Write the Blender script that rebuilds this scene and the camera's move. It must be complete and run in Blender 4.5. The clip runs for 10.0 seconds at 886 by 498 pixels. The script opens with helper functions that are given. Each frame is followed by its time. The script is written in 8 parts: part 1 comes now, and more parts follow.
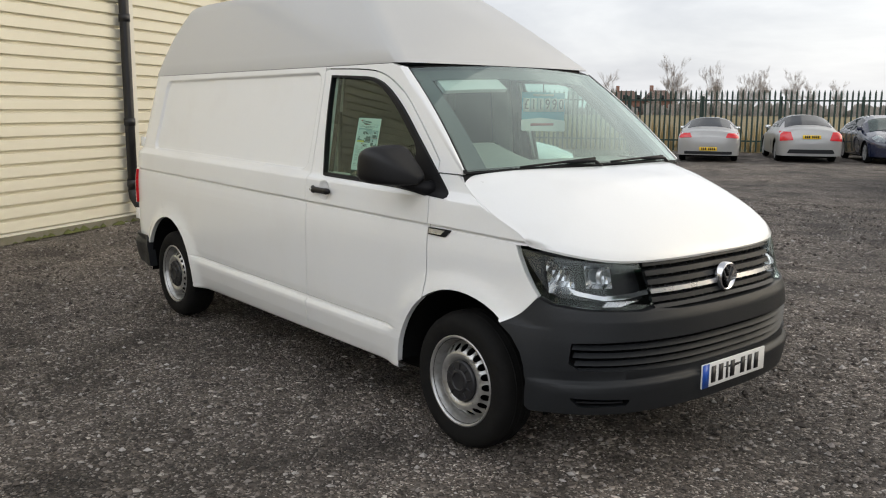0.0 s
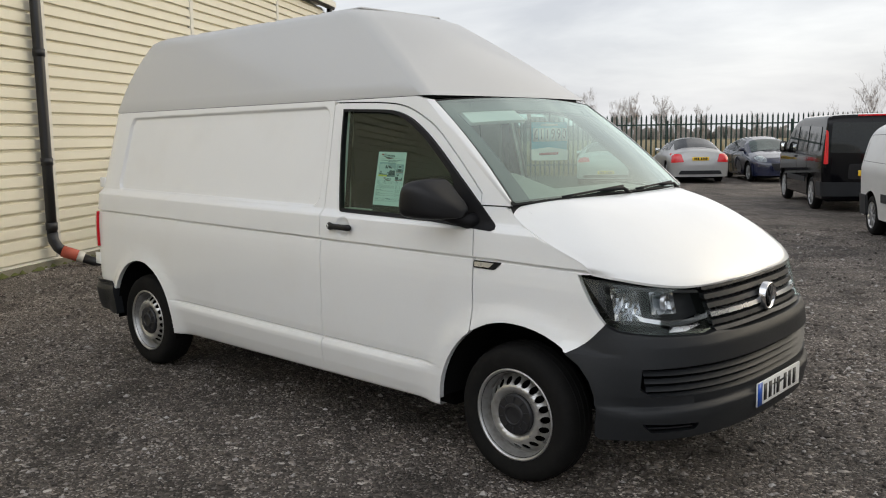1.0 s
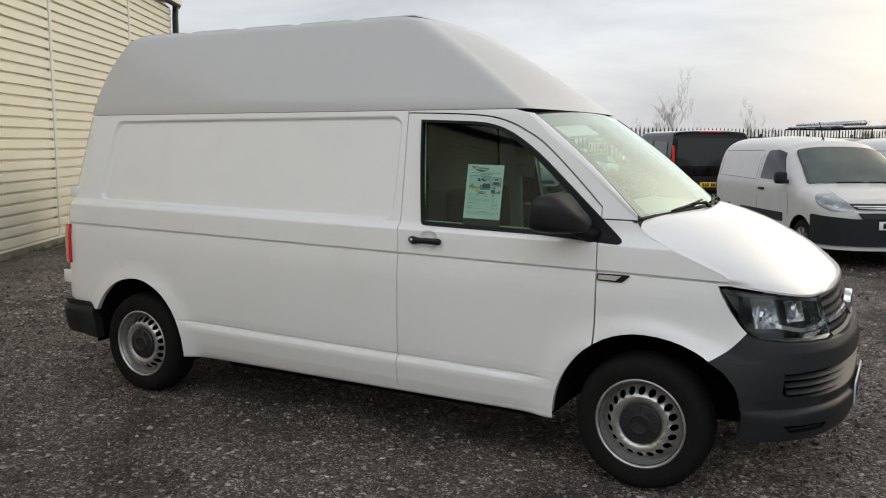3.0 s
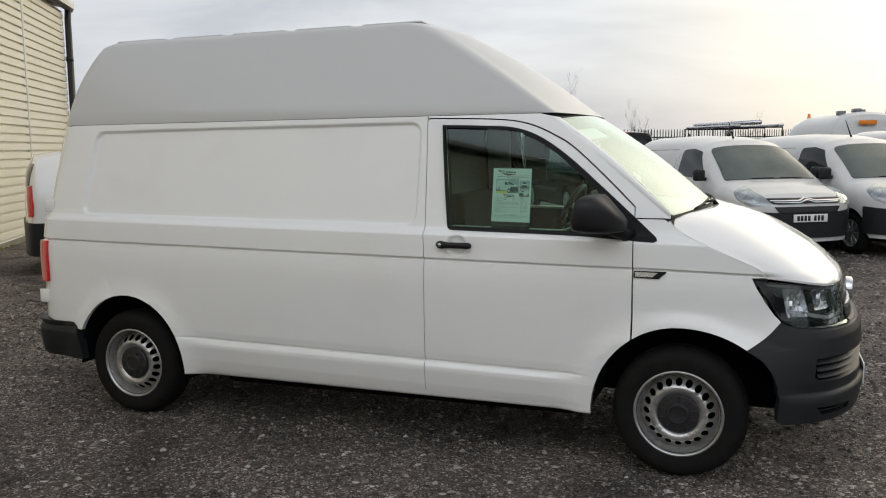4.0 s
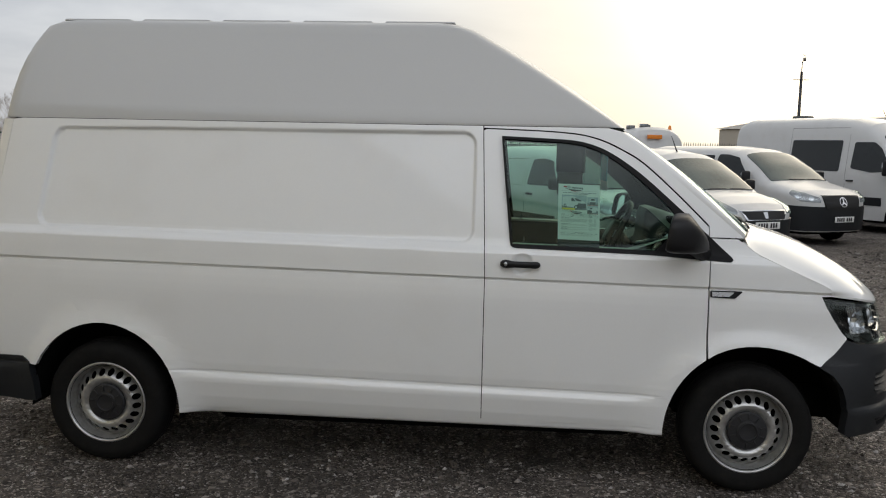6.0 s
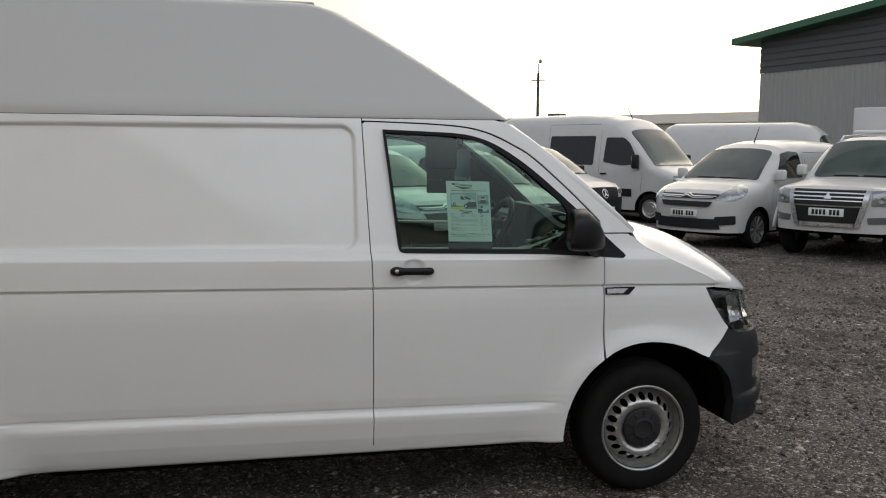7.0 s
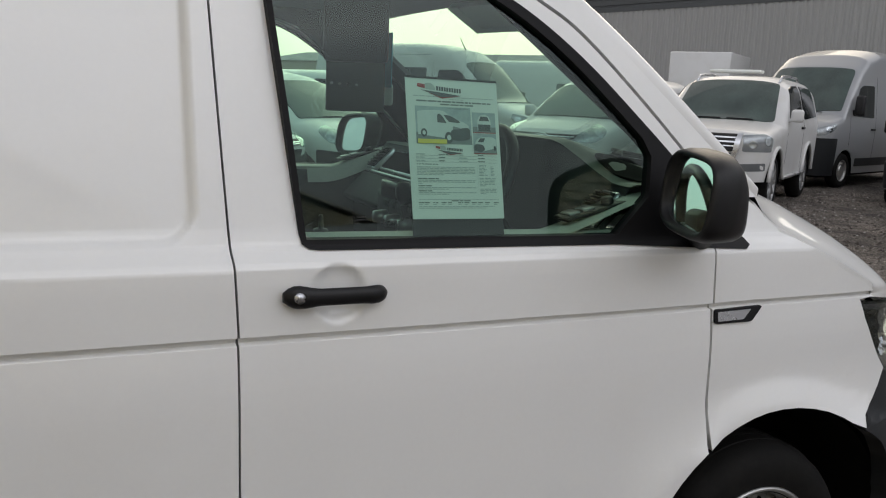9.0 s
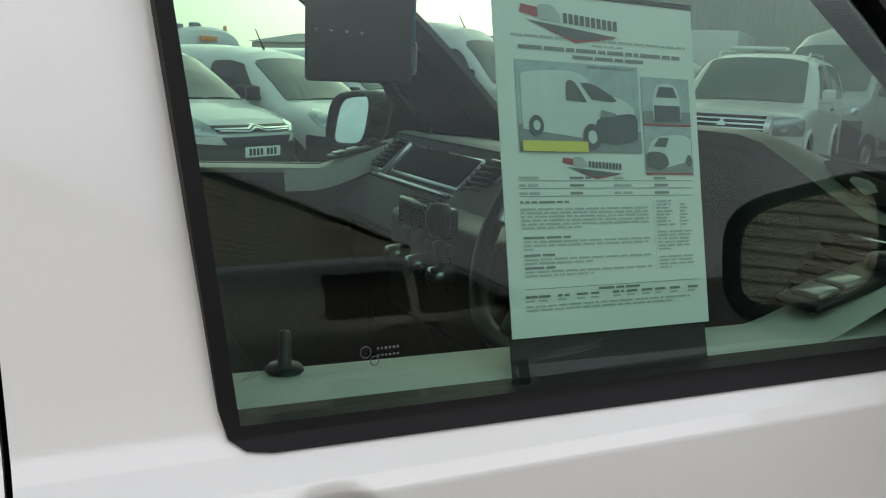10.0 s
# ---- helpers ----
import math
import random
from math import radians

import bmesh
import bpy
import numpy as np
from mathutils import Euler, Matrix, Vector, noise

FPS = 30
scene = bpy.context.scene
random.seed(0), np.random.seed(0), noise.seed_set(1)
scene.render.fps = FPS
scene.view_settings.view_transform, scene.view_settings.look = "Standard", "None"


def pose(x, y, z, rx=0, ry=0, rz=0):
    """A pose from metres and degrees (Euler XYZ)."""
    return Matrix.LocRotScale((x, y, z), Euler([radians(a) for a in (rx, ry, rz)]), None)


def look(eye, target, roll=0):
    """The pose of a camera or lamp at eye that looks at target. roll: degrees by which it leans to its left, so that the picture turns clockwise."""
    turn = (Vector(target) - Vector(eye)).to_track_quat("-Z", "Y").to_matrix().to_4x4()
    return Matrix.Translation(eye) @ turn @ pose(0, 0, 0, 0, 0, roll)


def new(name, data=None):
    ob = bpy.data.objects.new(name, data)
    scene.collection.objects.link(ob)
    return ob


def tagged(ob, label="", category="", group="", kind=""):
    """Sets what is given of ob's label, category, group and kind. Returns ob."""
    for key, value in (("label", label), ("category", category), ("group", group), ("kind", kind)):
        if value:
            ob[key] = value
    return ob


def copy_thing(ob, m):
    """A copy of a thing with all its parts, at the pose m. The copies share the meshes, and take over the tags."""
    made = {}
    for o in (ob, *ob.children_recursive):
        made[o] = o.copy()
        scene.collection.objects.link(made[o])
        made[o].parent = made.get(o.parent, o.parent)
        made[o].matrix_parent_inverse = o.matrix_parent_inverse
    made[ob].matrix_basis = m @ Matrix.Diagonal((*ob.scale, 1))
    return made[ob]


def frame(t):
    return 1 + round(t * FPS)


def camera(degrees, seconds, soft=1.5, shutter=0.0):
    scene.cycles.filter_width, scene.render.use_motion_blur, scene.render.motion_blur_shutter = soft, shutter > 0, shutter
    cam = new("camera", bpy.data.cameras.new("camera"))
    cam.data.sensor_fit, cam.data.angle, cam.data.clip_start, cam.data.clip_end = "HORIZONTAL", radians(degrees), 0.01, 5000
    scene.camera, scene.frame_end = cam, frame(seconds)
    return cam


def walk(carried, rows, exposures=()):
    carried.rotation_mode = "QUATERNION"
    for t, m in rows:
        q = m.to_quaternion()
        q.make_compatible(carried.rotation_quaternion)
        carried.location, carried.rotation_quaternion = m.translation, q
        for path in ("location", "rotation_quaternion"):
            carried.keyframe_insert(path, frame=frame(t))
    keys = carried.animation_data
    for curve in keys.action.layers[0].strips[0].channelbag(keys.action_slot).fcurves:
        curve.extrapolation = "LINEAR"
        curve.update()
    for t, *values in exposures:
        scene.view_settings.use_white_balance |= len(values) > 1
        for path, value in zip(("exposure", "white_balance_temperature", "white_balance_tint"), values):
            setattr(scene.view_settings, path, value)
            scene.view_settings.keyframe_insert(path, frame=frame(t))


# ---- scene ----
cam = camera(54.8, 10.0, soft=1.1)
PATH = [
    (0, (2.977, -3.499, 1.635), (1.462, -2.235, 1.307), 0.4),
    (0.5, (2.724, -3.827, 1.677), (1.29, -2.466, 1.38), -0.3),
    (1, (2.396, -4.018, 1.652), (1.061, -2.552, 1.39), -0.9),
    (1.5, (2.08, -4.255, 1.663), (0.821, -2.721, 1.417), -0.2),
    (2, (1.756, -4.542, 1.699), (0.573, -2.952, 1.435), 0.4),
    (2.2, (1.631, -4.581, 1.679), (0.484, -2.965, 1.41), 0.6),
    (3.5, (0.726, -5.102, 1.694), (-0.087, -3.29, 1.46), -0.4),
    (4, (0.383, -5.233, 1.696), (-0.32, -3.377, 1.457), -0.8),
    (4.5, (-0.007, -5.288, 1.758), (-0.641, -3.406, 1.519), -1.0),
    (5, (-0.422, -5.385, 1.721), (-0.942, -3.466, 1.501), -0.2),
    (5.2, (-0.612, -5.432, 1.759), (-1.069, -3.499, 1.526), 0.0),
    (6.3, (-1.444, -5.13, 1.729), (-1.449, -3.143, 1.5), 0.9),
    (6.5, (-1.59, -5.044, 1.712), (-1.473, -3.06, 1.49), 0.4),
    (7, (-1.864, -4.763, 1.718), (-1.446, -2.82, 1.488), 0.4),
    (7.5, (-2.004, -4.312, 1.678), (-1.405, -2.423, 1.407), 0.7),
    (8, (-2.044, -3.711, 1.62), (-1.263, -1.901, 1.286), 1.5),
    (8.5, (-1.873, -3.075, 1.564), (-1.011, -1.305, 1.211), 1.8),
    (9, (-1.684, -2.426, 1.545), (-0.829, -0.654, 1.186), 2.3),
    (9.5, (-1.49, -1.867, 1.523), (-0.615, -0.102, 1.175), 2.2),
    (9.8, (-1.385, -1.584, 1.522), (-0.511, 0.184, 1.191), 2.2),
    (10, (-1.349, -1.434, 1.502), (-0.481, 0.323, 1.104), 2.2),
]
walk(cam, [(t, look(eye, target, roll)) for t, eye, target, roll in PATH],
     exposures=[(0.0, 0.88, 6600, 9), (1.5, 0.67, 6550, 9), (4.0, 0.57, 6500, 9), (5.0, 0.49, 6500, 9), (7.0, 0.31, 6500, 11), (8.0, 0.62, 6550, 14), (8.5, 0.70, 6600, 15), (9.0, 0.59, 6600, 12), (9.5, 0.69, 6550, 11), (10.0, 0.78, 6600, 11)])

# ---------------------------------------------------------------- sky, sun
SUN_AZ = radians(58)          # from +x towards +y
SUN_EL = radians(18)
sun_dir = Vector((math.cos(SUN_AZ) * math.cos(SUN_EL), math.sin(SUN_AZ) * math.cos(SUN_EL), math.sin(SUN_EL)))

world = bpy.data.worlds.new("overcast_sky")
scene.world = world
world.use_nodes = True
wn, wl = world.node_tree.nodes, world.node_tree.links
wn.clear()


def wnode(kind, **kw):
    n = wn.new(kind)
    for k, v in kw.items():
        n.inputs[k].default_value = v
    return n


w_out = wn.new("ShaderNodeOutputWorld")
w_bg = wn.new("ShaderNodeBackground")
w_sky = wn.new("ShaderNodeTexSky")
w_sky.sky_type = "NISHITA"
w_sky.sun_disc = False
w_sky.sun_elevation = SUN_EL
w_sky.sun_rotation = radians(90) - SUN_AZ
w_sky.dust_density = 3.0
w_geo = wn.new("ShaderNodeTexCoord")
w_map = wn.new("ShaderNodeMapping")
w_map.inputs["Scale"].default_value = (1.0, 1.0, 4.0)
wl.new(w_geo.outputs["Generated"], w_map.inputs["Vector"])
w_noise = wnode("ShaderNodeTexNoise", Scale=2.3, Detail=7.0, Roughness=0.55, Distortion=0.4)
wl.new(w_map.outputs["Vector"], w_noise.inputs["Vector"])
w_ramp = wn.new("ShaderNodeValToRGB")
w_ramp.color_ramp.elements[0].position, w_ramp.color_ramp.elements[0].color = 0.38, (4.1, 4.25, 4.65, 1)
w_ramp.color_ramp.elements[1].position, w_ramp.color_ramp.elements[1].color = 0.66, (6.2, 6.3, 6.5, 1)
wl.new(w_noise.outputs["Fac"], w_ramp.inputs["Fac"])
# glow of the hidden low sun through the cloud
w_dot = wn.new("ShaderNodeVectorMath")
w_dot.operation = "DOT_PRODUCT"
w_dot.inputs[1].default_value = sun_dir
wl.new(w_geo.outputs["Generated"], w_dot.inputs[0])
w_glow = wn.new("ShaderNodeMapRange")
w_glow.inputs["From Min"].default_value, w_glow.inputs["From Max"].default_value = 0.70, 1.0
w_glow.interpolation_type = "SMOOTHSTEP"
wl.new(w_dot.outputs["Value"], w_glow.inputs["Value"])
w_warm = wn.new("ShaderNodeMix")
w_warm.data_type = "RGBA"
w_warm.inputs["B"].default_value = (9.6, 8.7, 7.0, 1)
wl.new(w_glow.outputs["Result"], w_warm.inputs["Factor"])
wl.new(w_ramp.outputs["Color"], w_warm.inputs["A"])
# thin, brightest cloud right before the sun
w_hot = wn.new("ShaderNodeMapRange")
w_hot.inputs["From Min"].default_value, w_hot.inputs["From Max"].default_value = 0.86, 1.0
w_hot.interpolation_type = "SMOOTHERSTEP"
wl.new(w_dot.outputs["Value"], w_hot.inputs["Value"])
w_core = wn.new("ShaderNodeMix")
w_core.data_type = "RGBA"
w_core.inputs["B"].default_value = (17.0, 15.6, 13.0, 1)
wl.new(w_hot.outputs["Result"], w_core.inputs["Factor"])
wl.new(w_warm.outputs["Result"], w_core.inputs["A"])
# thicker cloud overhead
w_sep = wn.new("ShaderNodeSeparateXYZ")
wl.new(w_geo.outputs["Generated"], w_sep.inputs["Vector"])
w_zen = wn.new("ShaderNodeMapRange")
w_zen.inputs["From Min"].default_value, w_zen.inputs["From Max"].default_value = 0.25, 0.9
w_zen.inputs["To Min"].default_value, w_zen.inputs["To Max"].default_value = 1.0, 0.66
wl.new(w_sep.outputs["Z"], w_zen.inputs["Value"])
# thinner cloud high on the side away from the sun
w_sw = wn.new("ShaderNodeMapRange")
w_sw.interpolation_type = "SMOOTHSTEP"
w_sw.inputs["From Min"].default_value, w_sw.inputs["From Max"].default_value = -0.1, -0.8
w_sw.inputs["To Min"].default_value, w_sw.inputs["To Max"].default_value = 0.0, 2.1
wl.new(w_sep.outputs["Y"], w_sw.inputs["Value"])
w_lift = wn.new("ShaderNodeMapRange")
w_lift.interpolation_type = "SMOOTHSTEP"
w_lift.inputs["From Min"].default_value, w_lift.inputs["From Max"].default_value = 0.24, 0.50
wl.new(w_sep.outputs["Z"], w_lift.inputs["Value"])
w_thin = wn.new("ShaderNodeMath")
w_thin.operation = "MULTIPLY_ADD"
wl.new(w_sw.outputs["Result"], w_thin.inputs[0])
wl.new(w_lift.outputs["Result"], w_thin.inputs[1])
w_thin.inputs[2].default_value = 1.0
w_mul = wn.new("ShaderNodeMath")
w_mul.operation = "MULTIPLY"
wl.new(w_zen.outputs["Result"], w_mul.inputs[0])
wl.new(w_thin.outputs["Value"], w_mul.inputs[1])
w_up = wn.new("ShaderNodeVectorMath")
w_up.operation = "SCALE"
wl.new(w_core.outputs["Result"], w_up.inputs[0])
wl.new(w_mul.outputs["Value"], w_up.inputs["Scale"])
w_mix = wn.new("ShaderNodeMix")
w_mix.data_type = "RGBA"
w_mix.inputs["Factor"].default_value = 0.86
wl.new(w_sky.outputs["Color"], w_mix.inputs["A"])
wl.new(w_up.outputs["Vector"], w_mix.inputs["B"])
wl.new(w_mix.outputs["Result"], w_bg.inputs["Color"])
w_bg.inputs["Strength"].default_value = 0.10
wl.new(w_bg.outputs["Background"], w_out.inputs["Surface"])

sun_data = bpy.data.lights.new("sun", "SUN")
sun_data.energy, sun_data.angle, sun_data.color = 0.5, radians(110), (1.0, 0.94, 0.86)
sun_lamp = new("sun", sun_data)
sun_lamp.matrix_world = look(sun_dir * 50, (0, 0, 0))


# ---------------------------------------------------------------- materials
def nodes_of(name):
    m = bpy.data.materials.new(name)
    m.use_nodes = True
    return m, m.node_tree.nodes, m.node_tree.links, m.node_tree.nodes["Principled BSDF"]


def surface(name, color, rough=0.5, metal=0.0, vary=0.12, scale=6.0, fine=90.0, bump=0.0, bump_scale=200.0,
            dirt=None, dirt_amount=0.0, coat=0.0, random_tint=0.0, spec=0.5, rough_vary=0.08):
    """A procedural surface: broad and fine colour variation, optional dirt patches, fine relief."""
    m, n, l, b = nodes_of(name)
    co = n.new("ShaderNodeTexCoord")
    broad = n.new("ShaderNodeTexNoise")
    broad.inputs["Scale"].default_value, broad.inputs["Detail"].default_value = scale, 5.0
    grain = n.new("ShaderNodeTexNoise")
    grain.inputs["Scale"].default_value, grain.inputs["Detail"].default_value = fine, 3.0
    l.new(co.outputs["Object"], broad.inputs["Vector"])
    l.new(co.outputs["Object"], grain.inputs["Vector"])
    both = n.new("ShaderNodeMath")
    both.operation = "ADD"
    l.new(broad.outputs["Fac"], both.inputs[0])
    l.new(grain.outputs["Fac"], both.inputs[1])
    rng = n.new("ShaderNodeMapRange")
    rng.inputs["From Min"].default_value, rng.inputs["From Max"].default_value = 0.6, 1.4
    rng.inputs["To Min"].default_value, rng.inputs["To Max"].default_value = 1 - vary, 1 + vary
    l.new(both.outputs["Value"], rng.inputs["Value"])
    tint = n.new("ShaderNodeVectorMath")
    tint.operation = "SCALE"
    tint.inputs[0].default_value = color
    l.new(rng.outputs["Result"], tint.inputs["Scale"])
    col = tint.outputs["Vector"]
    if random_tint:
        info = n.new("ShaderNodeObjectInfo")
        r2 = n.new("ShaderNodeMapRange")
        r2.inputs["To Min"].default_value, r2.inputs["To Max"].default_value = 1 - random_tint, 1 + random_tint
        l.new(info.outputs["Random"], r2.inputs["Value"])
        t2 = n.new("ShaderNodeVectorMath")
        t2.operation = "SCALE"
        l.new(col, t2.inputs[0])
        l.new(r2.outputs["Result"], t2.inputs["Scale"])
        col = t2.outputs["Vector"]
    if dirt:
        patch = n.new("ShaderNodeTexNoise")
        patch.inputs["Scale"].default_value, patch.inputs["Detail"].default_value = scale * 1.7, 8.0
        l.new(co.outputs["Object"], patch.inputs["Vector"])
        pr = n.new("ShaderNodeMapRange")
        pr.inputs["From Min"].default_value, pr.inputs["From Max"].default_value = 0.5, 0.75
        pr.inputs["To Max"].default_value = dirt_amount
        l.new(patch.outputs["Fac"], pr.inputs["Value"])
        mx = n.new("ShaderNodeMix")
        mx.data_type = "RGBA"
        mx.inputs["B"].default_value = (*dirt, 1)
        l.new(col, mx.inputs["A"])
        l.new(pr.outputs["Result"], mx.inputs["Factor"])
        col = mx.outputs["Result"]
    l.new(col, b.inputs["Base Color"])
    rr = n.new("ShaderNodeMapRange")
    rr.inputs["To Min"].default_value, rr.inputs["To Max"].default_value = max(0.0, rough - rough_vary), rough + rough_vary
    l.new(broad.outputs["Fac"], rr.inputs["Value"])
    l.new(rr.outputs["Result"], b.inputs["Roughness"])
    b.inputs["Metallic"].default_value = metal
    b.inputs["Specular IOR Level"].default_value = spec
    if coat:
        b.inputs["Coat Weight"].default_value, b.inputs["Coat Roughness"].default_value = coat, 0.03
        b.inputs["Coat IOR"].default_value = 1.5
    if bump:
        bn = n.new("ShaderNodeTexNoise")
        bn.inputs["Scale"].default_value, bn.inputs["Detail"].default_value = bump_scale, 4.0
        l.new(co.outputs["Object"], bn.inputs["Vector"])
        bp = n.new("ShaderNodeBump")
        bp.inputs["Strength"].default_value, bp.inputs["Distance"].default_value = bump, 0.004
        l.new(bn.outputs["Fac"], bp.inputs["Height"])
        l.new(bp.outputs["Normal"], b.inputs["Normal"])
    return m


def glass(name, color=(1, 1, 1), rough=0.0, floor=0.07):
    m, n, l, b = nodes_of(name)
    out = n["Material Output"]
    tr = n.new("ShaderNodeBsdfTransparent")
    tr.inputs["Color"].default_value = (*color, 1)
    gl = n.new("ShaderNodeBsdfGlossy")
    gl.inputs["Roughness"].default_value = rough
    gl.inputs["Color"].default_value = (0.88, 1.0, 0.95, 1)
    lw = n.new("ShaderNodeLayerWeight")
    lw.inputs["Blend"].default_value = 0.5
    p5 = n.new("ShaderNodeMath")
    p5.operation, p5.inputs[1].default_value = "POWER", 3.6
    l.new(lw.outputs["Facing"], p5.inputs[0])
    fr = n.new("ShaderNodeMapRange")
    fr.inputs["To Min"].default_value, fr.inputs["To Max"].default_value = floor, 1.0
    l.new(p5.outputs["Value"], fr.inputs["Value"])
    mx = n.new("ShaderNodeMixShader")
    l.new(fr.outputs["Result"], mx.inputs["Fac"])
    l.new(tr.outputs["BSDF"], mx.inputs[1])
    l.new(gl.outputs["BSDF"], mx.inputs[2])
    l.new(mx.outputs["Shader"], out.inputs["Surface"])
    return m


def gravel_material():
    m, n, l, b = nodes_of("dark_gravel")
    co = n.new("ShaderNodeTexCoord")
    vor = n.new("ShaderNodeTexVoronoi")
    vor.inputs["Scale"].default_value = 92.0
    vor.inputs["Randomness"].default_value = 1.0
    l.new(co.outputs["Object"], vor.inputs["Vector"])
    ramp = n.new("ShaderNodeValToRGB")
    e = ramp.color_ramp.elements
    e[0].position, e[0].color = 0.0, (0.026, 0.023, 0.020, 1)
    e[1].position, e[1].color = 0.74, (0.090, 0.077, 0.067, 1)
    x = e.new(0.90)
    x.color = (0.19, 0.165, 0.145, 1)
    x = e.new(0.98)
    x.color = (0.31, 0.285, 0.26, 1)
    sep = n.new("ShaderNodeSeparateColor")
    l.new(vor.outputs["Color"], sep.inputs["Color"])
    # coarse stones among the fine ones
    big = n.new("ShaderNodeTexVoronoi")
    big.inputs["Scale"].default_value = 34.0
    l.new(co.outputs["Object"], big.inputs["Vector"])
    bsep = n.new("ShaderNodeSeparateColor")
    l.new(big.outputs["Color"], bsep.inputs["Color"])
    bmask = n.new("ShaderNodeMapRange")
    bmask.inputs["From Min"].default_value, bmask.inputs["From Max"].default_value = 0.83, 0.87
    l.new(bsep.outputs["Green"], bmask.inputs["Value"])
    pick = n.new("ShaderNodeMix")
    l.new(bmask.outputs["Result"], pick.inputs["Factor"])
    l.new(sep.outputs["Red"], pick.inputs["A"])
    l.new(bsep.outputs["Red"], pick.inputs["B"])
    l.new(pick.outputs["Result"], ramp.inputs["Fac"])
    gap = n.new("ShaderNodeMix")
    l.new(bmask.outputs["Result"], gap.inputs["Factor"])
    l.new(vor.outputs["Distance"], gap.inputs["A"])
    l.new(big.outputs["Distance"], gap.inputs["B"])
    broad = n.new("ShaderNodeTexNoise")
    broad.inputs["Scale"].default_value, broad.inputs["Detail"].default_value = 0.55, 6.0
    l.new(co.outputs["Object"], broad.inputs["Vector"])
    r = n.new("ShaderNodeMapRange")
    r.inputs["From Min"].default_value, r.inputs["From Max"].default_value = 0.3, 0.7
    r.inputs["To Min"].default_value, r.inputs["To Max"].default_value = 0.95, 2.75
    l.new(broad.outputs["Fac"], r.inputs["Value"])
    # damp hollows and worn tracks
    damp = n.new("ShaderNodeTexNoise")
    damp.inputs["Scale"].default_value, damp.inputs["Detail"].default_value, damp.inputs["Distortion"].default_value = 1.7, 5.0, 0.6
    l.new(co.outputs["Object"], damp.inputs["Vector"])
    dr = n.new("ShaderNodeMapRange")
    dr.inputs["From Min"].default_value, dr.inputs["From Max"].default_value = 0.36, 0.50
    dr.inputs["To Min"].default_value, dr.inputs["To Max"].default_value = 0.55, 1.0
    l.new(damp.outputs["Fac"], dr.inputs["Value"])
    rd = n.new("ShaderNodeMath")
    rd.operation = "MULTIPLY"
    l.new(r.outputs["Result"], rd.inputs[0])
    l.new(dr.outputs["Result"], rd.inputs[1])
    sc = n.new("ShaderNodeVectorMath")
    sc.operation = "SCALE"
    l.new(ramp.outputs["Color"], sc.inputs[0])
    l.new(rd.outputs["Value"], sc.inputs["Scale"])
    l.new(sc.outputs["Vector"], b.inputs["Base Color"])
    b.inputs["Specular IOR Level"].default_value = 0.30
    rough = n.new("ShaderNodeMapRange")
    rough.inputs["From Min"].default_value, rough.inputs["From Max"].default_value = 0.35, 0.65
    rough.inputs["To Min"].default_value, rough.inputs["To Max"].default_value = 0.7, 0.95
    l.new(broad.outputs["Fac"], rough.inputs["Value"])
    l.new(rough.outputs["Result"], b.inputs["Roughness"])
    bp = n.new("ShaderNodeBump")
    bp.inputs["Strength"].default_value, bp.inputs["Distance"].default_value = 1.0, 0.02
    bp.invert = True
    l.new(gap.outputs["Result"], bp.inputs["Height"])
    l.new(bp.outputs["Normal"], b.inputs["Normal"])
    return m


# the faint dirt patches also paint in blotchy reflections on the white body
M_WHITE = surface("white_van_paint", (0.82, 0.825, 0.815), rough=0.30, vary=0.012, scale=1.5, coat=1.0, rough_vary=0.03, dirt=(0.55, 0.50, 0.42), dirt_amount=0.10)
# greyer fibreglass, darkened further to offset too much sky light on the roof
M_WHITE_ROOF = surface("dimmed_white_fibreglass", (0.485, 0.485, 0.475), rough=0.36, vary=0.015, scale=1.2, coat=0.35, rough_vary=0.04)
M_WHITE_OLD = surface("white_paint_dusty", (0.58, 0.58, 0.57), rough=0.36, vary=0.03, scale=2.0, coat=0.35, dirt=(0.42, 0.38, 0.32), dirt_amount=0.25)
M_SILVER = surface("silver_car_paint", (0.38, 0.38, 0.375), rough=0.34, metal=0.35, vary=0.03, scale=2.0, coat=0.5, dirt=(0.3, 0.28, 0.25), dirt_amount=0.2)
M_BLACKCAR = surface("black_car_paint", (0.003, 0.003, 0.004), rough=0.06, vary=0.1, spec=0.22, rough_vary=0.02)
M_BLUECAR = surface("dark_blue_car_paint", (0.008, 0.012, 0.035), rough=0.22, vary=0.1, coat=1.0)
M_GREYCAR = surface("grey_car_paint", (0.16, 0.17, 0.175), rough=0.3, metal=0.4, vary=0.05, coat=0.6)
M_BUMPER = surface("dark_grey_bumper_plastic", (0.016, 0.0175, 0.0195), rough=0.46, spec=0.26, vary=0.12, scale=5, bump=0.12, bump_scale=900)
M_BLACK = surface("black_plastic", (0.007, 0.007, 0.008), rough=0.45, spec=0.35, vary=0.15, bump=0.08, bump_scale=600)
M_TRIM = surface("black_rubber_trim", (0.005, 0.005, 0.006), rough=0.6, spec=0.25, vary=0.15)
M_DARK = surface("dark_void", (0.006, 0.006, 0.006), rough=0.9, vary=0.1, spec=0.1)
M_TYRE = surface("tyre_rubber", (0.009, 0.0088, 0.0085), rough=0.8, spec=0.15, vary=0.25, scale=9, dirt=(0.03, 0.027, 0.024), dirt_amount=0.2, bump=0.2, bump_scale=300)
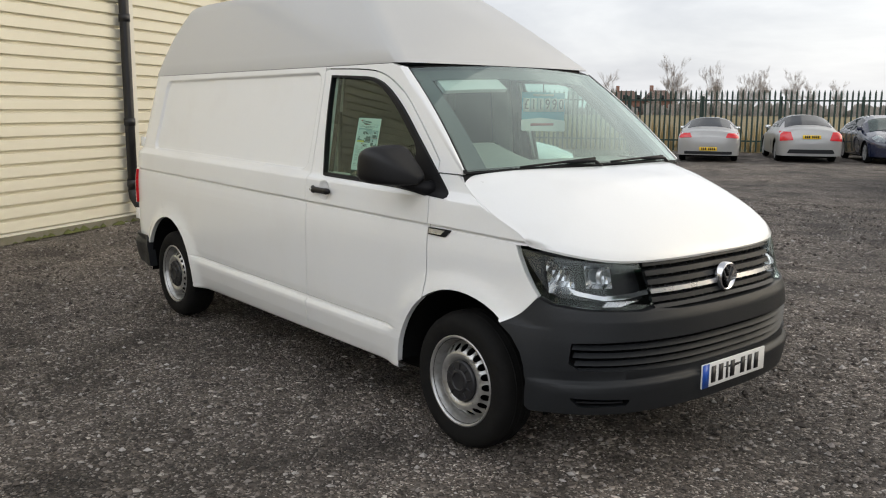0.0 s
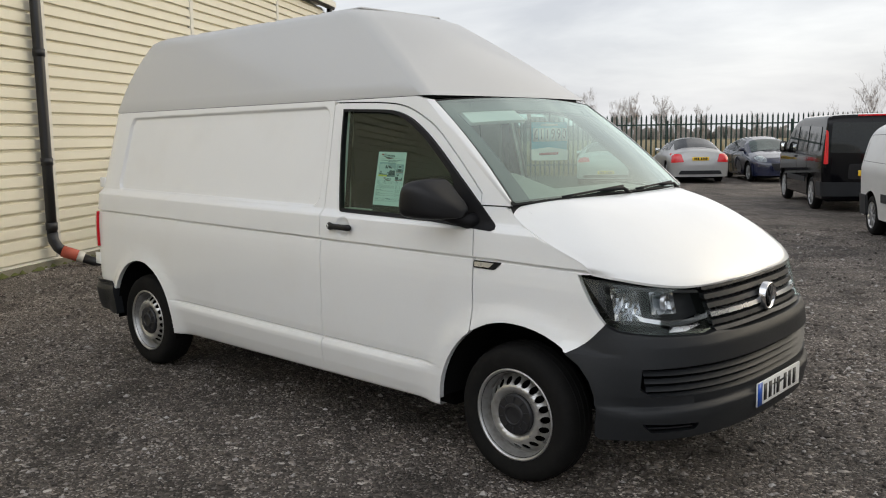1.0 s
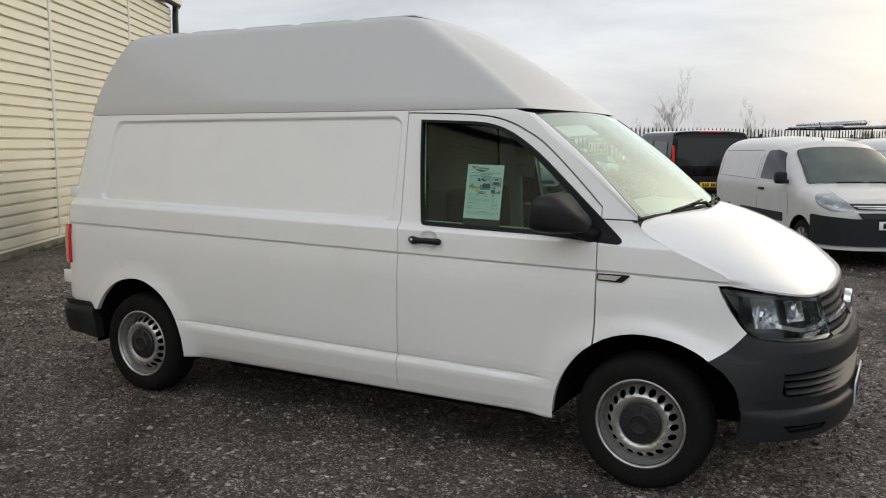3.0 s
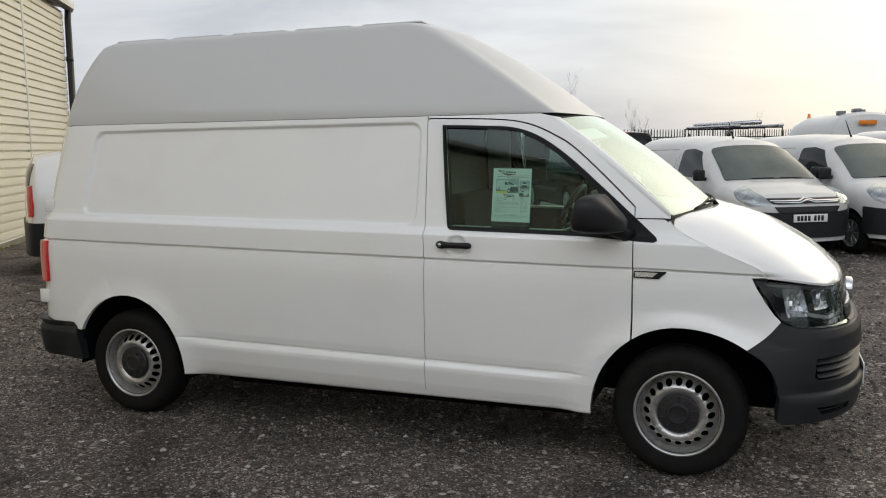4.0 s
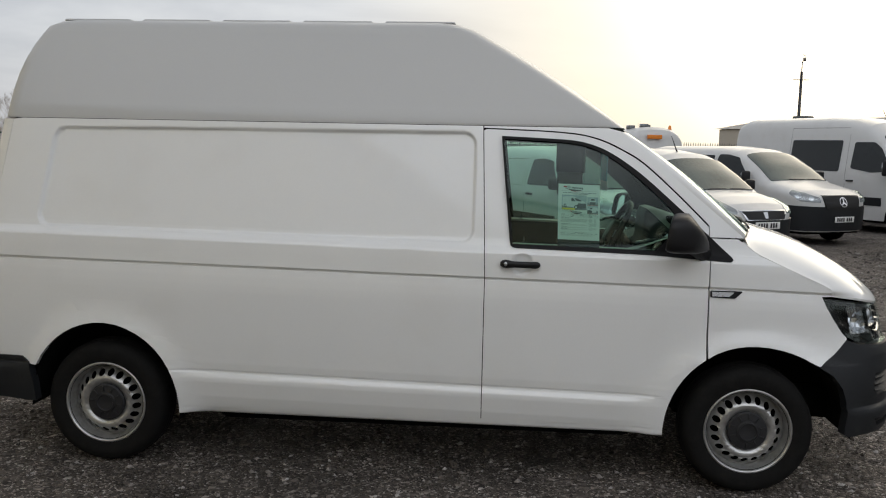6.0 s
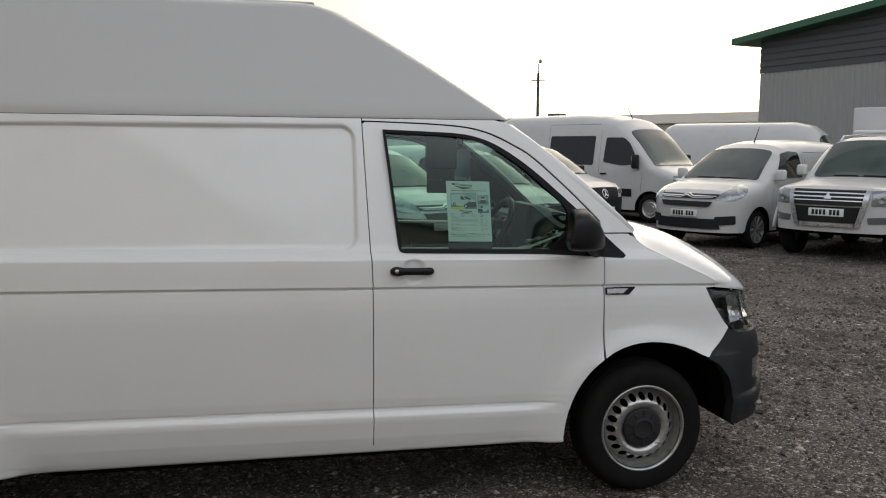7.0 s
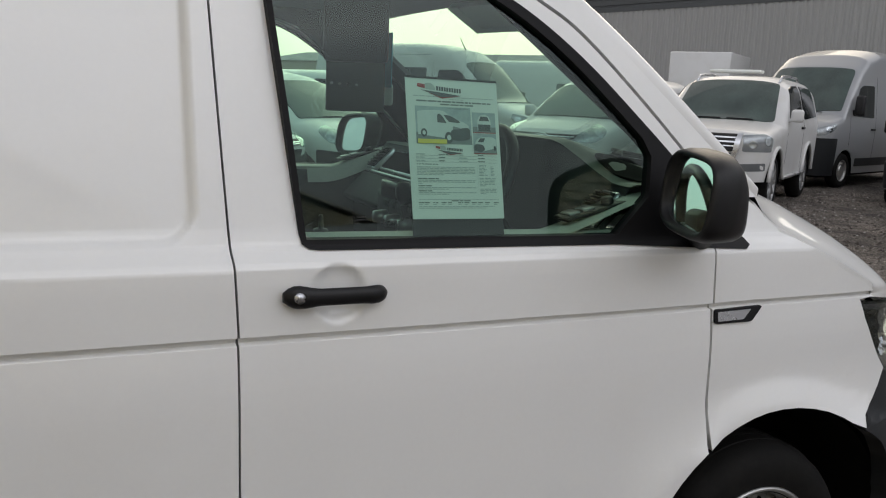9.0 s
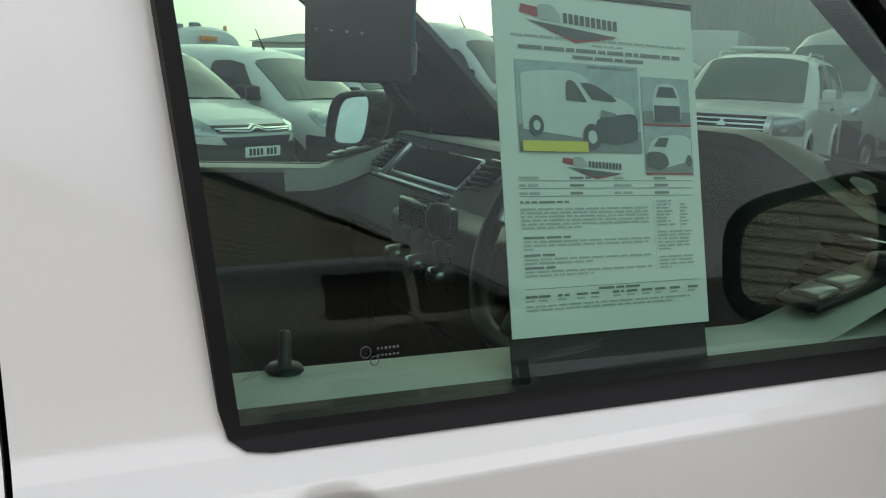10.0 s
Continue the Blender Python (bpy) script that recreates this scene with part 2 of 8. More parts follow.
M_STEEL = surface("painted_steel_wheel", (0.50, 0.50, 0.49), rough=0.30, metal=0.75, vary=0.10, scale=14, dirt=(0.16, 0.13, 0.10), dirt_amount=0.45)
M_CAP = surface("hub_cap_plastic", (0.016, 0.016, 0.018), rough=0.5, vary=0.12)
M_ALLOY = surface("alloy_wheel", (0.38, 0.385, 0.39), rough=0.35, metal=0.7, vary=0.1, dirt=(0.12, 0.1, 0.08), dirt_amount=0.4)
M_CHROME = surface("chrome", (0.75, 0.76, 0.78), rough=0.08, metal=1.0, vary=0.02, rough_vary=0.03)
M_SATIN = surface("satin_silver_trim", (0.55, 0.56, 0.58), rough=0.28, metal=0.9, vary=0.03)
M_LAMPGREY = surface("lamp_housing", (0.02, 0.021, 0.023), rough=0.2, vary=0.1)
M_REFLECT = surface("lamp_reflector", (0.48, 0.50, 0.52), rough=0.2, metal=1.0, vary=0.05)
M_LAMPSILVER = surface("silver_lamp_housing", (0.30, 0.31, 0.325), rough=0.22, metal=0.5, vary=0.15, scale=30)
M_SILVERVAN = surface("silver_van_paint", (0.30, 0.31, 0.32), rough=0.34, metal=0.25, vary=0.03, scale=2.0, coat=0.5, dirt=(0.3, 0.28, 0.25), dirt_amount=0.2)
M_RED = surface("red_lamp_lens", (0.60, 0.008, 0.014), rough=0.14, vary=0.1, coat=0.6)
M_AMBER = surface("amber_lens", (0.75, 0.22, 0.02), rough=0.2, vary=0.1)
M_PLATEW = surface("white_number_plate", (0.78, 0.78, 0.76), rough=0.35, vary=0.02)
M_PLATEY = surface("yellow_number_plate", (0.80, 0.52, 0.03), rough=0.35, vary=0.02)
M_PLATEB = surface("blue_plate_band", (0.012, 0.08, 0.42), rough=0.35, vary=0.03)
M_INK = surface("black_lettering", (0.012, 0.012, 0.013), rough=0.5, vary=0.05)
M_GREYINK = surface("grey_print", (0.20, 0.21, 0.21), rough=0.7, vary=0.1)
M_REDINK = surface("red_print", (0.38, 0.05, 0.05), rough=0.7, vary=0.1)
M_YELINK = surface("yellow_print", (0.75, 0.62, 0.10), rough=0.7, vary=0.05)
M_PALEINK = surface("thin_grey_print", (0.42, 0.44, 0.43), rough=0.7, vary=0.1)
M_INKGREY = surface("dark_grey_print", (0.10, 0.105, 0.11), rough=0.7, vary=0.1)
M_PHOTO = surface("print_photo_ground", (0.37, 0.42, 0.44), rough=0.6, vary=0.2, scale=14)
M_PHOTO2 = surface("print_photo_dark", (0.22, 0.24, 0.25), rough=0.6, vary=0.2, scale=20)
M_PHOTO3 = surface("print_photo_black", (0.075, 0.085, 0.09), rough=0.6, vary=0.25, scale=30)
M_PHOTOVAN = surface("print_photo_white", (0.60, 0.63, 0.63), rough=0.6, vary=0.08, scale=16)
M_PAPER = surface("white_paper", (0.72, 0.73, 0.71), rough=0.6, vary=0.015)
M_CYAN = surface("blue_price_card", (0.03, 0.34, 0.45), rough=0.4, vary=0.05)
M_PALE = surface("pale_price_card", (0.72, 0.74, 0.70), rough=0.45, vary=0.03)
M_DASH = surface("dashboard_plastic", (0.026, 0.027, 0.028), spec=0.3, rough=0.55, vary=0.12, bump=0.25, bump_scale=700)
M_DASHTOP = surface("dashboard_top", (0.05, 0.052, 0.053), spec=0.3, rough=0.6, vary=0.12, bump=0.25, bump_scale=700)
# dashboard plastic paled to carry the sky light from the windscreen
M_DASHLIT = surface("dashboard_top_lit", (0.28, 0.29, 0.26), spec=0.3, rough=0.6, vary=0.12, bump=0.25, bump_scale=700)
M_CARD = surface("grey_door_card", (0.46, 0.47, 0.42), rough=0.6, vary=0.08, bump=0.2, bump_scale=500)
M_SEAT = surface("dark_seat_cloth", (0.014, 0.0145, 0.0155), rough=0.9, vary=0.2, fine=300, bump=0.3, bump_scale=900)
M_LINING = surface("grey_headlining", (0.10, 0.105, 0.105), rough=0.9, vary=0.06)
M_BULK = surface("pale_bulkhead", (0.62, 0.64, 0.62), rough=0.5, vary=0.04)
M_GLASS = glass("tinted_side_glass", (0.60, 0.80, 0.72), floor=0.045)
M_SCREEN = glass("windscreen_glass", (0.70, 0.85, 0.80), floor=0.14)
M_CLEAR = glass("clear_lamp_cover", (0.96, 0.97, 0.97), floor=0.045)
M_MIRROR = surface("mirror_glass", (0.82, 0.85, 0.85), rough=0.01, metal=1.0, vary=0.0, rough_vary=0.0)
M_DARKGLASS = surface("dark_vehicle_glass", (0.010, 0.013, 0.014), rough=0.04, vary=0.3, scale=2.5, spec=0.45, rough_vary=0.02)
# opaque windscreen glass with the reflected sky's paleness put into its uneven colour
M_LITGLASS = surface("sky_lit_vehicle_windscreen", (0.045, 0.066, 0.058), rough=0.04, vary=0.7, scale=1.6, spec=0.7, rough_vary=0.02)
M_GRAVEL = gravel_material()
M_CREAM = surface("cream_steel_cladding", (0.74, 0.705, 0.575), rough=0.45, vary=0.03, scale=0.6, dirt=(0.5, 0.45, 0.34), dirt_amount=0.15)
M_CREAMTRIM = surface("cream_flashing", (0.68, 0.66, 0.58), rough=0.42, vary=0.03, scale=1.0)
M_PIPE = surface("black_downpipe", (0.016, 0.016, 0.018), rough=0.38, vary=0.15)
M_REDPIPE = surface("terracotta_pipe", (0.48, 0.10, 0.06), rough=0.55, vary=0.1)
M_CONC = surface("mossy_concrete", (0.21, 0.195, 0.15), rough=0.9, vary=0.2, scale=3, dirt=(0.13, 0.14, 0.06), dirt_amount=0.7, bump=0.4, bump_scale=60)
M_MOSS = surface("moss", (0.10, 0.11, 0.03), rough=0.95, vary=0.3)
M_FENCE = surface("green_fence_paint", (0.016, 0.040, 0.030), rough=0.5, vary=0.15)
M_FENCEG = surface("galvanised_fence", (0.25, 0.22, 0.19), rough=0.55, metal=0.3, vary=0.15)
M_FIELD = surface("dry_grass_field", (0.19, 0.15, 0.075), rough=0.95, vary=0.25, scale=0.12, fine=2.5, dirt=(0.10, 0.10, 0.045), dirt_amount=0.6)
M_GREYCLAD = surface("grey_steel_cladding", (0.34, 0.34, 0.325), rough=0.5, vary=0.03, scale=0.3)
M_DARKCLAD = surface("dark_grey_cladding", (0.075, 0.08, 0.082), rough=0.5, vary=0.05, scale=0.4)
M_GREEN = surface("green_eave_trim", (0.03, 0.12, 0.06), rough=0.45, vary=0.06)
M_BEIGE = surface("beige_far_cladding", (0.42, 0.38, 0.32), rough=0.6, vary=0.04, scale=0.2)
M_ROOFSHEET = surface("grey_roof_sheet", (0.20, 0.20, 0.20), rough=0.6, vary=0.06, scale=0.5)
M_BARK = surface("grey_bark", (0.26, 0.22, 0.19), rough=0.9, vary=0.25, scale=4)
# twig colour lightened to paint in the haze over distant trees
M_TWIG = surface("hazed_twigs", (0.38, 0.34, 0.31), rough=0.9, vary=0.2)
M_BRICK = surface("red_brick", (0.24, 0.12, 0.085), rough=0.85, vary=0.15, scale=2)
M_TILE = surface("brown_roof_tile", (0.13, 0.085, 0.07), rough=0.85, vary=0.2, scale=3)
# hedge colour lightened the same way for haze
M_HEDGE = surface("hazed_hedge", (0.34, 0.31, 0.28), rough=0.95, vary=0.3, scale=2)

# ---------------------------------------------------------------- building tools
from mathutils.geometry import tessellate_polygon


def part(name, bm, material, parent=None, label="", smooth=True):
    """Links a bmesh as one mesh object under a thing or a part."""
    me = bpy.data.meshes.new(name)
    for f in bm.faces:
        f.smooth = smooth
    bm.to_mesh(me)
    bm.free()
    me.materials.append(material)
    ob = new(name, me)
    if parent is not None:
        ob.parent = parent
    if label:
        ob["label"] = label
    return ob


def thing(name, label, category, group="", kind=""):
    return tagged(new(name), label, category, group, kind)


def sharpen(bm, degrees=38):
    lim = radians(degrees)
    bm.normal_update()
    for e in bm.edges:
        if len(e.link_faces) != 2 or e.calc_face_angle(0.0) > lim:
            e.smooth = False


def box(bm, x0, y0, z0, x1, y1, z1, bevel=0.0, m=None, seg=2):
    """Adds a box, with bevelled edges if asked, and an optional pose m."""
    made = bmesh.ops.create_cube(bm, size=1.0)["verts"]
    for v in made:
        v.co = Vector(((x0 + x1) / 2 + v.co.x * (x1 - x0), (y0 + y1) / 2 + v.co.y * (y1 - y0), (z0 + z1) / 2 + v.co.z * (z1 - z0)))
    if bevel:
        edges = list({e for v in made for e in v.link_edges})
        made = bmesh.ops.bevel(bm, geom=edges, offset=bevel, segments=seg, affect="EDGES", profile=0.5)["verts"]
    if m is not None:
        for v in set(made):
            v.co = m @ v.co
    return made


def tube(bm, points, radius, sides=10, cap=True):
    """A tube along points; radius may be a list."""
    pts = [Vector(p) for p in points]
    rad = radius if isinstance(radius, (list, tuple)) else [radius] * len(pts)
    rings = []
    up = Vector((0, 0, 1))
    for i, p in enumerate(pts):
        t = (pts[min(i + 1, len(pts) - 1)] - pts[max(i - 1, 0)]).normalized()
        a = t.cross(up)
        if a.length < 1e-3:
            a = t.cross(Vector((1, 0, 0)))
        a.normalize()
        b = t.cross(a)
        rings.append([bm.verts.new(p + rad[i] * (math.cos(k * math.tau / sides) * a + math.sin(k * math.tau / sides) * b)) for k in range(sides)])
    for r0, r1 in zip(rings, rings[1:]):
        for k in range(sides):
            bm.faces.new((r0[k], r0[(k + 1) % sides], r1[(k + 1) % sides], r1[k]))
    if cap and sides > 2:
        bm.faces.new(rings[0][::-1])
        bm.faces.new(rings[-1])


def lathe(bm, profile, sides=48, axis="y", centre=(0, 0, 0)):
    """Turns (radius, along) pairs round an axis through centre."""
    c = Vector(centre)
    rings = []
    for r, a in profile:
        ring = []
        for k in range(sides):
            t = k * math.tau / sides
            p, q = r * math.cos(t), r * math.sin(t)
            off = Vector((p, a, q)) if axis == "y" else (Vector((a, p, q)) if axis == "x" else Vector((p, q, a)))
            ring.append(bm.verts.new(c + off))
        rings.append(ring)
    for r0, r1 in zip(rings, rings[1:]):
        for k in range(sides):
            bm.faces.new((r0[k], r0[(k + 1) % sides], r1[(k + 1) % sides], r1[k]))
    return rings


def grid_patch(bm, fn, nu, nv):
    """A surface fn(u, v) over the unit square."""
    vs = [[bm.verts.new(fn(i / nu, j / nv)) for j in range(nv + 1)] for i in range(nu + 1)]
    for i in range(nu):
        for j in range(nv):
            bm.faces.new((vs[i][j], vs[i + 1][j], vs[i + 1][j + 1], vs[i][j + 1]))
    return vs


def thicken(bm, offset):
    """Turns the border of an open surface inward by the vector or function offset."""
    border = [e for e in bm.edges if len(e.link_faces) == 1]
    made = bmesh.ops.extrude_edge_only(bm, edges=border)["geom"]
    for v in [g for g in made if isinstance(g, bmesh.types.BMVert)]:
        v.co = v.co + (offset(v.co) if callable(offset) else offset)
    for e in border:
        e.smooth = False


def sheet(loops, fn, cell=0.06, cuts_u=(), cuts_v=(), rim=0.012, bm=None):
    """Cuts the flat outline (and holes) into small cells and lays it on fn(u, v, depth); the border turns inward by rim."""
    tb = bmesh.new()
    flat = [Vector((p[0], p[1], 0)) for lp in loops for p in lp]
    vs = [tb.verts.new(p) for p in flat]
    for tri in tessellate_polygon([[Vector((p[0], p[1], 0)) for p in lp] for lp in loops]):
        try:
            tb.faces.new([vs[i] for i in tri])
        except ValueError:
            pass
    us, ws = [p.x for p in flat], [p.y for p in flat]

    def lines(lo, hi, extra):
        n = max(1, int(round((hi - lo) / cell)))
        return sorted({round(lo + (hi - lo) * k / n, 5) for k in range(1, n)} | {round(c, 5) for c in extra if lo < c < hi})

    for c in lines(min(us), max(us), cuts_u):
        bmesh.ops.bisect_plane(tb, geom=tb.verts[:] + tb.edges[:] + tb.faces[:], dist=1e-5, plane_co=(c, 0, 0), plane_no=(1, 0, 0))
    for c in lines(min(ws), max(ws), cuts_v):
        bmesh.ops.bisect_plane(tb, geom=tb.verts[:] + tb.edges[:] + tb.faces[:], dist=1e-5, plane_co=(0, c, 0), plane_no=(0, 1, 0))
    bmesh.ops.remove_doubles(tb, verts=tb.verts, dist=2e-5)
    bmesh.ops.dissolve_degenerate(tb, edges=tb.edges, dist=1.5e-4)
    inner = None
    if rim:
        border = [e for e in tb.edges if len(e.link_faces) == 1]
        made = bmesh.ops.extrude_edge_only(tb, edges=border)["geom"]
        inner = {g for g in made if isinstance(g, bmesh.types.BMVert)}
        bmesh.ops.split_edges(tb, edges=border)
    for v in tb.verts:
        v.co = fn(v.co.x, v.co.y, rim if inner and v in inner else 0.0)
    bmesh.ops.recalc_face_normals(tb, faces=tb.faces)
    if bm is None:
        return tb
    me = bpy.data.meshes.new("tmp")
    tb.to_mesh(me)
    bm.from_mesh(me)
    bpy.data.meshes.remove(me)
    tb.free()
    return bm


def smooth01(x):
    x = min(1.0, max(0.0, x))
    return x * x * (3 - 2 * x)


def rounded(pts, r, n=4):
    """Rounds the corners of a polygon; r is one radius or a list."""
    out = []
    k = len(pts)
    for i in range(k):
        p, a, b = Vector(pts[i]), Vector(pts[i - 1]), Vector(pts[(i + 1) % k])
        q = r[i] if isinstance(r, (list, tuple)) else r
        q = min(q, (a - p).length * 0.45, (b - p).length * 0.45)
        if q <= 0:
            out.append(tuple(p))
            continue
        p0, p1 = p + (a - p).normalized() * q, p + (b - p).normalized() * q
        for j in range(n + 1):
            t = j / n
            out.append(tuple((1 - t) ** 2 * p0 + 2 * t * (1 - t) * p + t * t * p1))
    return out


def lettering(name, body, size, material, m, parent=None, align="CENTER"):
    """Words in the built-in font, turned into a mesh lying on the local xy plane of m."""
    cu = bpy.data.curves.new(name, "FONT")
    cu.body, cu.size, cu.align_x, cu.align_y, cu.extrude = body, size, align, "CENTER", 0.0006
    tmp = new(name + "_tmp", cu)
    me = bpy.data.meshes.new_from_object(tmp.evaluated_get(bpy.context.evaluated_depsgraph_get()))
    bpy.data.objects.remove(tmp)
    bpy.data.curves.remove(cu)
    me.materials.clear()
    me.materials.append(material)
    ob = new(name, me)
    ob.matrix_world = m
    if parent is not None:
        ob.parent = parent
    return ob

# ---------------------------------------------------------------- ground
def ground_height(x, y):
    r = math.hypot(x + 1, y + 1)
    if r > 40:
        return 0.0
    return 0.012 * noise.noise(Vector((x * 0.7, y * 0.7, 0))) * min(1.0, (40 - r) / 10)


bm = bmesh.new()
xs = [-900, -300, -120, -60, -40] + [-30 + 1.0 * k for k in range(23)] + [-7 + 0.4 * k for k in range(33)] + [6.5 + 1.0 * k for k in range(20)] + [30, 40, 60, 120, 300, 900]
ys = [-900, -300, -120, -60, -40, -30, -20, -14, -10] + [-7 + 0.4 * k for k in range(40)] + [9.5 + 1.2 * k for k in range(20)] + [40, 60, 120, 300, 900]
gv = [[bm.verts.new((x, y, ground_height(x, y) - (0.0 if math.hypot(x, y) < 45 else 0.0))) for y in ys] for x in xs]
for i in range(len(xs) - 1):
    for j in range(len(ys) - 1):
        bm.faces.new((gv[i][j], gv[i + 1][j], gv[i + 1][j + 1], gv[i][j + 1]))
tagged(part("ground", bm, M_GRAVEL), "dark loose gravel yard with pale chips", "ground", kind="structure")

# cream horizontally clad shed along the rear of the van
W0, WD = Vector((-7.93, -1.16, 0)), Vector((-0.515, 0.857, 0))
WN = Vector((WD.y, -WD.x, 0))          # towards the yard
K0, K1, EAVE = -50.6, 14.0, 5.0
shed = thing("shed", "cream steel-clad shed with horizontal ribs and black gutter", "building")


def wall_pt(k, out, z):
    return W0 + WD * k + WN * out + Vector((0, 0, z))


PITCH = 0.16
joints = [K0, -45.0, -41.0, -37.0, -33.0, -29.0, -25.0, -21.0, -17.0, -12.0, -7.5, -2.97, 2.50, 6.66, 10.72, K1]
for ka, kb in zip(joints, joints[1:]):
    bm = bmesh.new()
    prof = []
    z = 0.085
    while z < EAVE - 0.02:
        prof += [(0.0, z), (-0.006, z + 0.006), (-0.052, z + 0.014), (-0.055, z + 0.042), (-0.004, z + 0.046), (0.0, z + 0.050)]
        z += PITCH
    rows = [[bm.verts.new(wall_pt(k, o, zz)) for o, zz in prof] for k in (ka + 0.012, kb - 0.012)]
    for i in range(len(prof) - 1):
        bm.faces.new((rows[0][i], rows[1][i], rows[1][i + 1], rows[0][i + 1]))
    part("cladding_sheet", bm, M_CREAM, shed, smooth=False)
for k in joints[1:-1]:
    bm = bmesh.new()
    for sgn in (0,):
        vs = [bm.verts.new(wall_pt(k + a, o, zz)) for zz in (0.08, EAVE) for a, o in ((-0.07, -0.02), (-0.05, 0.014), (0.05, 0.014), (0.07, -0.02))]
        for i in range(3):
            bm.faces.new((vs[i], vs[i + 1], vs[i + 5], vs[i + 4]))
    part("joint_cover", bm, M_CREAMTRIM, shed, "pale vertical cover strip", smooth=False)
bm = bmesh.new()
vs = [bm.verts.new(wall_pt(k, o, z)) for k in (K0, K1) for o, z in ((-0.08, 0.0), (-0.08, EAVE), (-9.0, EAVE + 1.6), (-18.0, EAVE), (-18.0, 0.0))]
for i in range(4):
    bm.faces.new((vs[i], vs[i + 1], vs[i + 6], vs[i + 5]))
bm.faces.new(vs[:5][::-1])
bm.faces.new(vs[5:])
part("shed_body", bm, M_CREAMTRIM, shed, smooth=False)
bm = bmesh.new()
vs = [bm.verts.new(wall_pt(k, o, z)) for k in (K0 - 0.2, K1 + 0.25) for o, z in ((0.22, EAVE + 0.02), (-9.0, EAVE + 1.68), (-18.2, EAVE + 0.02), (-18.2, EAVE + 0.16), (-9.0, EAVE + 1.84), (0.22, EAVE + 0.16))]
for i in range(6):
    bm.faces.new((vs[i], vs[(i + 1) % 6], vs[(i + 1) % 6 + 6], vs[i + 6]))
bm.faces.new(vs[:6][::-1])
bm.faces.new(vs[6:])
part("roof", bm, M_CREAMTRIM, shed, "pale flashed roof edge", smooth=False)
bm = bmesh.new()
gp = [(0.06, 0.10), (0.06, 0.0), (0.09, -0.04), (0.15, -0.04), (0.18, 0.0), (0.18, 0.10)]
vs = [bm.verts.new(wall_pt(k, o, EAVE + z)) for k in (K0, K1 + 0.28) for o, z in gp]
for i in range(5):
    bm.faces.new((vs[i], vs[i + 1], vs[i + 7], vs[i + 6]))
bm.faces.new(vs[6:])
part("gutter", bm, M_PIPE, shed, "black plastic gutter", smooth=False)
bm = bmesh.new()
box(bm, -0.06, 0, 0, 0.02, 1, 1)
for v in bm.verts:
    v.co = wall_pt(K0 + (K1 - K0) * v.co.y, v.co.x * 2.0 + 0.03, 0.09 * v.co.z)
part("plinth", bm, M_CONC, shed, "mossy concrete plinth", smooth=False)
bm = bmesh.new()
vs = [bm.verts.new(wall_pt(k, o, z)) for k in (K0, K1) for o, z in ((0.03, 0.085), (0.03, 0.11), (-0.04, 0.12))]
for i in range(2):
    bm.faces.new((vs[i], vs[i + 1], vs[i + 4], vs[i + 3]))
part("drip_trim", bm, M_CREAMTRIM, shed, smooth=False)
bm = bmesh.new()
rm = random.Random(57)
for k in range(150):
    at = wall_pt(rm.uniform(-7.0, 9.0), 0.055 + rm.uniform(0.0, 0.05), 0.012)
    r0 = rm.uniform(0.015, 0.05)
    ring = [bm.verts.new(at + WD * (r0 * 2.2 * math.cos(a) * rm.uniform(0.7, 1.3)) + WN * (r0 * math.sin(a))) for a in (0, 1.05, 2.1, 3.14, 4.2, 5.24)]
    tip = bm.verts.new(at + Vector((0, 0, r0 * rm.uniform(0.7, 1.5))))
    for i in range(6):
        bm.faces.new((ring[i], ring[(i + 1) % 6], tip))
tagged(part("moss", bm, M_MOSS), "clumps of moss and dead leaves along the plinth of the cream shed", "moss", kind="stuff")
PK = 2.27
pipe = thing("downpipe", "black plastic downpipe with a red clay shoe at its foot", "downpipe")
bm = bmesh.new()
tube(bm, [wall_pt(PK, 0.09, z) for z in (EAVE, 3.0, 1.5, 0.42)], 0.066, 16)
part("pipe", bm, M_PIPE, pipe)
for z in (1.35, 2.75, 4.2, 0.50):
    bm = bmesh.new()
    tube(bm, [wall_pt(PK, 0.09, z), wall_pt(PK, 0.09, z + 0.10)], 0.076, 16)
    part("collar", bm, M_PIPE, pipe)
bm = bmesh.new()
tube(bm, [wall_pt(PK, 0.09, 0.46), wall_pt(PK, 0.10, 0.36), wall_pt(PK + 0.02, 0.15, 0.26), wall_pt(PK + 0.04, 0.23, 0.20)], 0.070, 14)
part("elbow", bm, M_PIPE, pipe)
bm = bmesh.new()
tube(bm, [wall_pt(PK + 0.03, 0.20, 0.215), wall_pt(PK + 0.11, 0.37, 0.14)], 0.078, 16)
part("clay_shoe", bm, M_REDPIPE, pipe, "red clay pipe piece")
bm = bmesh.new()
tube(bm, [wall_pt(PK + 0.10, 0.36, 0.145), wall_pt(PK + 0.14, 0.44, 0.11)], 0.07, 14)
part("pale_collar", bm, M_CREAMTRIM, pipe, "pale plastic collar")
bm = bmesh.new()
tube(bm, [wall_pt(PK + 0.13, 0.42, 0.115), wall_pt(PK + 0.21, 0.58, 0.04), wall_pt(PK + 0.26, 0.68, -0.02)], 0.062, 14)
part("drain_end", bm, M_PIPE, pipe)

corner_pipe = thing("downpipe", "black plastic downpipe at the corner of the cream shed", "downpipe")
bm = bmesh.new()
tube(bm, [wall_pt(K1 + 0.02, 0.12, EAVE), wall_pt(K1 + 0.02, 0.10, EAVE - 0.25), wall_pt(K1 + 0.02, 0.09, 1.5), wall_pt(K1 + 0.02, 0.09, 0.02)], 0.075, 14)
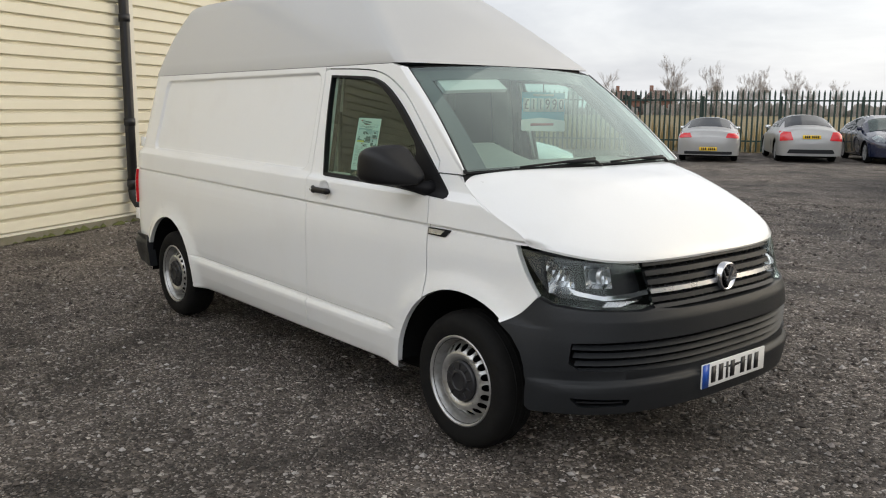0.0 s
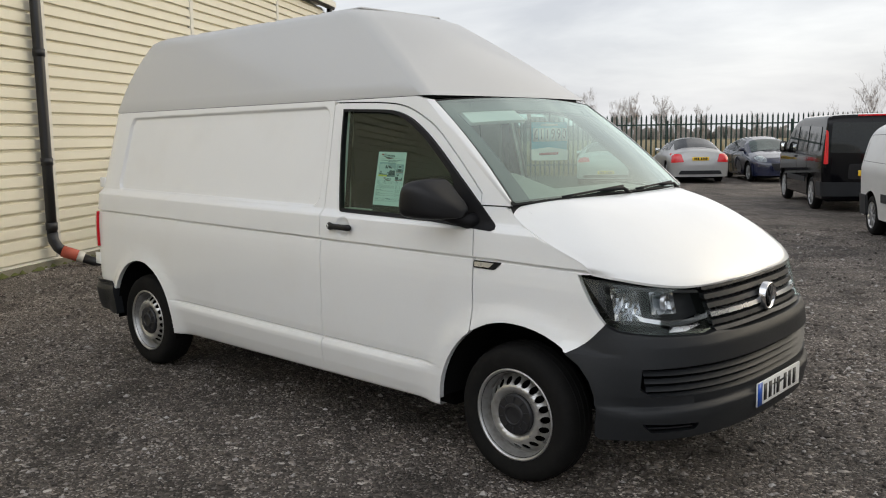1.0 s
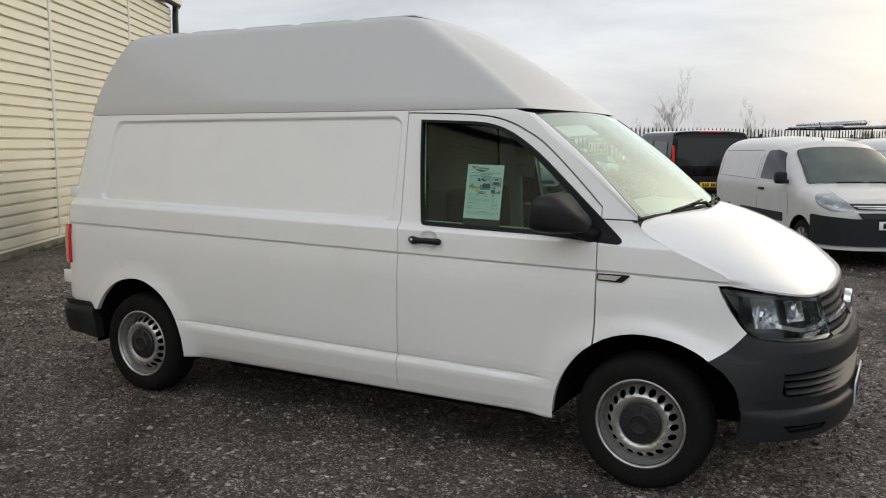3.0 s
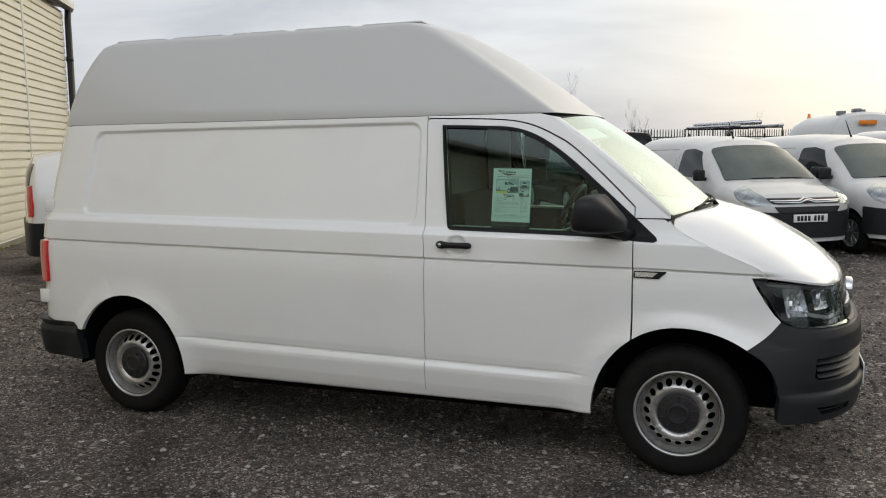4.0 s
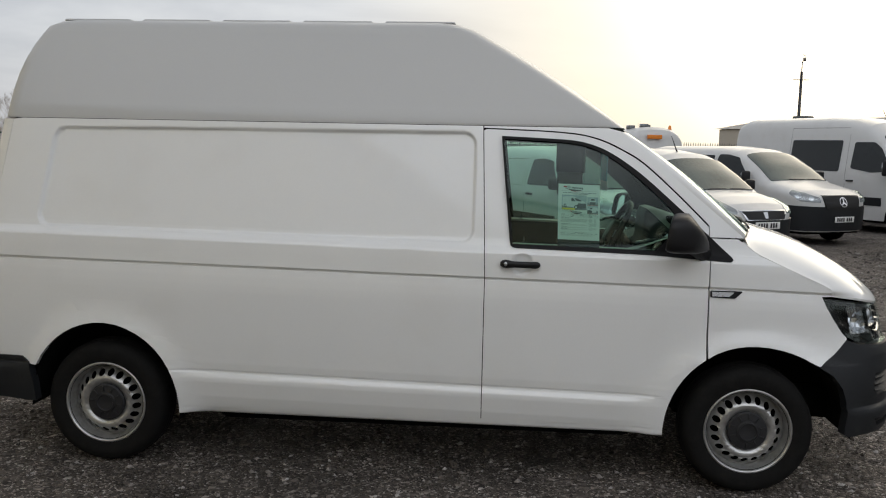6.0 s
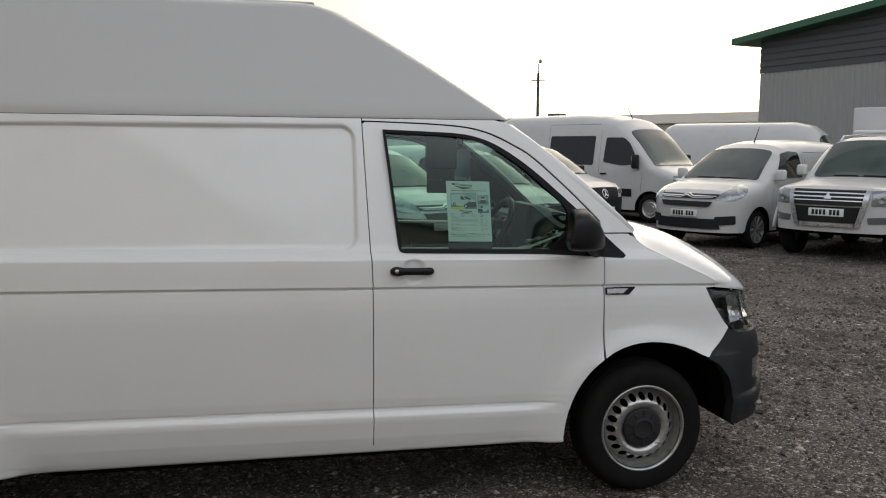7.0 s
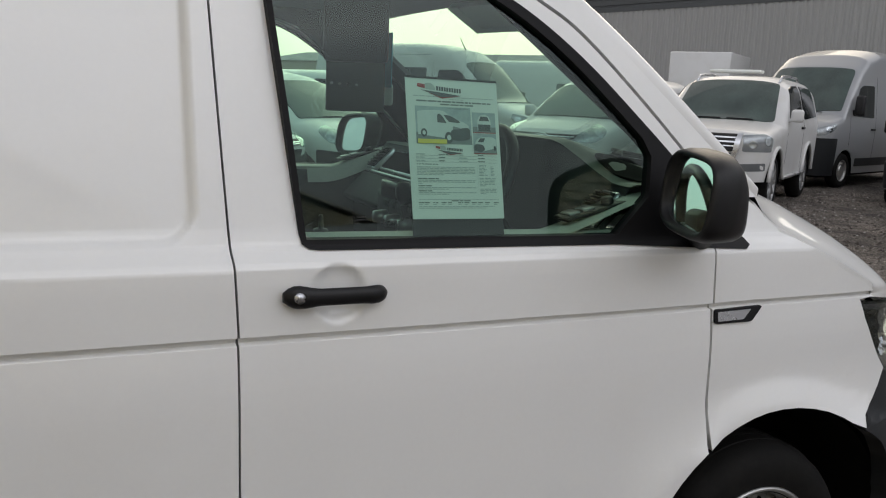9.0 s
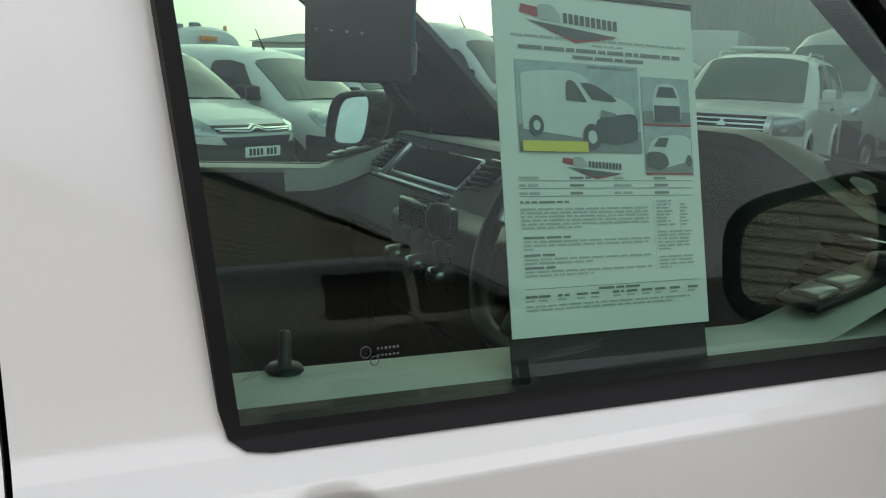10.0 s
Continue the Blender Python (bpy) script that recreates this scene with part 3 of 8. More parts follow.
part("pipe", bm, M_PIPE, corner_pipe)
for z in (0.6, 2.2, 3.8):
    bm = bmesh.new()
    tube(bm, [wall_pt(K1 + 0.02, 0.09, z), wall_pt(K1 + 0.02, 0.09, z + 0.10)], 0.086, 14)
    part("collar", bm, M_PIPE, corner_pipe)

# ---------------------------------------------------------------- the white high-roof van
# x forward with the front axle at 0, y to its left, its right side towards the walk
XC, LF, NF = 0.30, 1.15, 2.6
XR, LR, NR = -3.95, 1.0, 2.8
S_MID = XC + LF
Z_W = (-0.80, -0.775, -0.75, -0.70, -0.62, -0.598, -0.575, -0.570, -0.563, -0.556, -0.52, -0.40, -0.20, -0.135, -0.095, -0.05, -0.0085, -0.006, 0.005, 0.0075, 0.10, 0.132, 0.142, 0.160, 0.170, 0.20, 0.48, 0.765, 0.80)
Y_W = (0.892, 0.908, 0.917, 0.931, 0.944, 0.943, 0.931, 0.913, 0.913, 0.925, 0.930, 0.932, 0.932, 0.9315, 0.930, 0.9262, 0.9205, 0.909, 0.909, 0.926, 0.921, 0.918, 0.911, 0.890, 0.882, 0.8735, 0.812, 0.752, 0.744)
Z_N = (0.27, 0.31, 0.36, 0.44, 0.47, 0.49, 0.56, 0.66, 0.74, 0.775, 0.80, 0.87, 0.97, 1.00, 1.05)
X_N = (0.85, 0.875, 0.890, 0.904, 0.906, 0.884, 0.890, 0.893, 0.886, 0.868, 0.842, 0.822, 0.790, 0.778, 0.752)


def belt(s):
    s = max(-4.2, min(s, 0.38))
    return 1.085 - 0.0145 * (s + 1.36) - 0.02 * max(0.0, s + 0.1)


def half(w):
    return float(np.interp(w, Z_W, Y_W))


def nose(z):
    return float(np.interp(z, Z_N, X_N))


def skin(s, w, d=0.0):
    """The van's outer skin: s runs along the side and round the front and rear corners, w is the height over the waist line."""
    z = w + belt(s)
    tap = 0.05 * min(1.0, max(0.0, (s + 0.6) / 0.95)) ** 2 * smooth01((w + 0.5) / 0.35)
    y = half(w) - tap
    flare = 0.0
    if w < -0.35:
        for cx, rx in ((0.0, 0.475), (-3.4, 0.42)):
            r = math.hypot((s - cx) * 0.455 / rx, z - 0.325)
            f = smooth01(1 - (r - 0.47) / 0.16)
            y += (0.936 - 0.06 * max(0.0, -w - 0.62) - y) * f
    for cx, rx in ((0.0, 0.475), (-3.4, 0.42)):
        r = math.hypot((s - cx) * 0.455 / rx, z - 0.325)
        if abs(s - cx) < 0.7:
            flare = max(flare, 0.020 * smooth01(1 - (r - 0.455) / 0.10) if r > 0.44 else 0.020)
    y += flare
    if s >= XC:
        ph = (s - XC) / LF * math.pi / 2
        c, sn = math.cos(ph), max(0.0, math.sin(ph))
        x = XC + (nose(z) - XC - d) * sn ** (2 / NF)
        return Vector((x, -(y - d) * math.copysign(abs(c) ** (2 / NF), c), z))
    lean = 0.14 * max(0.0, z - 1.1) * smooth01((-3.2 - s) / 0.75)
    if s < XR:
        ph = (XR - s) / LR * math.pi / 2
        c, sn = math.cos(ph), max(0.0, math.sin(ph))
        return Vector((XR + lean - (0.33 - d) * sn ** (2 / NR), -(y - d) * math.copysign(abs(c) ** (2 / NR), c), z))
    return Vector((s + lean, -(y - d), z))


def eased(pts, i0, i1, n=4):
    """Lays a smooth curve through the points i0 to i1 of an outline."""
    run = pts[i0:i1 + 1]
    out = []
    for i in range(len(run) - 1):
        p0, p1, p2, p3 = (Vector(run[max(0, min(len(run) - 1, i + k))]) for k in (-1, 0, 1, 2))
        for j in range(n):
            q = j / n
            out.append(tuple(0.5 * (2 * p1 + (p2 - p0) * q + (2 * p0 - 5 * p1 + 4 * p2 - p3) * q * q + (3 * p1 - p0 - 3 * p2 + p3) * q ** 3)))
    return pts[:i0] + out + pts[i1:]


def zw(pts):
    return [(s, z - belt(s)) for s, z in pts]


def mirror_x(pts):
    """The same outline on the other side of the nose."""
    return [(2 * S_MID - s, z) for s, z in reversed(pts)]


def arch(cx, rl, rr, a0, a1, n=14):
    out = []
    for k in range(n + 1):
        a = radians(a0 + (a1 - a0) * k / n)
        out.append((cx + (rl if math.cos(a) < 0 else rr) * math.cos(a), 0.325 + 0.46 * math.sin(a)))
    return out


van = thing("van", "white high-roof panel van with dark bumpers and steel wheels", "van")
CUTS = tuple(sorted({round(k + d, 4) for k in Z_W for d in (0.0, -0.009, 0.009)})) + (-0.45, -0.68, -0.585, -0.0103, 0.0093, -0.115, -0.072, -0.03)

LOWCUT = tuple(k for k in CUTS if k > -0.715)

DOOR = [(-1.361, 0.342), (-1.361, 1.10), (-1.390, 1.838), (-1.375, 1.846), (-1.10, 1.838), (-0.94, 1.828), (-0.85, 1.814), (-0.765, 1.788), (-0.67, 1.743), (-0.567, 1.680), (-0.40, 1.532), (-0.237, 1.372)]
DOOR = eased(DOOR, 3, 11)
DOOR += arch(0, 0.437, 0.53, 123, 175, 8) + [(-0.4362, 0.342)]
WIN = [(-1.297, 1.812), (-1.08, 1.804), (-0.94, 1.797), (-0.85, 1.781), (-0.765, 1.750), (-0.67, 1.695), (-0.56, 1.614), (-0.43, 1.501), (-0.307, 1.392), (-0.124, 1.226), (-0.118, 1.212), (-0.135, 1.203), (-0.52, 1.228), (-1.205, 1.243), (-1.224, 1.246), (-1.235, 1.254), (-1.240, 1.272)]
WIN = eased(WIN, 0, 8)
PANE = [(-1.2845, 1.797), (-1.08, 1.789), (-0.94, 1.781), (-0.855, 1.764), (-0.775, 1.731), (-0.685, 1.676), (-0.585, 1.600), (-0.43, 1.462), (-0.405, 1.420), (-0.415, 1.330), (-0.505, 1.247), (-1.2265, 1.262)]
PANE = eased(PANE, 0, 7)
CUT_WIN = [(-1.290, 1.80), (-1.08, 1.793), (-0.94, 1.785), (-0.852, 1.769), (-0.768, 1.737), (-0.675, 1.681), (-0.565, 1.602), (-0.40, 1.455), (-0.30, 1.36), (-0.26, 1.30), (-0.26, 1.235), (-1.2330, 1.26)]
CUT_WIN = eased(CUT_WIN, 0, 7)


def door_skin(s, w, d=0.0):
    p = skin(s, w, d)
    r = math.hypot((s + 1.173) * 1.06, p.z - 1.164) / 0.058
    p.y += 0.015 * max(0.0, 1 - r ** 4)
    return p


def bulge(w):
    """How far the curved door glass swells out."""
    t = min(1.0, max(0.0, (w - 0.165) / 0.55))
    return 0.007 * math.sin(math.pi * t) + 0.014 * math.sin(math.pi * t / 2)


def recess(s, z):
    """How deep the pressed panel of the cargo side lies at a place."""
    top, bot = 1.822 + 0.004 * (s + 3.75), 1.256 - 0.0135 * (s + 1.43)
    dx, dz = max(-3.800 - s, s + 1.425), max(bot - z, z - top)
    q = 0.07
    sd = min(max(dx + q, dz + q), 0.0) + math.hypot(max(dx + q, 0), max(dz + q, 0)) - q
    return 0.018 * smooth01(-sd / 0.013)


def cargo_skin(s, w, d=0.0):
    p = skin(s, w, d)
    p.y += recess(s, p.z)
    return p


def flip(fn):
    def other(s, w, d=0.0):
        p = fn(s, w, d)
        return Vector((p.x, -p.y, p.z))
    return other


SIDE = [(-4.09, 0.60), (-4.09, 1.855), (-4.0, 1.862), (-1.3955, 1.862), (-1.3655, 1.10), (-1.3655, 0.342), (-2.9752, 0.342)] + arch(-3.4, 0.41, 0.425, 5, 152, 18)
RAIL = [(-1.390, 1.853), (-1.10, 1.845), (-0.938, 1.835), (-0.846, 1.821), (-0.760, 1.795), (-0.665, 1.750), (-0.562, 1.687), (-0.395, 1.539), (-0.233, 1.38), (-0.233, 1.322), (-0.058, 1.320), (-0.35, 1.567), (-0.63, 1.805), (-0.685, 1.846), (-0.75, 1.862), (-1.390, 1.862)]
RAIL = eased(RAIL, 0, 8)
WING = [(-0.233, 1.316), (-0.088, 1.314), (-0.056, 1.290), (0.0, 1.247), (0.07, 1.211), (0.205, 1.150), (0.33, 1.090), (0.372, 1.066), (0.392, 1.041), (0.322, 1.038), (0.345, 0.985), (0.385, 0.92), (0.43, 0.862), (0.466, 0.829), (0.31, 0.698)] + arch(0, 0.437, 0.53, 55, 121.5, 10)[0:]
WING = eased(WING, 1, 8, 3)
REAR_DOOR = [(-4.095, 0.60), (-4.095, 1.855), (-4.95, 1.855), (-4.95, 0.60)]

for side_fn, tag in ((lambda f: f, "right"), (flip, "left")):
    door = part("front_door", sheet([zw(DOOR), zw(CUT_WIN)], side_fn(door_skin), 0.05, tuple(-1.24 + 0.0075 * k for k in range(21)), LOWCUT + tuple(0.0 + 0.0075 * k for k in range(20)), 0.03), M_WHITE, van)
    part("window_frame", sheet([zw(WIN), zw(PANE)], lambda s, w, d, f=side_fn(skin): f(s, w, d - 0.004 - bulge(w)), 0.05, (), (0.128, 0.15, 0.168, 0.2), 0.03), M_TRIM, door, "black rubber window frame")
    pane = part("window_pane", sheet([zw([(s, z) for s, z in rounded(PANE, 0.02)])], lambda s, w, d, f=side_fn(skin): f(s, w, 0.010 - bulge(w)), 0.03, (), (), 0), M_GLASS, door, "green-tinted door glass")
    pane.visible_shadow = False
    part("cargo_side", sheet([zw(SIDE)], side_fn(cargo_skin), 0.07,
                             (-3.815, -3.80, -3.791, -3.782, -3.765, -3.74, -3.72, -3.70) + tuple(-1.515 + 0.0065 * k for k in range(17)), LOWCUT + tuple(0.164 + 0.0055 * k for k in range(16)) + ( 0.66, 0.68, 0.69, 0.70, 0.708, 0.716, 0.724, 0.732, 0.74, 0.748), 0.03), M_WHITE, van)
    part("roof_rail", sheet([zw(RAIL)], side_fn(skin), 0.05, (), CUTS, 0.03), M_WHITE, van)
    part("front_wing", sheet([zw(WING)], side_fn(skin), 0.045, (), CUTS, 0.03), M_WHITE, van)
    bm = bmesh.new()

    def sill_pt(u, v, f=side_fn(skin)):
        s = -2.975 + 2.539 * u
        z = (0.3440, 0.322, 0.312, 0.306, 0.306)[round(v * 4)]
        return f(s, z - belt(s), (0.004, 0.001, 0.002, 0.005, 0.05)[round(v * 4)])

    grid_patch(bm, sill_pt, 60, 4)
    part("sill", bm, M_WHITE, van)
    shell = [(-4.05, 0.62), (-4.05, 1.858), (-0.80, 1.858), (-0.70, 1.83), (-0.38, 1.575), (-0.10, 1.30), (0.0, 1.215), (0.07, 1.18), (0.27, 1.075), (0.32, 0.95), (0.30, 0.74)] + arch(0, 0.45, 0.54, 60, 178) + [(-0.452, 0.325), (-2.963, 0.325)] + arch(-3.4, 0.42, 0.435, 2, 150)
    part("inner_shell", sheet([zw(shell), zw([(-1.29, 1.803), (-0.88, 1.787), (-0.80, 1.765), (-0.41, 1.46), (-0.25, 1.30), (-0.25, 1.23), (-1.22, 1.256)])], lambda s, w, d, f=side_fn(skin): f(s, w, 0.055), 0.14, (), (), 0), M_DARK, van)
    # wheel housings
    for cx, rl, rr in ((0.0, 0.432, 0.522), (-3.4, 0.405, 0.420)):
        bm = bmesh.new()
        sg = -1 if tag == "right" else 1

        def liner(u, v, cx=cx, rl=rl, rr=rr, sg=sg):
            a = radians((-2 if cx == 0 else -8) + (179 if cx == 0 else 190) * u)
            r = rl if math.cos(a) < 0 else rr
            k = min(1.0, v / 0.6)
            shrink = 1.0 if v < 0.6 else 1.0 - (v - 0.6) / 0.4
            return Vector((cx + r * shrink * math.cos(a), sg * (0.925 - 0.05 * max(0.0, math.cos(a)) * (cx == 0) - 0.36 * k), 0.325 + 0.455 * shrink * math.sin(a)))

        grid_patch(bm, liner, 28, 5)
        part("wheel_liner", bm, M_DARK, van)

# windscreen, bonnet
WS_BOT, WS_TOP = (-0.050, 0.846, 1.326), (-0.662, 0.722, 1.842)


def screen(u, v, d=0.0):
    t = 2 * u - 1
    x0, y0, z0 = WS_BOT
    x1, y1, z1 = WS_TOP
    bow = 1 - t * t
    xb, zb = x0 + 0.145 * bow, z0 + 0.022 * bow
    xt, zt = x1 + 0.045 * bow, z1 + 0.030 * bow
    swell = 0.020 * math.sin(math.pi * v)
    return Vector((xb + (xt - xb) * v + swell * 0.6 - d * 0.6, t * (y0 + (y1 - y0) * v), zb + (zt - zb) * v + swell * 0.8 - d * 0.8))


bm = bmesh.new()
grid_patch(bm, lambda u, v: screen(0.012 + 0.976 * u, 0.012 + 0.965 * v), 40, 16)
windscreen = part("windscreen", bm, M_SCREEN, van, "clear windscreen with faint green tint")
windscreen.visible_shadow = False
bm = bmesh.new()
for lo, hi, side_edge in ((0.0, 0.010, 0), (0.990, 1.0, 0), (0.0, 0.03, 1), (0.975, 1.0, 1)):
    if side_edge:
        grid_patch(bm, lambda u, v: screen(u, lo + (hi - lo) * v, 0.003), 40, 2)
    else:
        grid_patch(bm, lambda u, v: screen(lo + (hi - lo) * u, v, 0.003), 2, 16)
part("windscreen_seal", bm, M_TRIM, van, "black windscreen seal")
# rounded outer edge of each windscreen pillar
for sg in (-1, 1):
    bm = bmesh.new()

    def pillar(u, v, sg=sg):
        s = -0.058 - 0.627 * v
        z = 1.320 + 0.526 * v
        a = skin(s, z - belt(s), 0.0)
        c = screen(0.003, 0.02 + 0.97 * v, -0.004)
        p = a.lerp(c, u)
        swell = math.sin(math.pi * u) * (1 - v ** 6)
        p.z += 0.012 * swell
        p.y -= 0.006 * swell
        return Vector((p.x, p.y if sg < 0 else -p.y, p.z))

    grid_patch(bm, lambda u, v: pillar(u, v), 6, 24)
    bmesh.ops.recalc_face_normals(bm, faces=bm.faces)
    part("windscreen_pillar", bm, M_WHITE, van)


def lerp_pts(pts, t):
    n = len(pts) - 1
    i = min(n - 1, int(t * n))
    p0, p1, p2, p3 = (Vector(pts[max(0, min(n, i + k))]) for k in (-1, 0, 1, 2))
    q = t * n - i
    return 0.5 * (2 * p1 + (p2 - p0) * q + (2 * p0 - 5 * p1 + 4 * p2 - p3) * q * q + (3 * p1 - p0 - 3 * p2 + p3) * q ** 3)


B_EDGE = [tuple(skin(s, z - belt(s))) for s, z in ((-0.066, 1.306), (-0.004, 1.2545), (0.07, 1.2165), (0.205, 1.1555), (0.332, 1.0955), (0.375, 1.0715), (0.398, 1.047))]
B_MID = [(0.112, 0, 1.341), (0.29, 0, 1.283), (0.46, 0, 1.205), (0.63, 0, 1.105), (0.755, 0, 1.012), (0.787, 0, 0.985)]


def bonnet(u, v, side=-1):
    B = 1 - (1 - u) ** 2
    E, C = lerp_pts(B_EDGE, v), lerp_pts(B_MID, v)

    def rear(u):
        x, y, z = B_EDGE[0]
        k = 1 - (1 - u) ** 2
        return Vector((x + (0.112 - x) * k, y * (1 - u), z + (1.341 - z) * (1 - (1 - u) ** 5)))

    def front(u):
        s = 0.398 + (S_MID - 0.398) * u
        z = 1.043 - 0.058 * smooth01(min(1.0, (s - 0.326) / 0.74))
        p = skin(s, z - belt(s))
        k = smooth01(u * 8)
        return Vector(B_EDGE[-1]) * (1 - k) + (p + Vector((0, 0, 0.004))) * k

    R, F = rear(u), front(u)
    p = (1 - B) * E + B * C + (1 - v) * R + v * F - ((1 - v) * ((1 - B) * rear(0) + B * rear(1)) + v * ((1 - B) * front(0) + B * front(1)))
    crease = 0.585 - 0.115 * v
    edge_y = max(crease + 0.05, abs(E.y))
    t = max(0.0, abs(p.y) - crease) / (edge_y - crease)
    soft = t + 0.05 * math.exp(-(abs(abs(p.y) - crease) / 0.03) ** 2)
    p.z += 0.030 * (1 - min(1.0, soft)) * math.sin(math.pi * min(1, max(0, v))) ** 0.7
    p.z += 0.020 * smooth01(u / 0.3) * (1 - u) * math.sin(math.pi * min(1, max(0, v))) ** 0.6
    return Vector((p.x, p.y if side < 0 else -p.y, p.z))


bm = bmesh.new()
for side in (-1, 1):
    grid_patch(bm, lambda u, v: bonnet(u, v, side), 30, 30)
bmesh.ops.remove_doubles(bm, verts=bm.verts, dist=1e-4)
bmesh.ops.recalc_face_normals(bm, faces=bm.faces)
thicken(bm, Vector((-0.005, 0, -0.010)))
part("bonnet", bm, M_WHITE, van)

# cowl under the wipers
bm = bmesh.new()
grid_patch(bm, lambda u, v: screen(u, -0.09 + 0.11 * v, 0.012 + 0.02 * (1 - v)), 40, 4)
part("cowl", bm, M_TRIM, van, "black plastic scuttle below the windscreen")
for y0, y1 in ((-0.56, -0.06), (0.04, 0.62)):
    bm = bmesh.new()
    u0, u1 = (y0 / 0.846 + 1) / 2, (y1 / 0.846 + 1) / 2
    pts = [screen(u0 + (u1 - u0) * k / 6, 0.004 + 0.035 * k / 6, -0.012) for k in range(7)]
    tube(bm, pts, 0.006, 6)
    tube(bm, [screen(u1, -0.03, -0.01), screen(u1 - 0.02, 0.005, -0.022), pts[3]], [0.012, 0.009, 0.005], 8)
    part("wiper", bm, M_TRIM, van, "black wiper arm and blade")

# high roof cap
def roof_ring(z, xf, xr, hw, rc, bow, rr=0.10):
    out = []
    ys = hw - rc
    for k in range(21):
        y = -ys + 2 * ys * k / 20
        out.append((xf - bow * (y / hw) ** 2, y))
    x0 = xf - bow * (ys / hw) ** 2 - rc
    for k in range(1, 10):
        a = radians(90 * k / 10)
        out.append((x0 + rc * math.cos(a), ys + rc * math.sin(a)))
    for k in range(31):
        out.append((x0 + (xr + rr - x0) * k / 30, hw))
    for k in range(1, 8):
        a = radians(90 + 90 * k / 8)
        out.append((xr + rr + rr * math.cos(a), hw - rr + rr * math.sin(a)))
    for k in range(13):
        out.append((xr, (hw - rr) * (1 - 2 * k / 12)))
    for k in range(1, 8):
        a = radians(180 + 90 * k / 8)
        out.append((xr + rr + rr * math.cos(a), -(hw - rr) + rr * math.sin(a)))
    for k in range(31):
        out.append((xr + rr + (x0 - xr - rr) * k / 30, -hw))
    for k in range(1, 10):
        a = radians(270 + 90 * k / 10)
        out.append((x0 + rc * math.cos(a), -ys + rc * math.sin(a)))
    return [Vector((x, y, z)) for x, y in out]


bm = bmesh.new()
levels = []
for h in (0.0, 0.02, 0.15, 0.3, 0.45, 0.6, 0.75, 0.88, 0.95):
    z = 1.865 + 0.554 * h
    lip = 0.006 if h == 0 else 0.0
    levels.append(roof_ring(z, -0.602 - 0.862 * h + 0.062 * math.sin(math.pi * h), -4.035 + 0.13 * h ** 3, 0.752 - 0.287 * h - lip + 0.012 * math.sin(math.pi * h), 0.06 + 0.06 * h, 0.075 + 0.05 * math.sin(math.pi * h)))
for ins, z in ((0.012, 2.408), (0.035, 2.422), (0.07, 2.431), (0.13, 2.438), (0.24, 2.446), (0.36, 2.450)):
    levels.append(roof_ring(z, -1.452 - ins * 1.2, -3.905 + ins, 0.473 - ins, max(0.05, 0.12 - ins * 0.3), 0.075))
rings = [[bm.verts.new(p) for p in lv] for lv in levels]
for r0, r1 in zip(rings, rings[1:]):
    for k in range(len(r0)):
        bm.faces.new((r0[k], r0[(k + 1) % len(r0)], r1[(k + 1) % len(r0)], r1[k]))
bm.faces.new(rings[-1])
base = bmesh.ops.extrude_edge_only(bm, edges=[e for e in bm.edges if len(e.link_faces) == 1])["geom"]
for v in [g for g in base if isinstance(g, bmesh.types.BMVert)]:
    v.co += Vector((-0.02 if v.co.x > -2 else 0.02, -0.03 if v.co.y > 0 else 0.03, 0.004))
for e in bm.edges:
    if all(abs(v.co.z - 1.865) < 1e-4 for v in e.verts):
        e.smooth = False
bmesh.ops.recalc_face_normals(bm, faces=bm.faces)
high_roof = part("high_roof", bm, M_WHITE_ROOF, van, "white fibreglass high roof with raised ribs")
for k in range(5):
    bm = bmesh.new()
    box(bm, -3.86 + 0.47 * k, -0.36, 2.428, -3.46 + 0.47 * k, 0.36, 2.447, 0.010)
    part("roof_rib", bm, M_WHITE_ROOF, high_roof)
# dark joint below the roof
bm = bmesh.new()
jr = [[bm.verts.new(p + Vector((0, 0, dz))) for p in roof_ring(1.856, -0.636, -4.00, 0.732, 0.10, 0.075)] for dz in (-0.003, 0.02)]
for k in range(len(jr[0])):
    bm.faces.new((jr[0][k], jr[0][(k + 1) % len(jr[0])], jr[1][(k + 1) % len(jr[0])], jr[1][k]))
part("roof_joint", bm, M_TRIM, van)

# rear end
rear_door = part("rear_door", sheet([zw(REAR_DOOR)], skin, 0.08, (), CUTS, 0.03), M_WHITE, van)
part("rear_door", sheet([zw(REAR_DOOR)], flip(skin), 0.08, (), CUTS, 0.03), M_WHITE, van)
for z0, z1, dd in ((1.30, 1.375, 0.012), (0.70, 0.79, 0.012)):
    bm = bmesh.new()
    p = skin(-4.12, (z0 + z1) / 2 - belt(-4.1))
    box(bm, -0.05, -0.012, z0, 0.03, 0.014, z1, 0.006, Matrix.Translation((p.x, p.y - 0.004, 0)))
    part("hinge", bm, M_WHITE, rear_door, "white external door hinge")
for f in (skin, flip(skin)):
    part("tail_lamp", sheet([zw(rounded([(-4.03, 0.845), (-4.04, 1.115), (-4.22, 1.115), (-4.26, 1.0), (-4.24, 0.845)], 0.015))], lambda s, w, d, f=f: f(s, w, d - 0.020), 0.04, (), (), 0.03), M_RED, van, "red tail lamp lens")
bm = bmesh.new()
RB = [(-3.765, 0.345), (-3.775, 0.45), (-3.80, 0.555), (-3.84, 0.585), (-4.95, 0.585), (-4.95, 0.36), (-4.4, 0.36)]
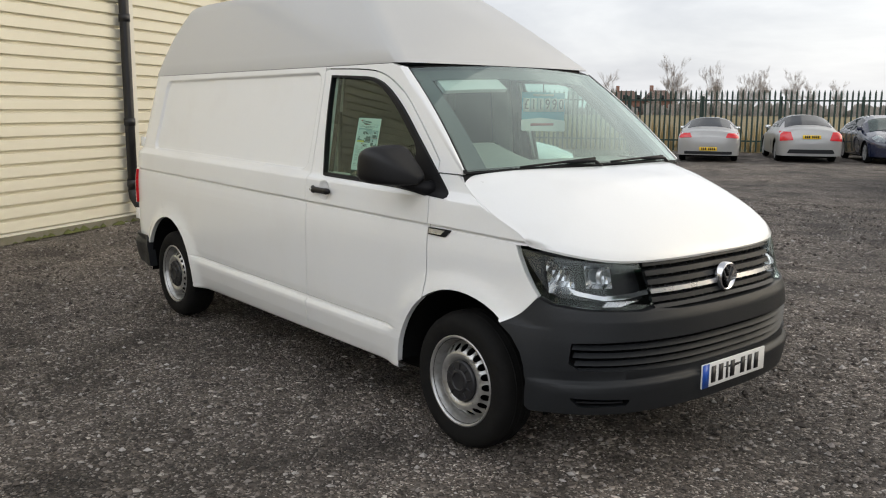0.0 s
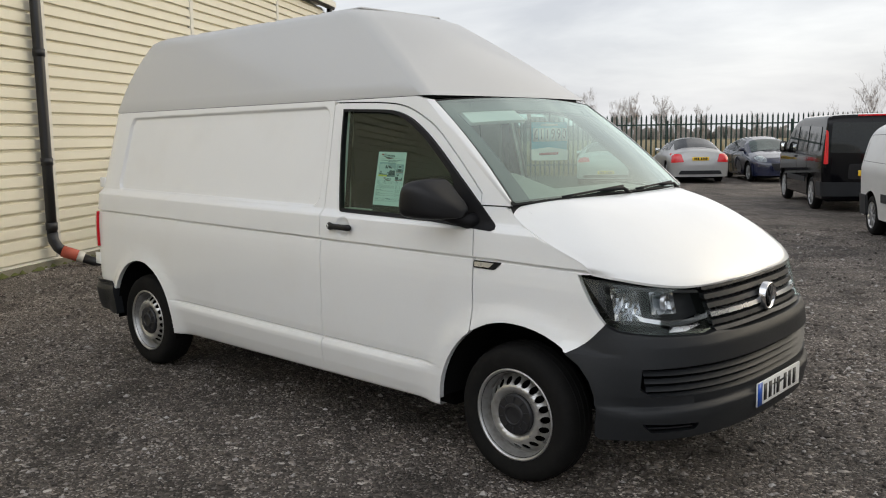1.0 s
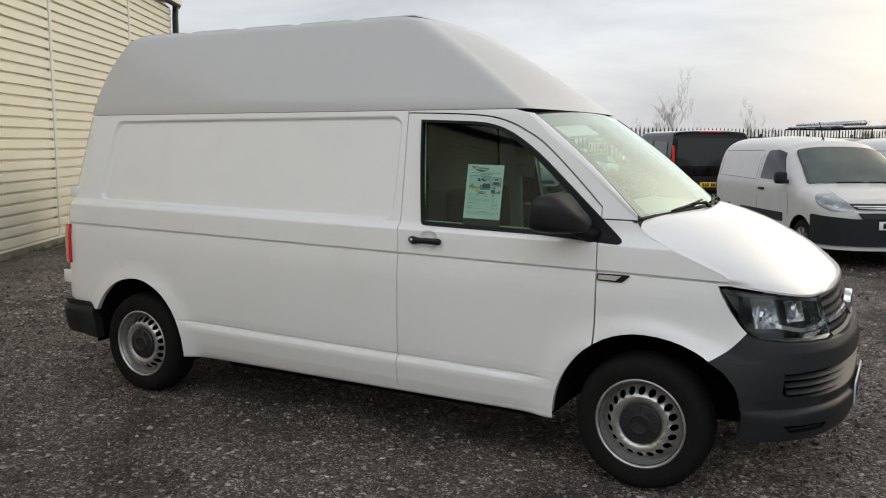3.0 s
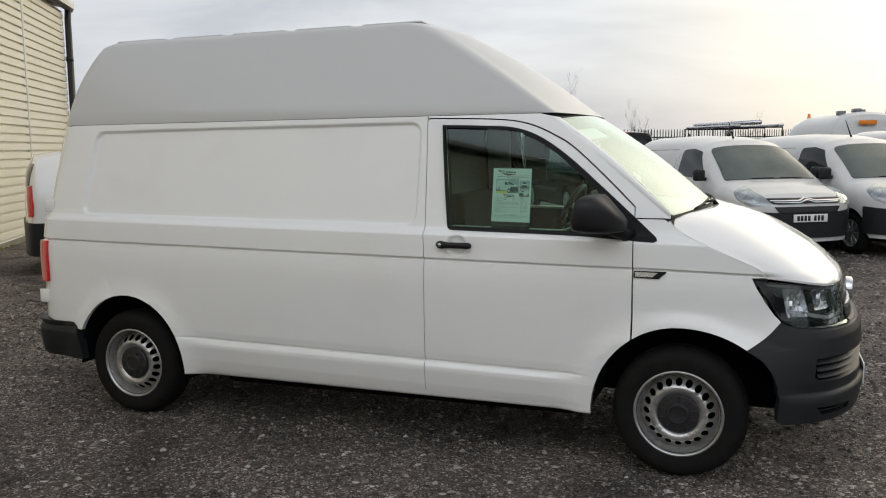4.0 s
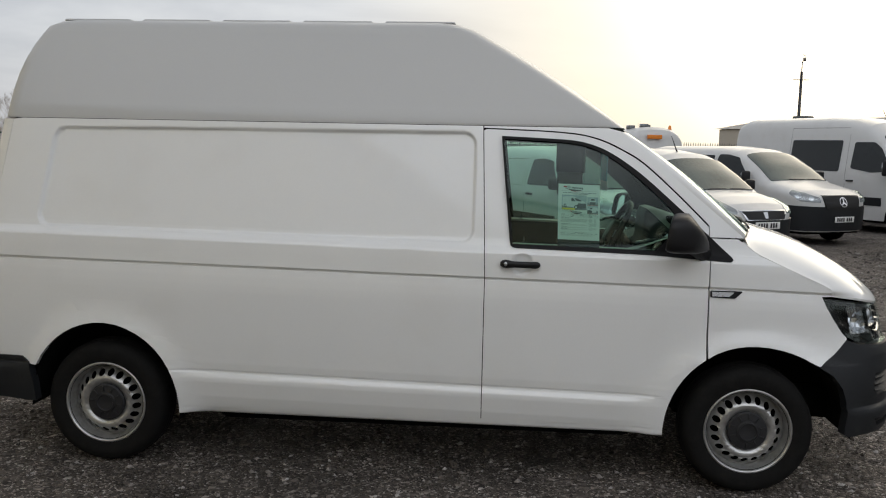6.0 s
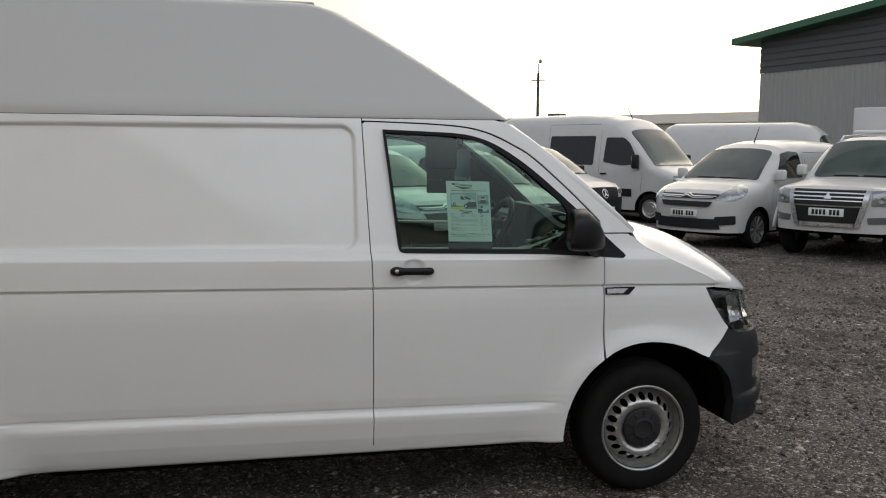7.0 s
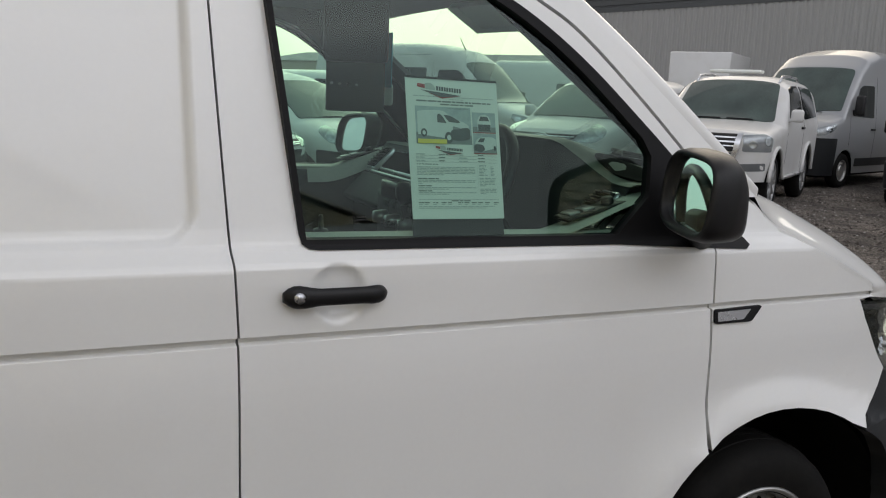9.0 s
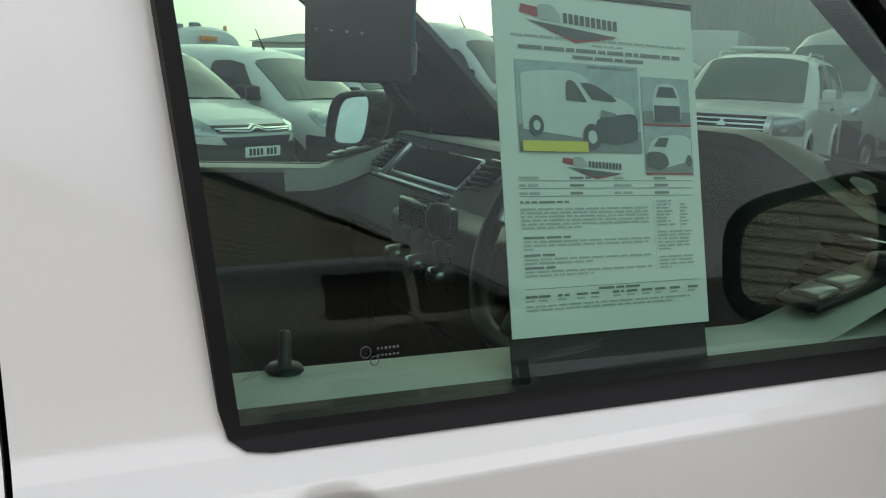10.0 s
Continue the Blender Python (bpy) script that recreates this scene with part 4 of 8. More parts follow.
part("rear_bumper", sheet([zw(RB)], lambda s, w, d: skin(s, w, d) + Vector((-0.05 if s < -4 else -0.05 * smooth01((-3.8 - s) / 0.3), -0.012 * smooth01((s + 4.6) / 0.4), 0)), 0.06, (), CUTS, 0.06), M_BUMPER, van, "dark grey plastic rear bumper")
part("rear_bumper", sheet([zw(RB)], lambda s, w, d: flip(skin)(s, w, d) + Vector((-0.05 if s < -4 else -0.05 * smooth01((-3.8 - s) / 0.3), 0.012 * smooth01((s + 4.6) / 0.4), 0)), 0.06, (), CUTS, 0.06), M_BUMPER, van)

# front bumper
HB = [(0.306, 0.692), (0.462, 0.823), (0.55, 0.799), (0.75, 0.784), (1.02, 0.777), (1.105, 0.786), (1.20, 0.776), (S_MID, 0.772)]
LB = [(S_MID, 0.345), (1.1, 0.343), (0.80, 0.338), (0.60, 0.336), (0.47, 0.337), (0.442, 0.352), (0.440, 0.40), (0.445, 0.46), (0.438, 0.525), (0.412, 0.588), (0.365, 0.648)]
BUMP = HB + mirror_x(HB)[1:] + mirror_x(LB)[:-1] + LB
zf = lambda pts: [(s, z - belt(0.38)) for s, z in pts]
belt_n = belt(0.38)
INTAKE = [(0.665, 0.650), (0.9, 0.656), (S_MID, 0.660), (2 * S_MID - 0.9, 0.656), (2 * S_MID - 0.665, 0.650), (2 * S_MID - 0.66, 0.56), (2 * S_MID - 0.72, 0.532), (S_MID, 0.520), (0.72, 0.532), (0.66, 0.56)]
FOG = rounded([(0.67, 0.415), (0.98, 0.405), (0.96, 0.375), (0.72, 0.372)], 0.012)


def bump_skin(s, w, d=0.0):
    p = skin(max(s, XC) if s > 0.29 else s, w, d)
    return p


fb = part("front_bumper", sheet([zf(BUMP), zf(INTAKE), zf(FOG), zf(mirror_x(FOG))], bump_skin, 0.05, (), [z - belt_n for z in Z_N] + [z - belt_n for z in (0.455, 0.48, 0.70, 0.76)], 0.05), M_BUMPER, van, "textured dark grey plastic front bumper")
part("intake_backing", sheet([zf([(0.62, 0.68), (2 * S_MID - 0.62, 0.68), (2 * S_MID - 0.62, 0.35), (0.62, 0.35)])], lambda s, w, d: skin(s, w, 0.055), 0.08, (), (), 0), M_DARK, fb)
for z0 in (0.640, 0.606, 0.572, 0.540):
    inset = 0.67 + (0.64 - z0) * 0.3
    part("intake_slat", sheet([zf([(inset, z0), (2 * S_MID - inset, z0), (2 * S_MID - inset, z0 - 0.017), (inset, z0 - 0.017)])], lambda s, w, d, z0=z0: skin(s, w, 0.004 + 1.1 * max(0.0, w + belt_n - z0 + 0.017) + d), 0.06, (), (), 0.04), M_BUMPER, fb)
for k in range(26):
    bm = bmesh.new()
    t = 0.95 + k * 0.04
    tube(bm, [skin(t, 0.53 - belt_n, 0.04), skin(t, 0.65 - belt_n, 0.04)], 0.004, 4)
    part("intake_web", bm, M_DARK, fb)
for outline in (FOG, mirror_x(FOG)):
    sl = [(s, z) for s, z in outline]
    lo, hi = min(p[0] for p in sl) + 0.03, max(p[0] for p in sl) - 0.03
    part("fog_slat", sheet([zf([(lo, 0.396), (hi, 0.393), (hi, 0.386), (lo, 0.389)])], lambda s, w, d: skin(s, w, 0.012 + d), 0.05, (), (), 0.03), M_BUMPER, fb)

# grille
bm = bmesh.new()
GR = [(1.075, 0.985), (S_MID, 0.99), (2 * S_MID - 1.075, 0.985), (2 * S_MID - 1.11, 0.78), (S_MID, 0.77), (1.11, 0.78)]
grille = part("grille", sheet([zf(GR)], lambda s, w, d: skin(s, w, 0.045), 0.06, (), (), 0), M_DARK, van, "dark grey slatted grille with a bright bar")
for z0, h, m, dd in ((0.978, 0.020, M_BUMPER, 0.012), (0.940, 0.022, M_BUMPER, 0.010), (0.902, 0.022, M_BUMPER, 0.008), (0.865, 0.020, M_SATIN, 0.0), (0.828, 0.020, M_BUMPER, 0.006), (0.797, 0.014, M_BUMPER, 0.006)):
    e = 1.078 + (0.985 - z0) * 0.12
    part("grille_slat", sheet([zf([(e, z0), (S_MID, z0 + 0.004), (2 * S_MID - e, z0), (2 * S_MID - e, z0 - h), (S_MID, z0 - h + 0.004), (e, z0 - h)])], lambda s, w, d, dd=dd: skin(s, w, dd + d), 0.05, (), (), 0.035), m, grille, "bright satin grille bar" if m is M_SATIN else "")
for k in range(17):
    bm = bmesh.new()
    t = 1.11 + k * (2 * (S_MID - 1.11)) / 16
    tube(bm, [skin(t, 0.785 - belt_n, 0.03), skin(t, 0.98 - belt_n, 0.03)], 0.004, 4)
    part("grille_web", bm, M_BUMPER, grille)
bm = bmesh.new()
c = Vector((0.835, 0, 0.872))
lathe(bm, [(0.001, 0.004), (0.052, 0.004), (0.056, 0.012), (0.062, 0.014), (0.066, 0.010), (0.067, -0.02)], 40, "x", c)
badge = part("round_badge", bm, M_CHROME, grille, "plain round chrome badge")
for pts in ([(-0.040, 0.032), (0.0, -0.048), (0.040, 0.032)], [(-0.018, 0.044), (0.0, 0.004), (0.018, 0.044)]):
    bm = bmesh.new()
    tube(bm, [c + Vector((0.007, a, b)) for a, b in pts], 0.006, 6)
    part("badge_bar", bm, M_LAMPGREY, badge)

# headlamps
LAMP = [(0.328, 1.030), (0.45, 1.018), (0.70, 0.998), (1.058, 0.972), (1.082, 0.87), (1.098, 0.80), (1.02, 0.786), (0.75, 0.792), (0.55, 0.808), (0.472, 0.836), (0.385, 0.925)]
for ref in (lambda p: p, lambda p: Vector((p.x, -p.y, p.z))):
    fn = lambda s, w, d=0.0, ref=ref: ref(skin(s, w, d))
    lamp = part("headlamp", sheet([zf([(0.34, 1.02), (1.052, 0.964), (1.085, 0.805), (1.02, 0.795), (0.55, 0.815), (0.48, 0.84)])], lambda s, w, d: fn(s, w, 0.075 * smooth01((s - 0.33) / 0.25) + 0.02), 0.06, (), (), 0), M_LAMPGREY, van, "clear-lens headlamp with dark housing")
    cover = part("lens", sheet([zf(LAMP)], lambda s, w, d: fn(s, w, 0.002 + d), 0.05, (), (), 0.02), M_CLEAR, lamp, "clear plastic lamp cover")
    cover.visible_shadow = False
    bm = bmesh.new()

    def cup(u, v):
        s = 0.500 + 0.165 * u + 0.020 * (1 - v)
        z = 0.846 + 0.138 * v
        k = math.sin(math.pi * u) ** 0.6 * math.sin(math.pi * v) ** 0.6
        return fn(s, z - belt_n, 0.020 + 0.055 * k + 0.006 * ((round(u * 8) + round(v * 6)) % 2))

    grid_patch(bm, cup, 8, 6)
    part("reflector", bm, M_REFLECT, lamp, "faceted bright reflector", smooth=False)
    bm = bmesh.new()

    def inner_cup(u, v):
        s = 0.745 + 0.150 * u
        z = 0.872 + 0.096 * v
        k = math.sin(math.pi * u) ** 0.6 * math.sin(math.pi * v) ** 0.6
        return fn(s, z - belt_n, 0.024 + 0.04 * k)

    grid_patch(bm, inner_cup, 8, 6)
    part("reflector", bm, M_REFLECT, lamp, "smaller bright reflector", smooth=False)
    bm = bmesh.new()
    lathe(bm, [(0.042, 0.016), (0.040, 0.0), (0.034, -0.004), (0.030, 0.006), (0.015, 0.014), (0.001, 0.016)], 24, "x")
    at = fn(0.865, 0.918 - belt_n, 0.05)
    for q in bm.verts:
        q.co = Vector((at.x - q.co.x, at.y + q.co.y, at.z + q.co.z))
    part("lamp_bowl", bm, M_SATIN, lamp, "round projector lens")
    # bright running-light strip that drops from the grille bar and rises outwards
    part("light_bar", sheet([zf([(0.640, 0.876), (0.70, 0.862), (0.84, 0.842), (0.95, 0.846), (1.078, 0.862), (1.082, 0.842), (0.95, 0.826), (0.84, 0.824), (0.68, 0.846)])], lambda s, w, d: fn(s, w, 0.012 + d), 0.05, (), (), 0.02), M_CHROME, lamp)
    part("corner_reflector", sheet([zf([(0.86, 0.818), (1.03, 0.818), (0.93, 0.797), (0.83, 0.797)])], lambda s, w, d: fn(s, w, 0.014 + d), 0.05, (), (), 0.03), M_SATIN, lamp)
    part("lamp_brow", sheet([zf([(0.36, 1.016), (1.050, 0.962), (1.054, 0.950), (0.38, 1.000)])], lambda s, w, d: fn(s, w, 0.016 + d), 0.05, (), (), 0.03), M_LAMPGREY, lamp)

# number plate
bm = bmesh.new()
box(bm, 0.897, -0.26, 0.396, 0.905, 0.26, 0.507, 0.002)
plate = part("number_plate", bm, M_PLATEW, van, "white number plate with blue band and dark bars")
bm = bmesh.new()
box(bm, 0.9052, -0.259, 0.397, 0.9062, -0.208, 0.506)
part("blue_band", bm, M_PLATEB, plate)
for y in (-0.172, -0.113, -0.062, -0.018, 0.068, 0.127, 0.186):
    bm = bmesh.new()
    wd = 0.009 if abs(y + 0.062) < 1e-6 else 0.018
    box(bm, 0.9052, y - wd, 0.413, 0.9064, y + wd, 0.490, 0.0)
    part("plate_bar", bm, M_INK, plate)

# side details
for sg in (-1, 1):
    f = skin if sg < 0 else flip(skin)
    bm = bmesh.new()
    hp = [f(-1.285 + 0.200 * k / 20, 1.165 - belt(-1.2), -(0.012 + 0.020 * smooth01((k - 1) / 4) * smooth01((20 - k) / 3))) for k in range(21)]
    tube(bm, hp, [0.009, 0.017, 0.021, 0.022, 0.021, 0.019, 0.0175] + [0.0165] * 9 + [0.017, 0.018, 0.018, 0.016, 0.008], 16)
    for v in bm.verts:
        y0 = f(v.co.x, 0.08, 0.0).y
        v.co.y = y0 + (v.co.y - y0) * (0.62 if abs(v.co.y) > abs(y0) else 1.0) + sg * 0.006
    handle = part("door_handle", bm, M_BLACK, van, "black plastic pull handle with key lock")
    bm = bmesh.new()
    p = f(-1.258, 1.166 - belt(-1.2), -0.026)
    lathe(bm, [(0.0005, 0.010 * sg), (0.010, 0.010 * sg), (0.011, -0.01 * sg)], 16, "y", p)
    part("key_lock", bm, M_SATIN, handle)
    bm = part("side_marker", sheet([zw(rounded([(-0.228, 1.060), (-0.066, 1.058), (-0.105, 1.022), (-0.228, 1.026)], 0.008))], lambda s, w, d: f(s, w, d - 0.006), 0.04, (), (), 0.012), M_TRIM, van, "black side trim with bright insert")
    part("marker_insert", sheet([zw([(-0.221, 1.055), (-0.110, 1.053), (-0.136, 1.031), (-0.221, 1.032)])], lambda s, w, d: f(s, w, d - 0.009), 0.04, (), (), 0.004), M_SATIN, bm)
    # door mirror: housing rings from the glass end to the swept front
    RINGS = [(-0.486, 0.950, 1.143, 1.286, 1.432), (-0.494, 0.944, 1.150, 1.280, 1.438), (-0.486, 0.938, 1.156, 1.272, 1.445), (-0.462, 0.935, 1.158, 1.266, 1.449), (-0.42, 0.932, 1.150, 1.263, 1.448), (-0.38, 0.928, 1.130, 1.262, 1.434),
             (-0.34, 0.924, 1.098, 1.262, 1.408), (-0.305, 0.920, 1.058, 1.264, 1.374), (-0.278, 0.918, 1.015, 1.266, 1.342), (-0.262, 0.918, 0.980, 1.270, 1.316), (-0.256, 0.925, 0.960, 1.278, 1.300)]

    def rim_ring(r, n=36):
        out = []
        for k in range(n):
            a = math.tau * k / n
            ca, sa = math.copysign(abs(math.cos(a)) ** 0.55, math.cos(a)), math.copysign(abs(math.sin(a)) ** 0.55, math.sin(a))
            yy = (r[1] + r[2]) / 2 + (r[2] - r[1]) / 2 * ca
            out.append(Vector((r[0] + 0.012 * sa * (1 if r[0] < -0.4 else 0) + 0.26 * max(0.0, 1.15 - yy) * smooth01((-0.30 - r[0]) / 0.14), sg * ((r[1] + r[2]) / 2 + (r[2] - r[1]) / 2 * ca), (r[3] + r[4]) / 2 + (r[4] - r[3]) / 2 * sa - 0.008 * ca)))
        return out

    bm = bmesh.new()
    loops = [[bm.verts.new(p) for p in rim_ring(r)] for r in [(-0.470, 0.954, 1.139, 1.290, 1.428)] + RINGS]
    for r0, r1 in zip(loops, loops[1:]):
        for k in range(36):
            bm.faces.new((r0[k], r0[(k + 1) % 36], r1[(k + 1) % 36], r1[k]))
    bm.faces.new(loops[-1])
    bmesh.ops.recalc_face_normals(bm, faces=bm.faces)
    mir = part("door_mirror", bm, M_BLACK, van, "black plastic door mirror")
    bm = bmesh.new()
    bm.faces.new([bm.verts.new(p) for p in rim_ring((-0.474, 0.953, 1.140, 1.289, 1.429))])
    part("mirror_glass", bm, M_MIRROR, mir, "mirror glass", smooth=False)
    bm = bmesh.new()
    a0 = f(-0.29, 1.250 - belt(-0.2), 0.0)
    tube(bm, [a0 + Vector((0.03, 0.03 * -sg, -0.015)), a0 + Vector((0.01, 0.03 * sg, -0.008)), Vector((-0.35, 1.0 * sg, 1.272)), Vector((-0.42, 1.09 * sg, 1.276))], [0.050, 0.036, 0.022, 0.012], 12)
    part("mirror_arm", bm, M_TRIM, mir)

# wheels
def wheel_unit(bm_parent, outer=-1):
    w = new("wheel")
    w.parent = bm_parent
    bm = bmesh.new()
    R, wd = 0.336, 0.205
    prof = [(0.205, 0.012), (0.222, 0.004), (0.245, -0.004), (0.275, -0.008), (0.300, -0.004), (0.318, 0.010), (0.329, 0.030), (0.334, 0.055), (R, 0.10), (0.334, 0.15), (0.326, 0.18), (0.30, 0.205), (0.22, 0.20)]
    lathe(bm, prof, 64, "y")
    for v in bm.verts:
        r = math.hypot(v.co.x, v.co.z)
        if r > 0.322:
            a = math.atan2(v.co.z, v.co.x)
            k = 1 - 0.008 * (0.5 + 0.5 * math.copysign(1, math.sin(a * 32)))
            v.co.x, v.co.z = v.co.x * k, v.co.z * k
    sharpen(bm, 50)
    tyre = part("tyre", bm, M_TYRE, w, "dusty black tyre")
    for yy in (0.062, 0.10, 0.138):
        bm = bmesh.new()
        lathe(bm, [(0.3345, yy - 0.005), (0.337, yy - 0.003), (0.337, yy + 0.003), (0.3345, yy + 0.005)], 64, "y")
        part("tread_rib", bm, M_TYRE, tyre)
    bm = bmesh.new()
    lathe(bm, [(0.217, 0.016), (0.224, 0.004), (0.219, -0.002), (0.213, 0.000), (0.208, 0.008), (0.205, 0.026), (0.198, 0.034), (0.196, 0.060), (0.194, 0.16)], 64, "y")
    rim = part("rim", bm, M_STEEL, w, "silver-painted steel wheel")

    def dish(u, v, d=0.0):
        r = math.hypot(u, v)
        y = float(np.interp(r, (0.085, 0.100, 0.118, 0.134, 0.144, 0.160, 0.180, 0.196), (0.040, 0.024, 0.010, 0.007, 0.012, 0.030, 0.058, 0.074)))
        return Vector((u, y + d, v))

    circ = lambda cx, cz, r, n: [(cx + r * math.cos(math.tau * k / n), cz + r * math.sin(math.tau * k / n)) for k in range(n)]
    holes = [circ(0.160 * math.cos(math.tau * k / 20), 0.160 * math.sin(math.tau * k / 20), 0.0175, 12) for k in range(20)]
    part("disc", sheet([circ(0, 0, 0.197, 64), circ(0, 0, 0.088, 32)] + holes, dish, 0.022, (), (), 0.006), M_STEEL, rim)
    # black disc standing in for the shade behind the wheel's holes
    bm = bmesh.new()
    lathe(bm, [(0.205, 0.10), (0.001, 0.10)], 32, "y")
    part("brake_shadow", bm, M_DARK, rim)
    bm = bmesh.new()
    lathe(bm, [(0.101, 0.034), (0.100, 0.012), (0.094, 0.004), (0.058, 0.000), (0.054, -0.006), (0.044, -0.008), (0.040, -0.002), (0.020, 0.000), (0.001, 0.001)], 40, "y")
    sharpen(bm, 30)
    cap = part("hub_cap", bm, M_CAP, w, "black plastic hub cap")
    for k in range(10):
        bm = bmesh.new()
        box(bm, 0.060, -0.004, -0.003, 0.090, 0.008, 0.003, 0.0015, pose(0, 0, 0, 0, 36 * k + 20, 0))
        part("cap_rib", bm, M_CAP, cap)
    return w


w0 = wheel_unit(van)
w0.matrix_basis = pose(0, -0.910, 0.336, 0, 0, 0)
wheels = [w0]
for m in (pose(-3.4, -0.910, 0.336, 0, 25, 0), pose(0, 0.910, 0.336, 0, 0, 180), pose(-3.4, 0.910, 0.336, 0, 0, 180)):
    w2 = copy_thing(w0, m)
    w2.parent = van

# floor pan
bm = bmesh.new()
box(bm, -4.1, -0.55, 0.34, 0.75, 0.55, 0.50)
box(bm, -2.9, -0.86, 0.34, -0.50, 0.86, 0.42)
# extra low box, added to keep light off the ground beneath
box(bm, -2.85, -0.70, 0.20, -0.55, 0.70, 0.36, 0.05)
box(bm, -0.30, -0.45, 0.26, 0.50, 0.45, 0.40, 0.05)
part("floor_pan", bm, M_DARK, van)

# ---------------------------------------------------------------- inside the van's cab
def dash_hump(y):
    return 0.100 * smooth01((0.30 - abs(y + 0.44)) / 0.14)


def dash(u, v):
    y = -0.79 + 1.58 * u
    h = dash_hump(y)
    b = 1.05 * h
    prof = [(0.02, 1.285), (-0.12, 1.322 + 0.2 * h), (-0.28 - 0.3 * b, 1.338 + 0.55 * h), (-0.385 - 0.8 * b, 1.345 + 0.98 * h), (-0.408 - b, 1.338 + h), (-0.420 - b, 1.320 + 0.85 * h),
            (-0.47 - 0.55 * b, 1.270 + 0.3 * h), (-0.51 - 0.2 * b, 1.232), (-0.55, 1.14), (-0.54, 1.0), (-0.46, 0.80), (-0.40, 0.60)]
    t = v * (len(prof) - 1)
    i = min(len(prof) - 2, int(t))
    q = t - i
    x = prof[i][0] * (1 - q) + prof[i + 1][0] * q
    z = prof[i][1] * (1 - q) + prof[i + 1][1] * q
    centre = 0.07 * smooth01((0.26 - abs(y)) / 0.10) * smooth01((1.36 - z) / 0.2)
    return Vector((x - centre, y, z))


bm = bmesh.new()
grid_patch(bm, dash, 48, 40)
dashboard = part("dashboard", bm, M_DASH, van, "dark grey moulded dashboard")
slope = pose(0, 0, 0, 0, 46, 0)


def on_dash(y, along=0.0):
    """A place on the sloping face of the dashboard."""
    return Matrix.Translation((-0.462, y, 1.283)) @ slope @ Matrix.Translation((0, 0, along))


for y0, y1, z0, z1, mat, nm in ((0.22, 0.615, -0.050, 0.052, M_SATIN, "shelf_surround"), (0.232, 0.603, -0.043, 0.045, M_DARK, "dash_shelf"), (0.26, 0.72, -0.20, -0.075, M_DASHTOP, "glove_box")):
    bm = bmesh.new()
    box(bm, -0.008 - (0.004 if nm == "dash_shelf" else 0.0), y0, z0, 0.03, y1, z1, 0.008, on_dash(0.0))
    part(nm, bm, mat, dashboard)
bm = bmesh.new()
box(bm, -0.672, -0.24, 1.02, -0.50, 0.20, 1.235, 0.02)
part("centre_stack", bm, M_BLACK, dashboard)
for y in (0.690, 0.155, -0.135, -0.735):
    wv = 0.048 if abs(y) > 0.5 else 0.056
    bm = bmesh.new()
    box(bm, -0.012, -wv, -0.060, 0.03, wv, 0.058, 0.010, on_dash(y))
    vent = part("air_vent", bm, M_SATIN, dashboard, "air vent with silver surround")
    bm = bmesh.new()
    box(bm, -0.015, -wv + 0.009, -0.050, 0.0, wv - 0.009, 0.049, 0.003, on_dash(y))
    part("vent_core", bm, M_DARK, vent)
    for q in range(6):
        bm = bmesh.new()
        box(bm, -0.020, -wv + 0.010, -0.042 + 0.016 * q, -0.012, wv - 0.010, -0.037 + 0.016 * q, 0.0, on_dash(y))
        part("vent_blade", bm, M_BLACK, vent)
bm = bmesh.new()
box(bm, -0.694, -0.10, 1.215, -0.66, 0.10, 1.27, 0.006)
part("radio", bm, M_LAMPGREY, dashboard)
for k in range(3):
    bm = bmesh.new()
    lathe(bm, [(0.001, -0.715), (0.018, -0.715), (0.021, -0.69), (0.021, -0.66)], 18, "x", (0, -0.10 + 0.10 * k, 1.15))
    part("heater_knob", bm, M_SATIN, dashboard)
for k in range(4):
    bm = bmesh.new()
    box(bm, -0.682, -0.11 + 0.058 * k, 1.185, -0.66, -0.06 + 0.058 * k, 1.205, 0.003)
    part("button", bm, M_DASHTOP, dashboard)
bm = bmesh.new()
tube(bm, [on_dash(0.215 + 0.06 * q, -0.068) @ Vector((-0.008, 0, 0)) for q in range(9)], 0.006, 6)
part("trim_line", bm, M_SATIN, dashboard)
# gear lever
bm = bmesh.new()
tube(bm, [(-0.60, -0.08, 1.06), (-0.66, -0.08, 1.14), (-0.69, -0.08, 1.21)], [0.045, 0.022, 0.012], 10)
lever = part("gear_lever", bm, M_BLACK, van)
bm = bmesh.new()
lathe(bm, [(0.001, 0.045), (0.018, 0.042), (0.026, 0.025), (0.024, 0.0), (0.014, -0.02), (0.001, -0.022)], 18, "z", (-0.69, -0.08, 1.235))
part("lever_knob", bm, M_BLACK, lever)
# steering wheel
sw = Matrix.Translation((-0.668, -0.44, 1.295)) @ pose(0, 0, 0, 0, -62, 0)
bm = bmesh.new()
n, mseg = 40, 10
vs = [[bm.verts.new(sw @ Vector(((0.185 + 0.016 * math.cos(b)) * math.cos(a), (0.185 + 0.016 * math.cos(b)) * math.sin(a), 0.016 * math.sin(b)))) for b in [math.tau * j / mseg for j in range(mseg)]] for a in [math.tau * i / n for i in range(n)]]
for i in range(n):
    for j in range(mseg):
        bm.faces.new((vs[i][j], vs[(i + 1) % n][j], vs[(i + 1) % n][(j + 1) % mseg], vs[i][(j + 1) % mseg]))
wheel_ring = part("steering_wheel", bm, M_BLACK, van, "black three-spoke steering wheel")
for a in (90, 270, 180):
    bm = bmesh.new()
    box(bm, 0.04, -0.024, -0.012, 0.178, 0.024, 0.008, 0.006, sw @ pose(0, 0, 0, 0, 0, a))
    part("spoke", bm, M_SATIN if a != 180 else M_BLACK, wheel_ring)
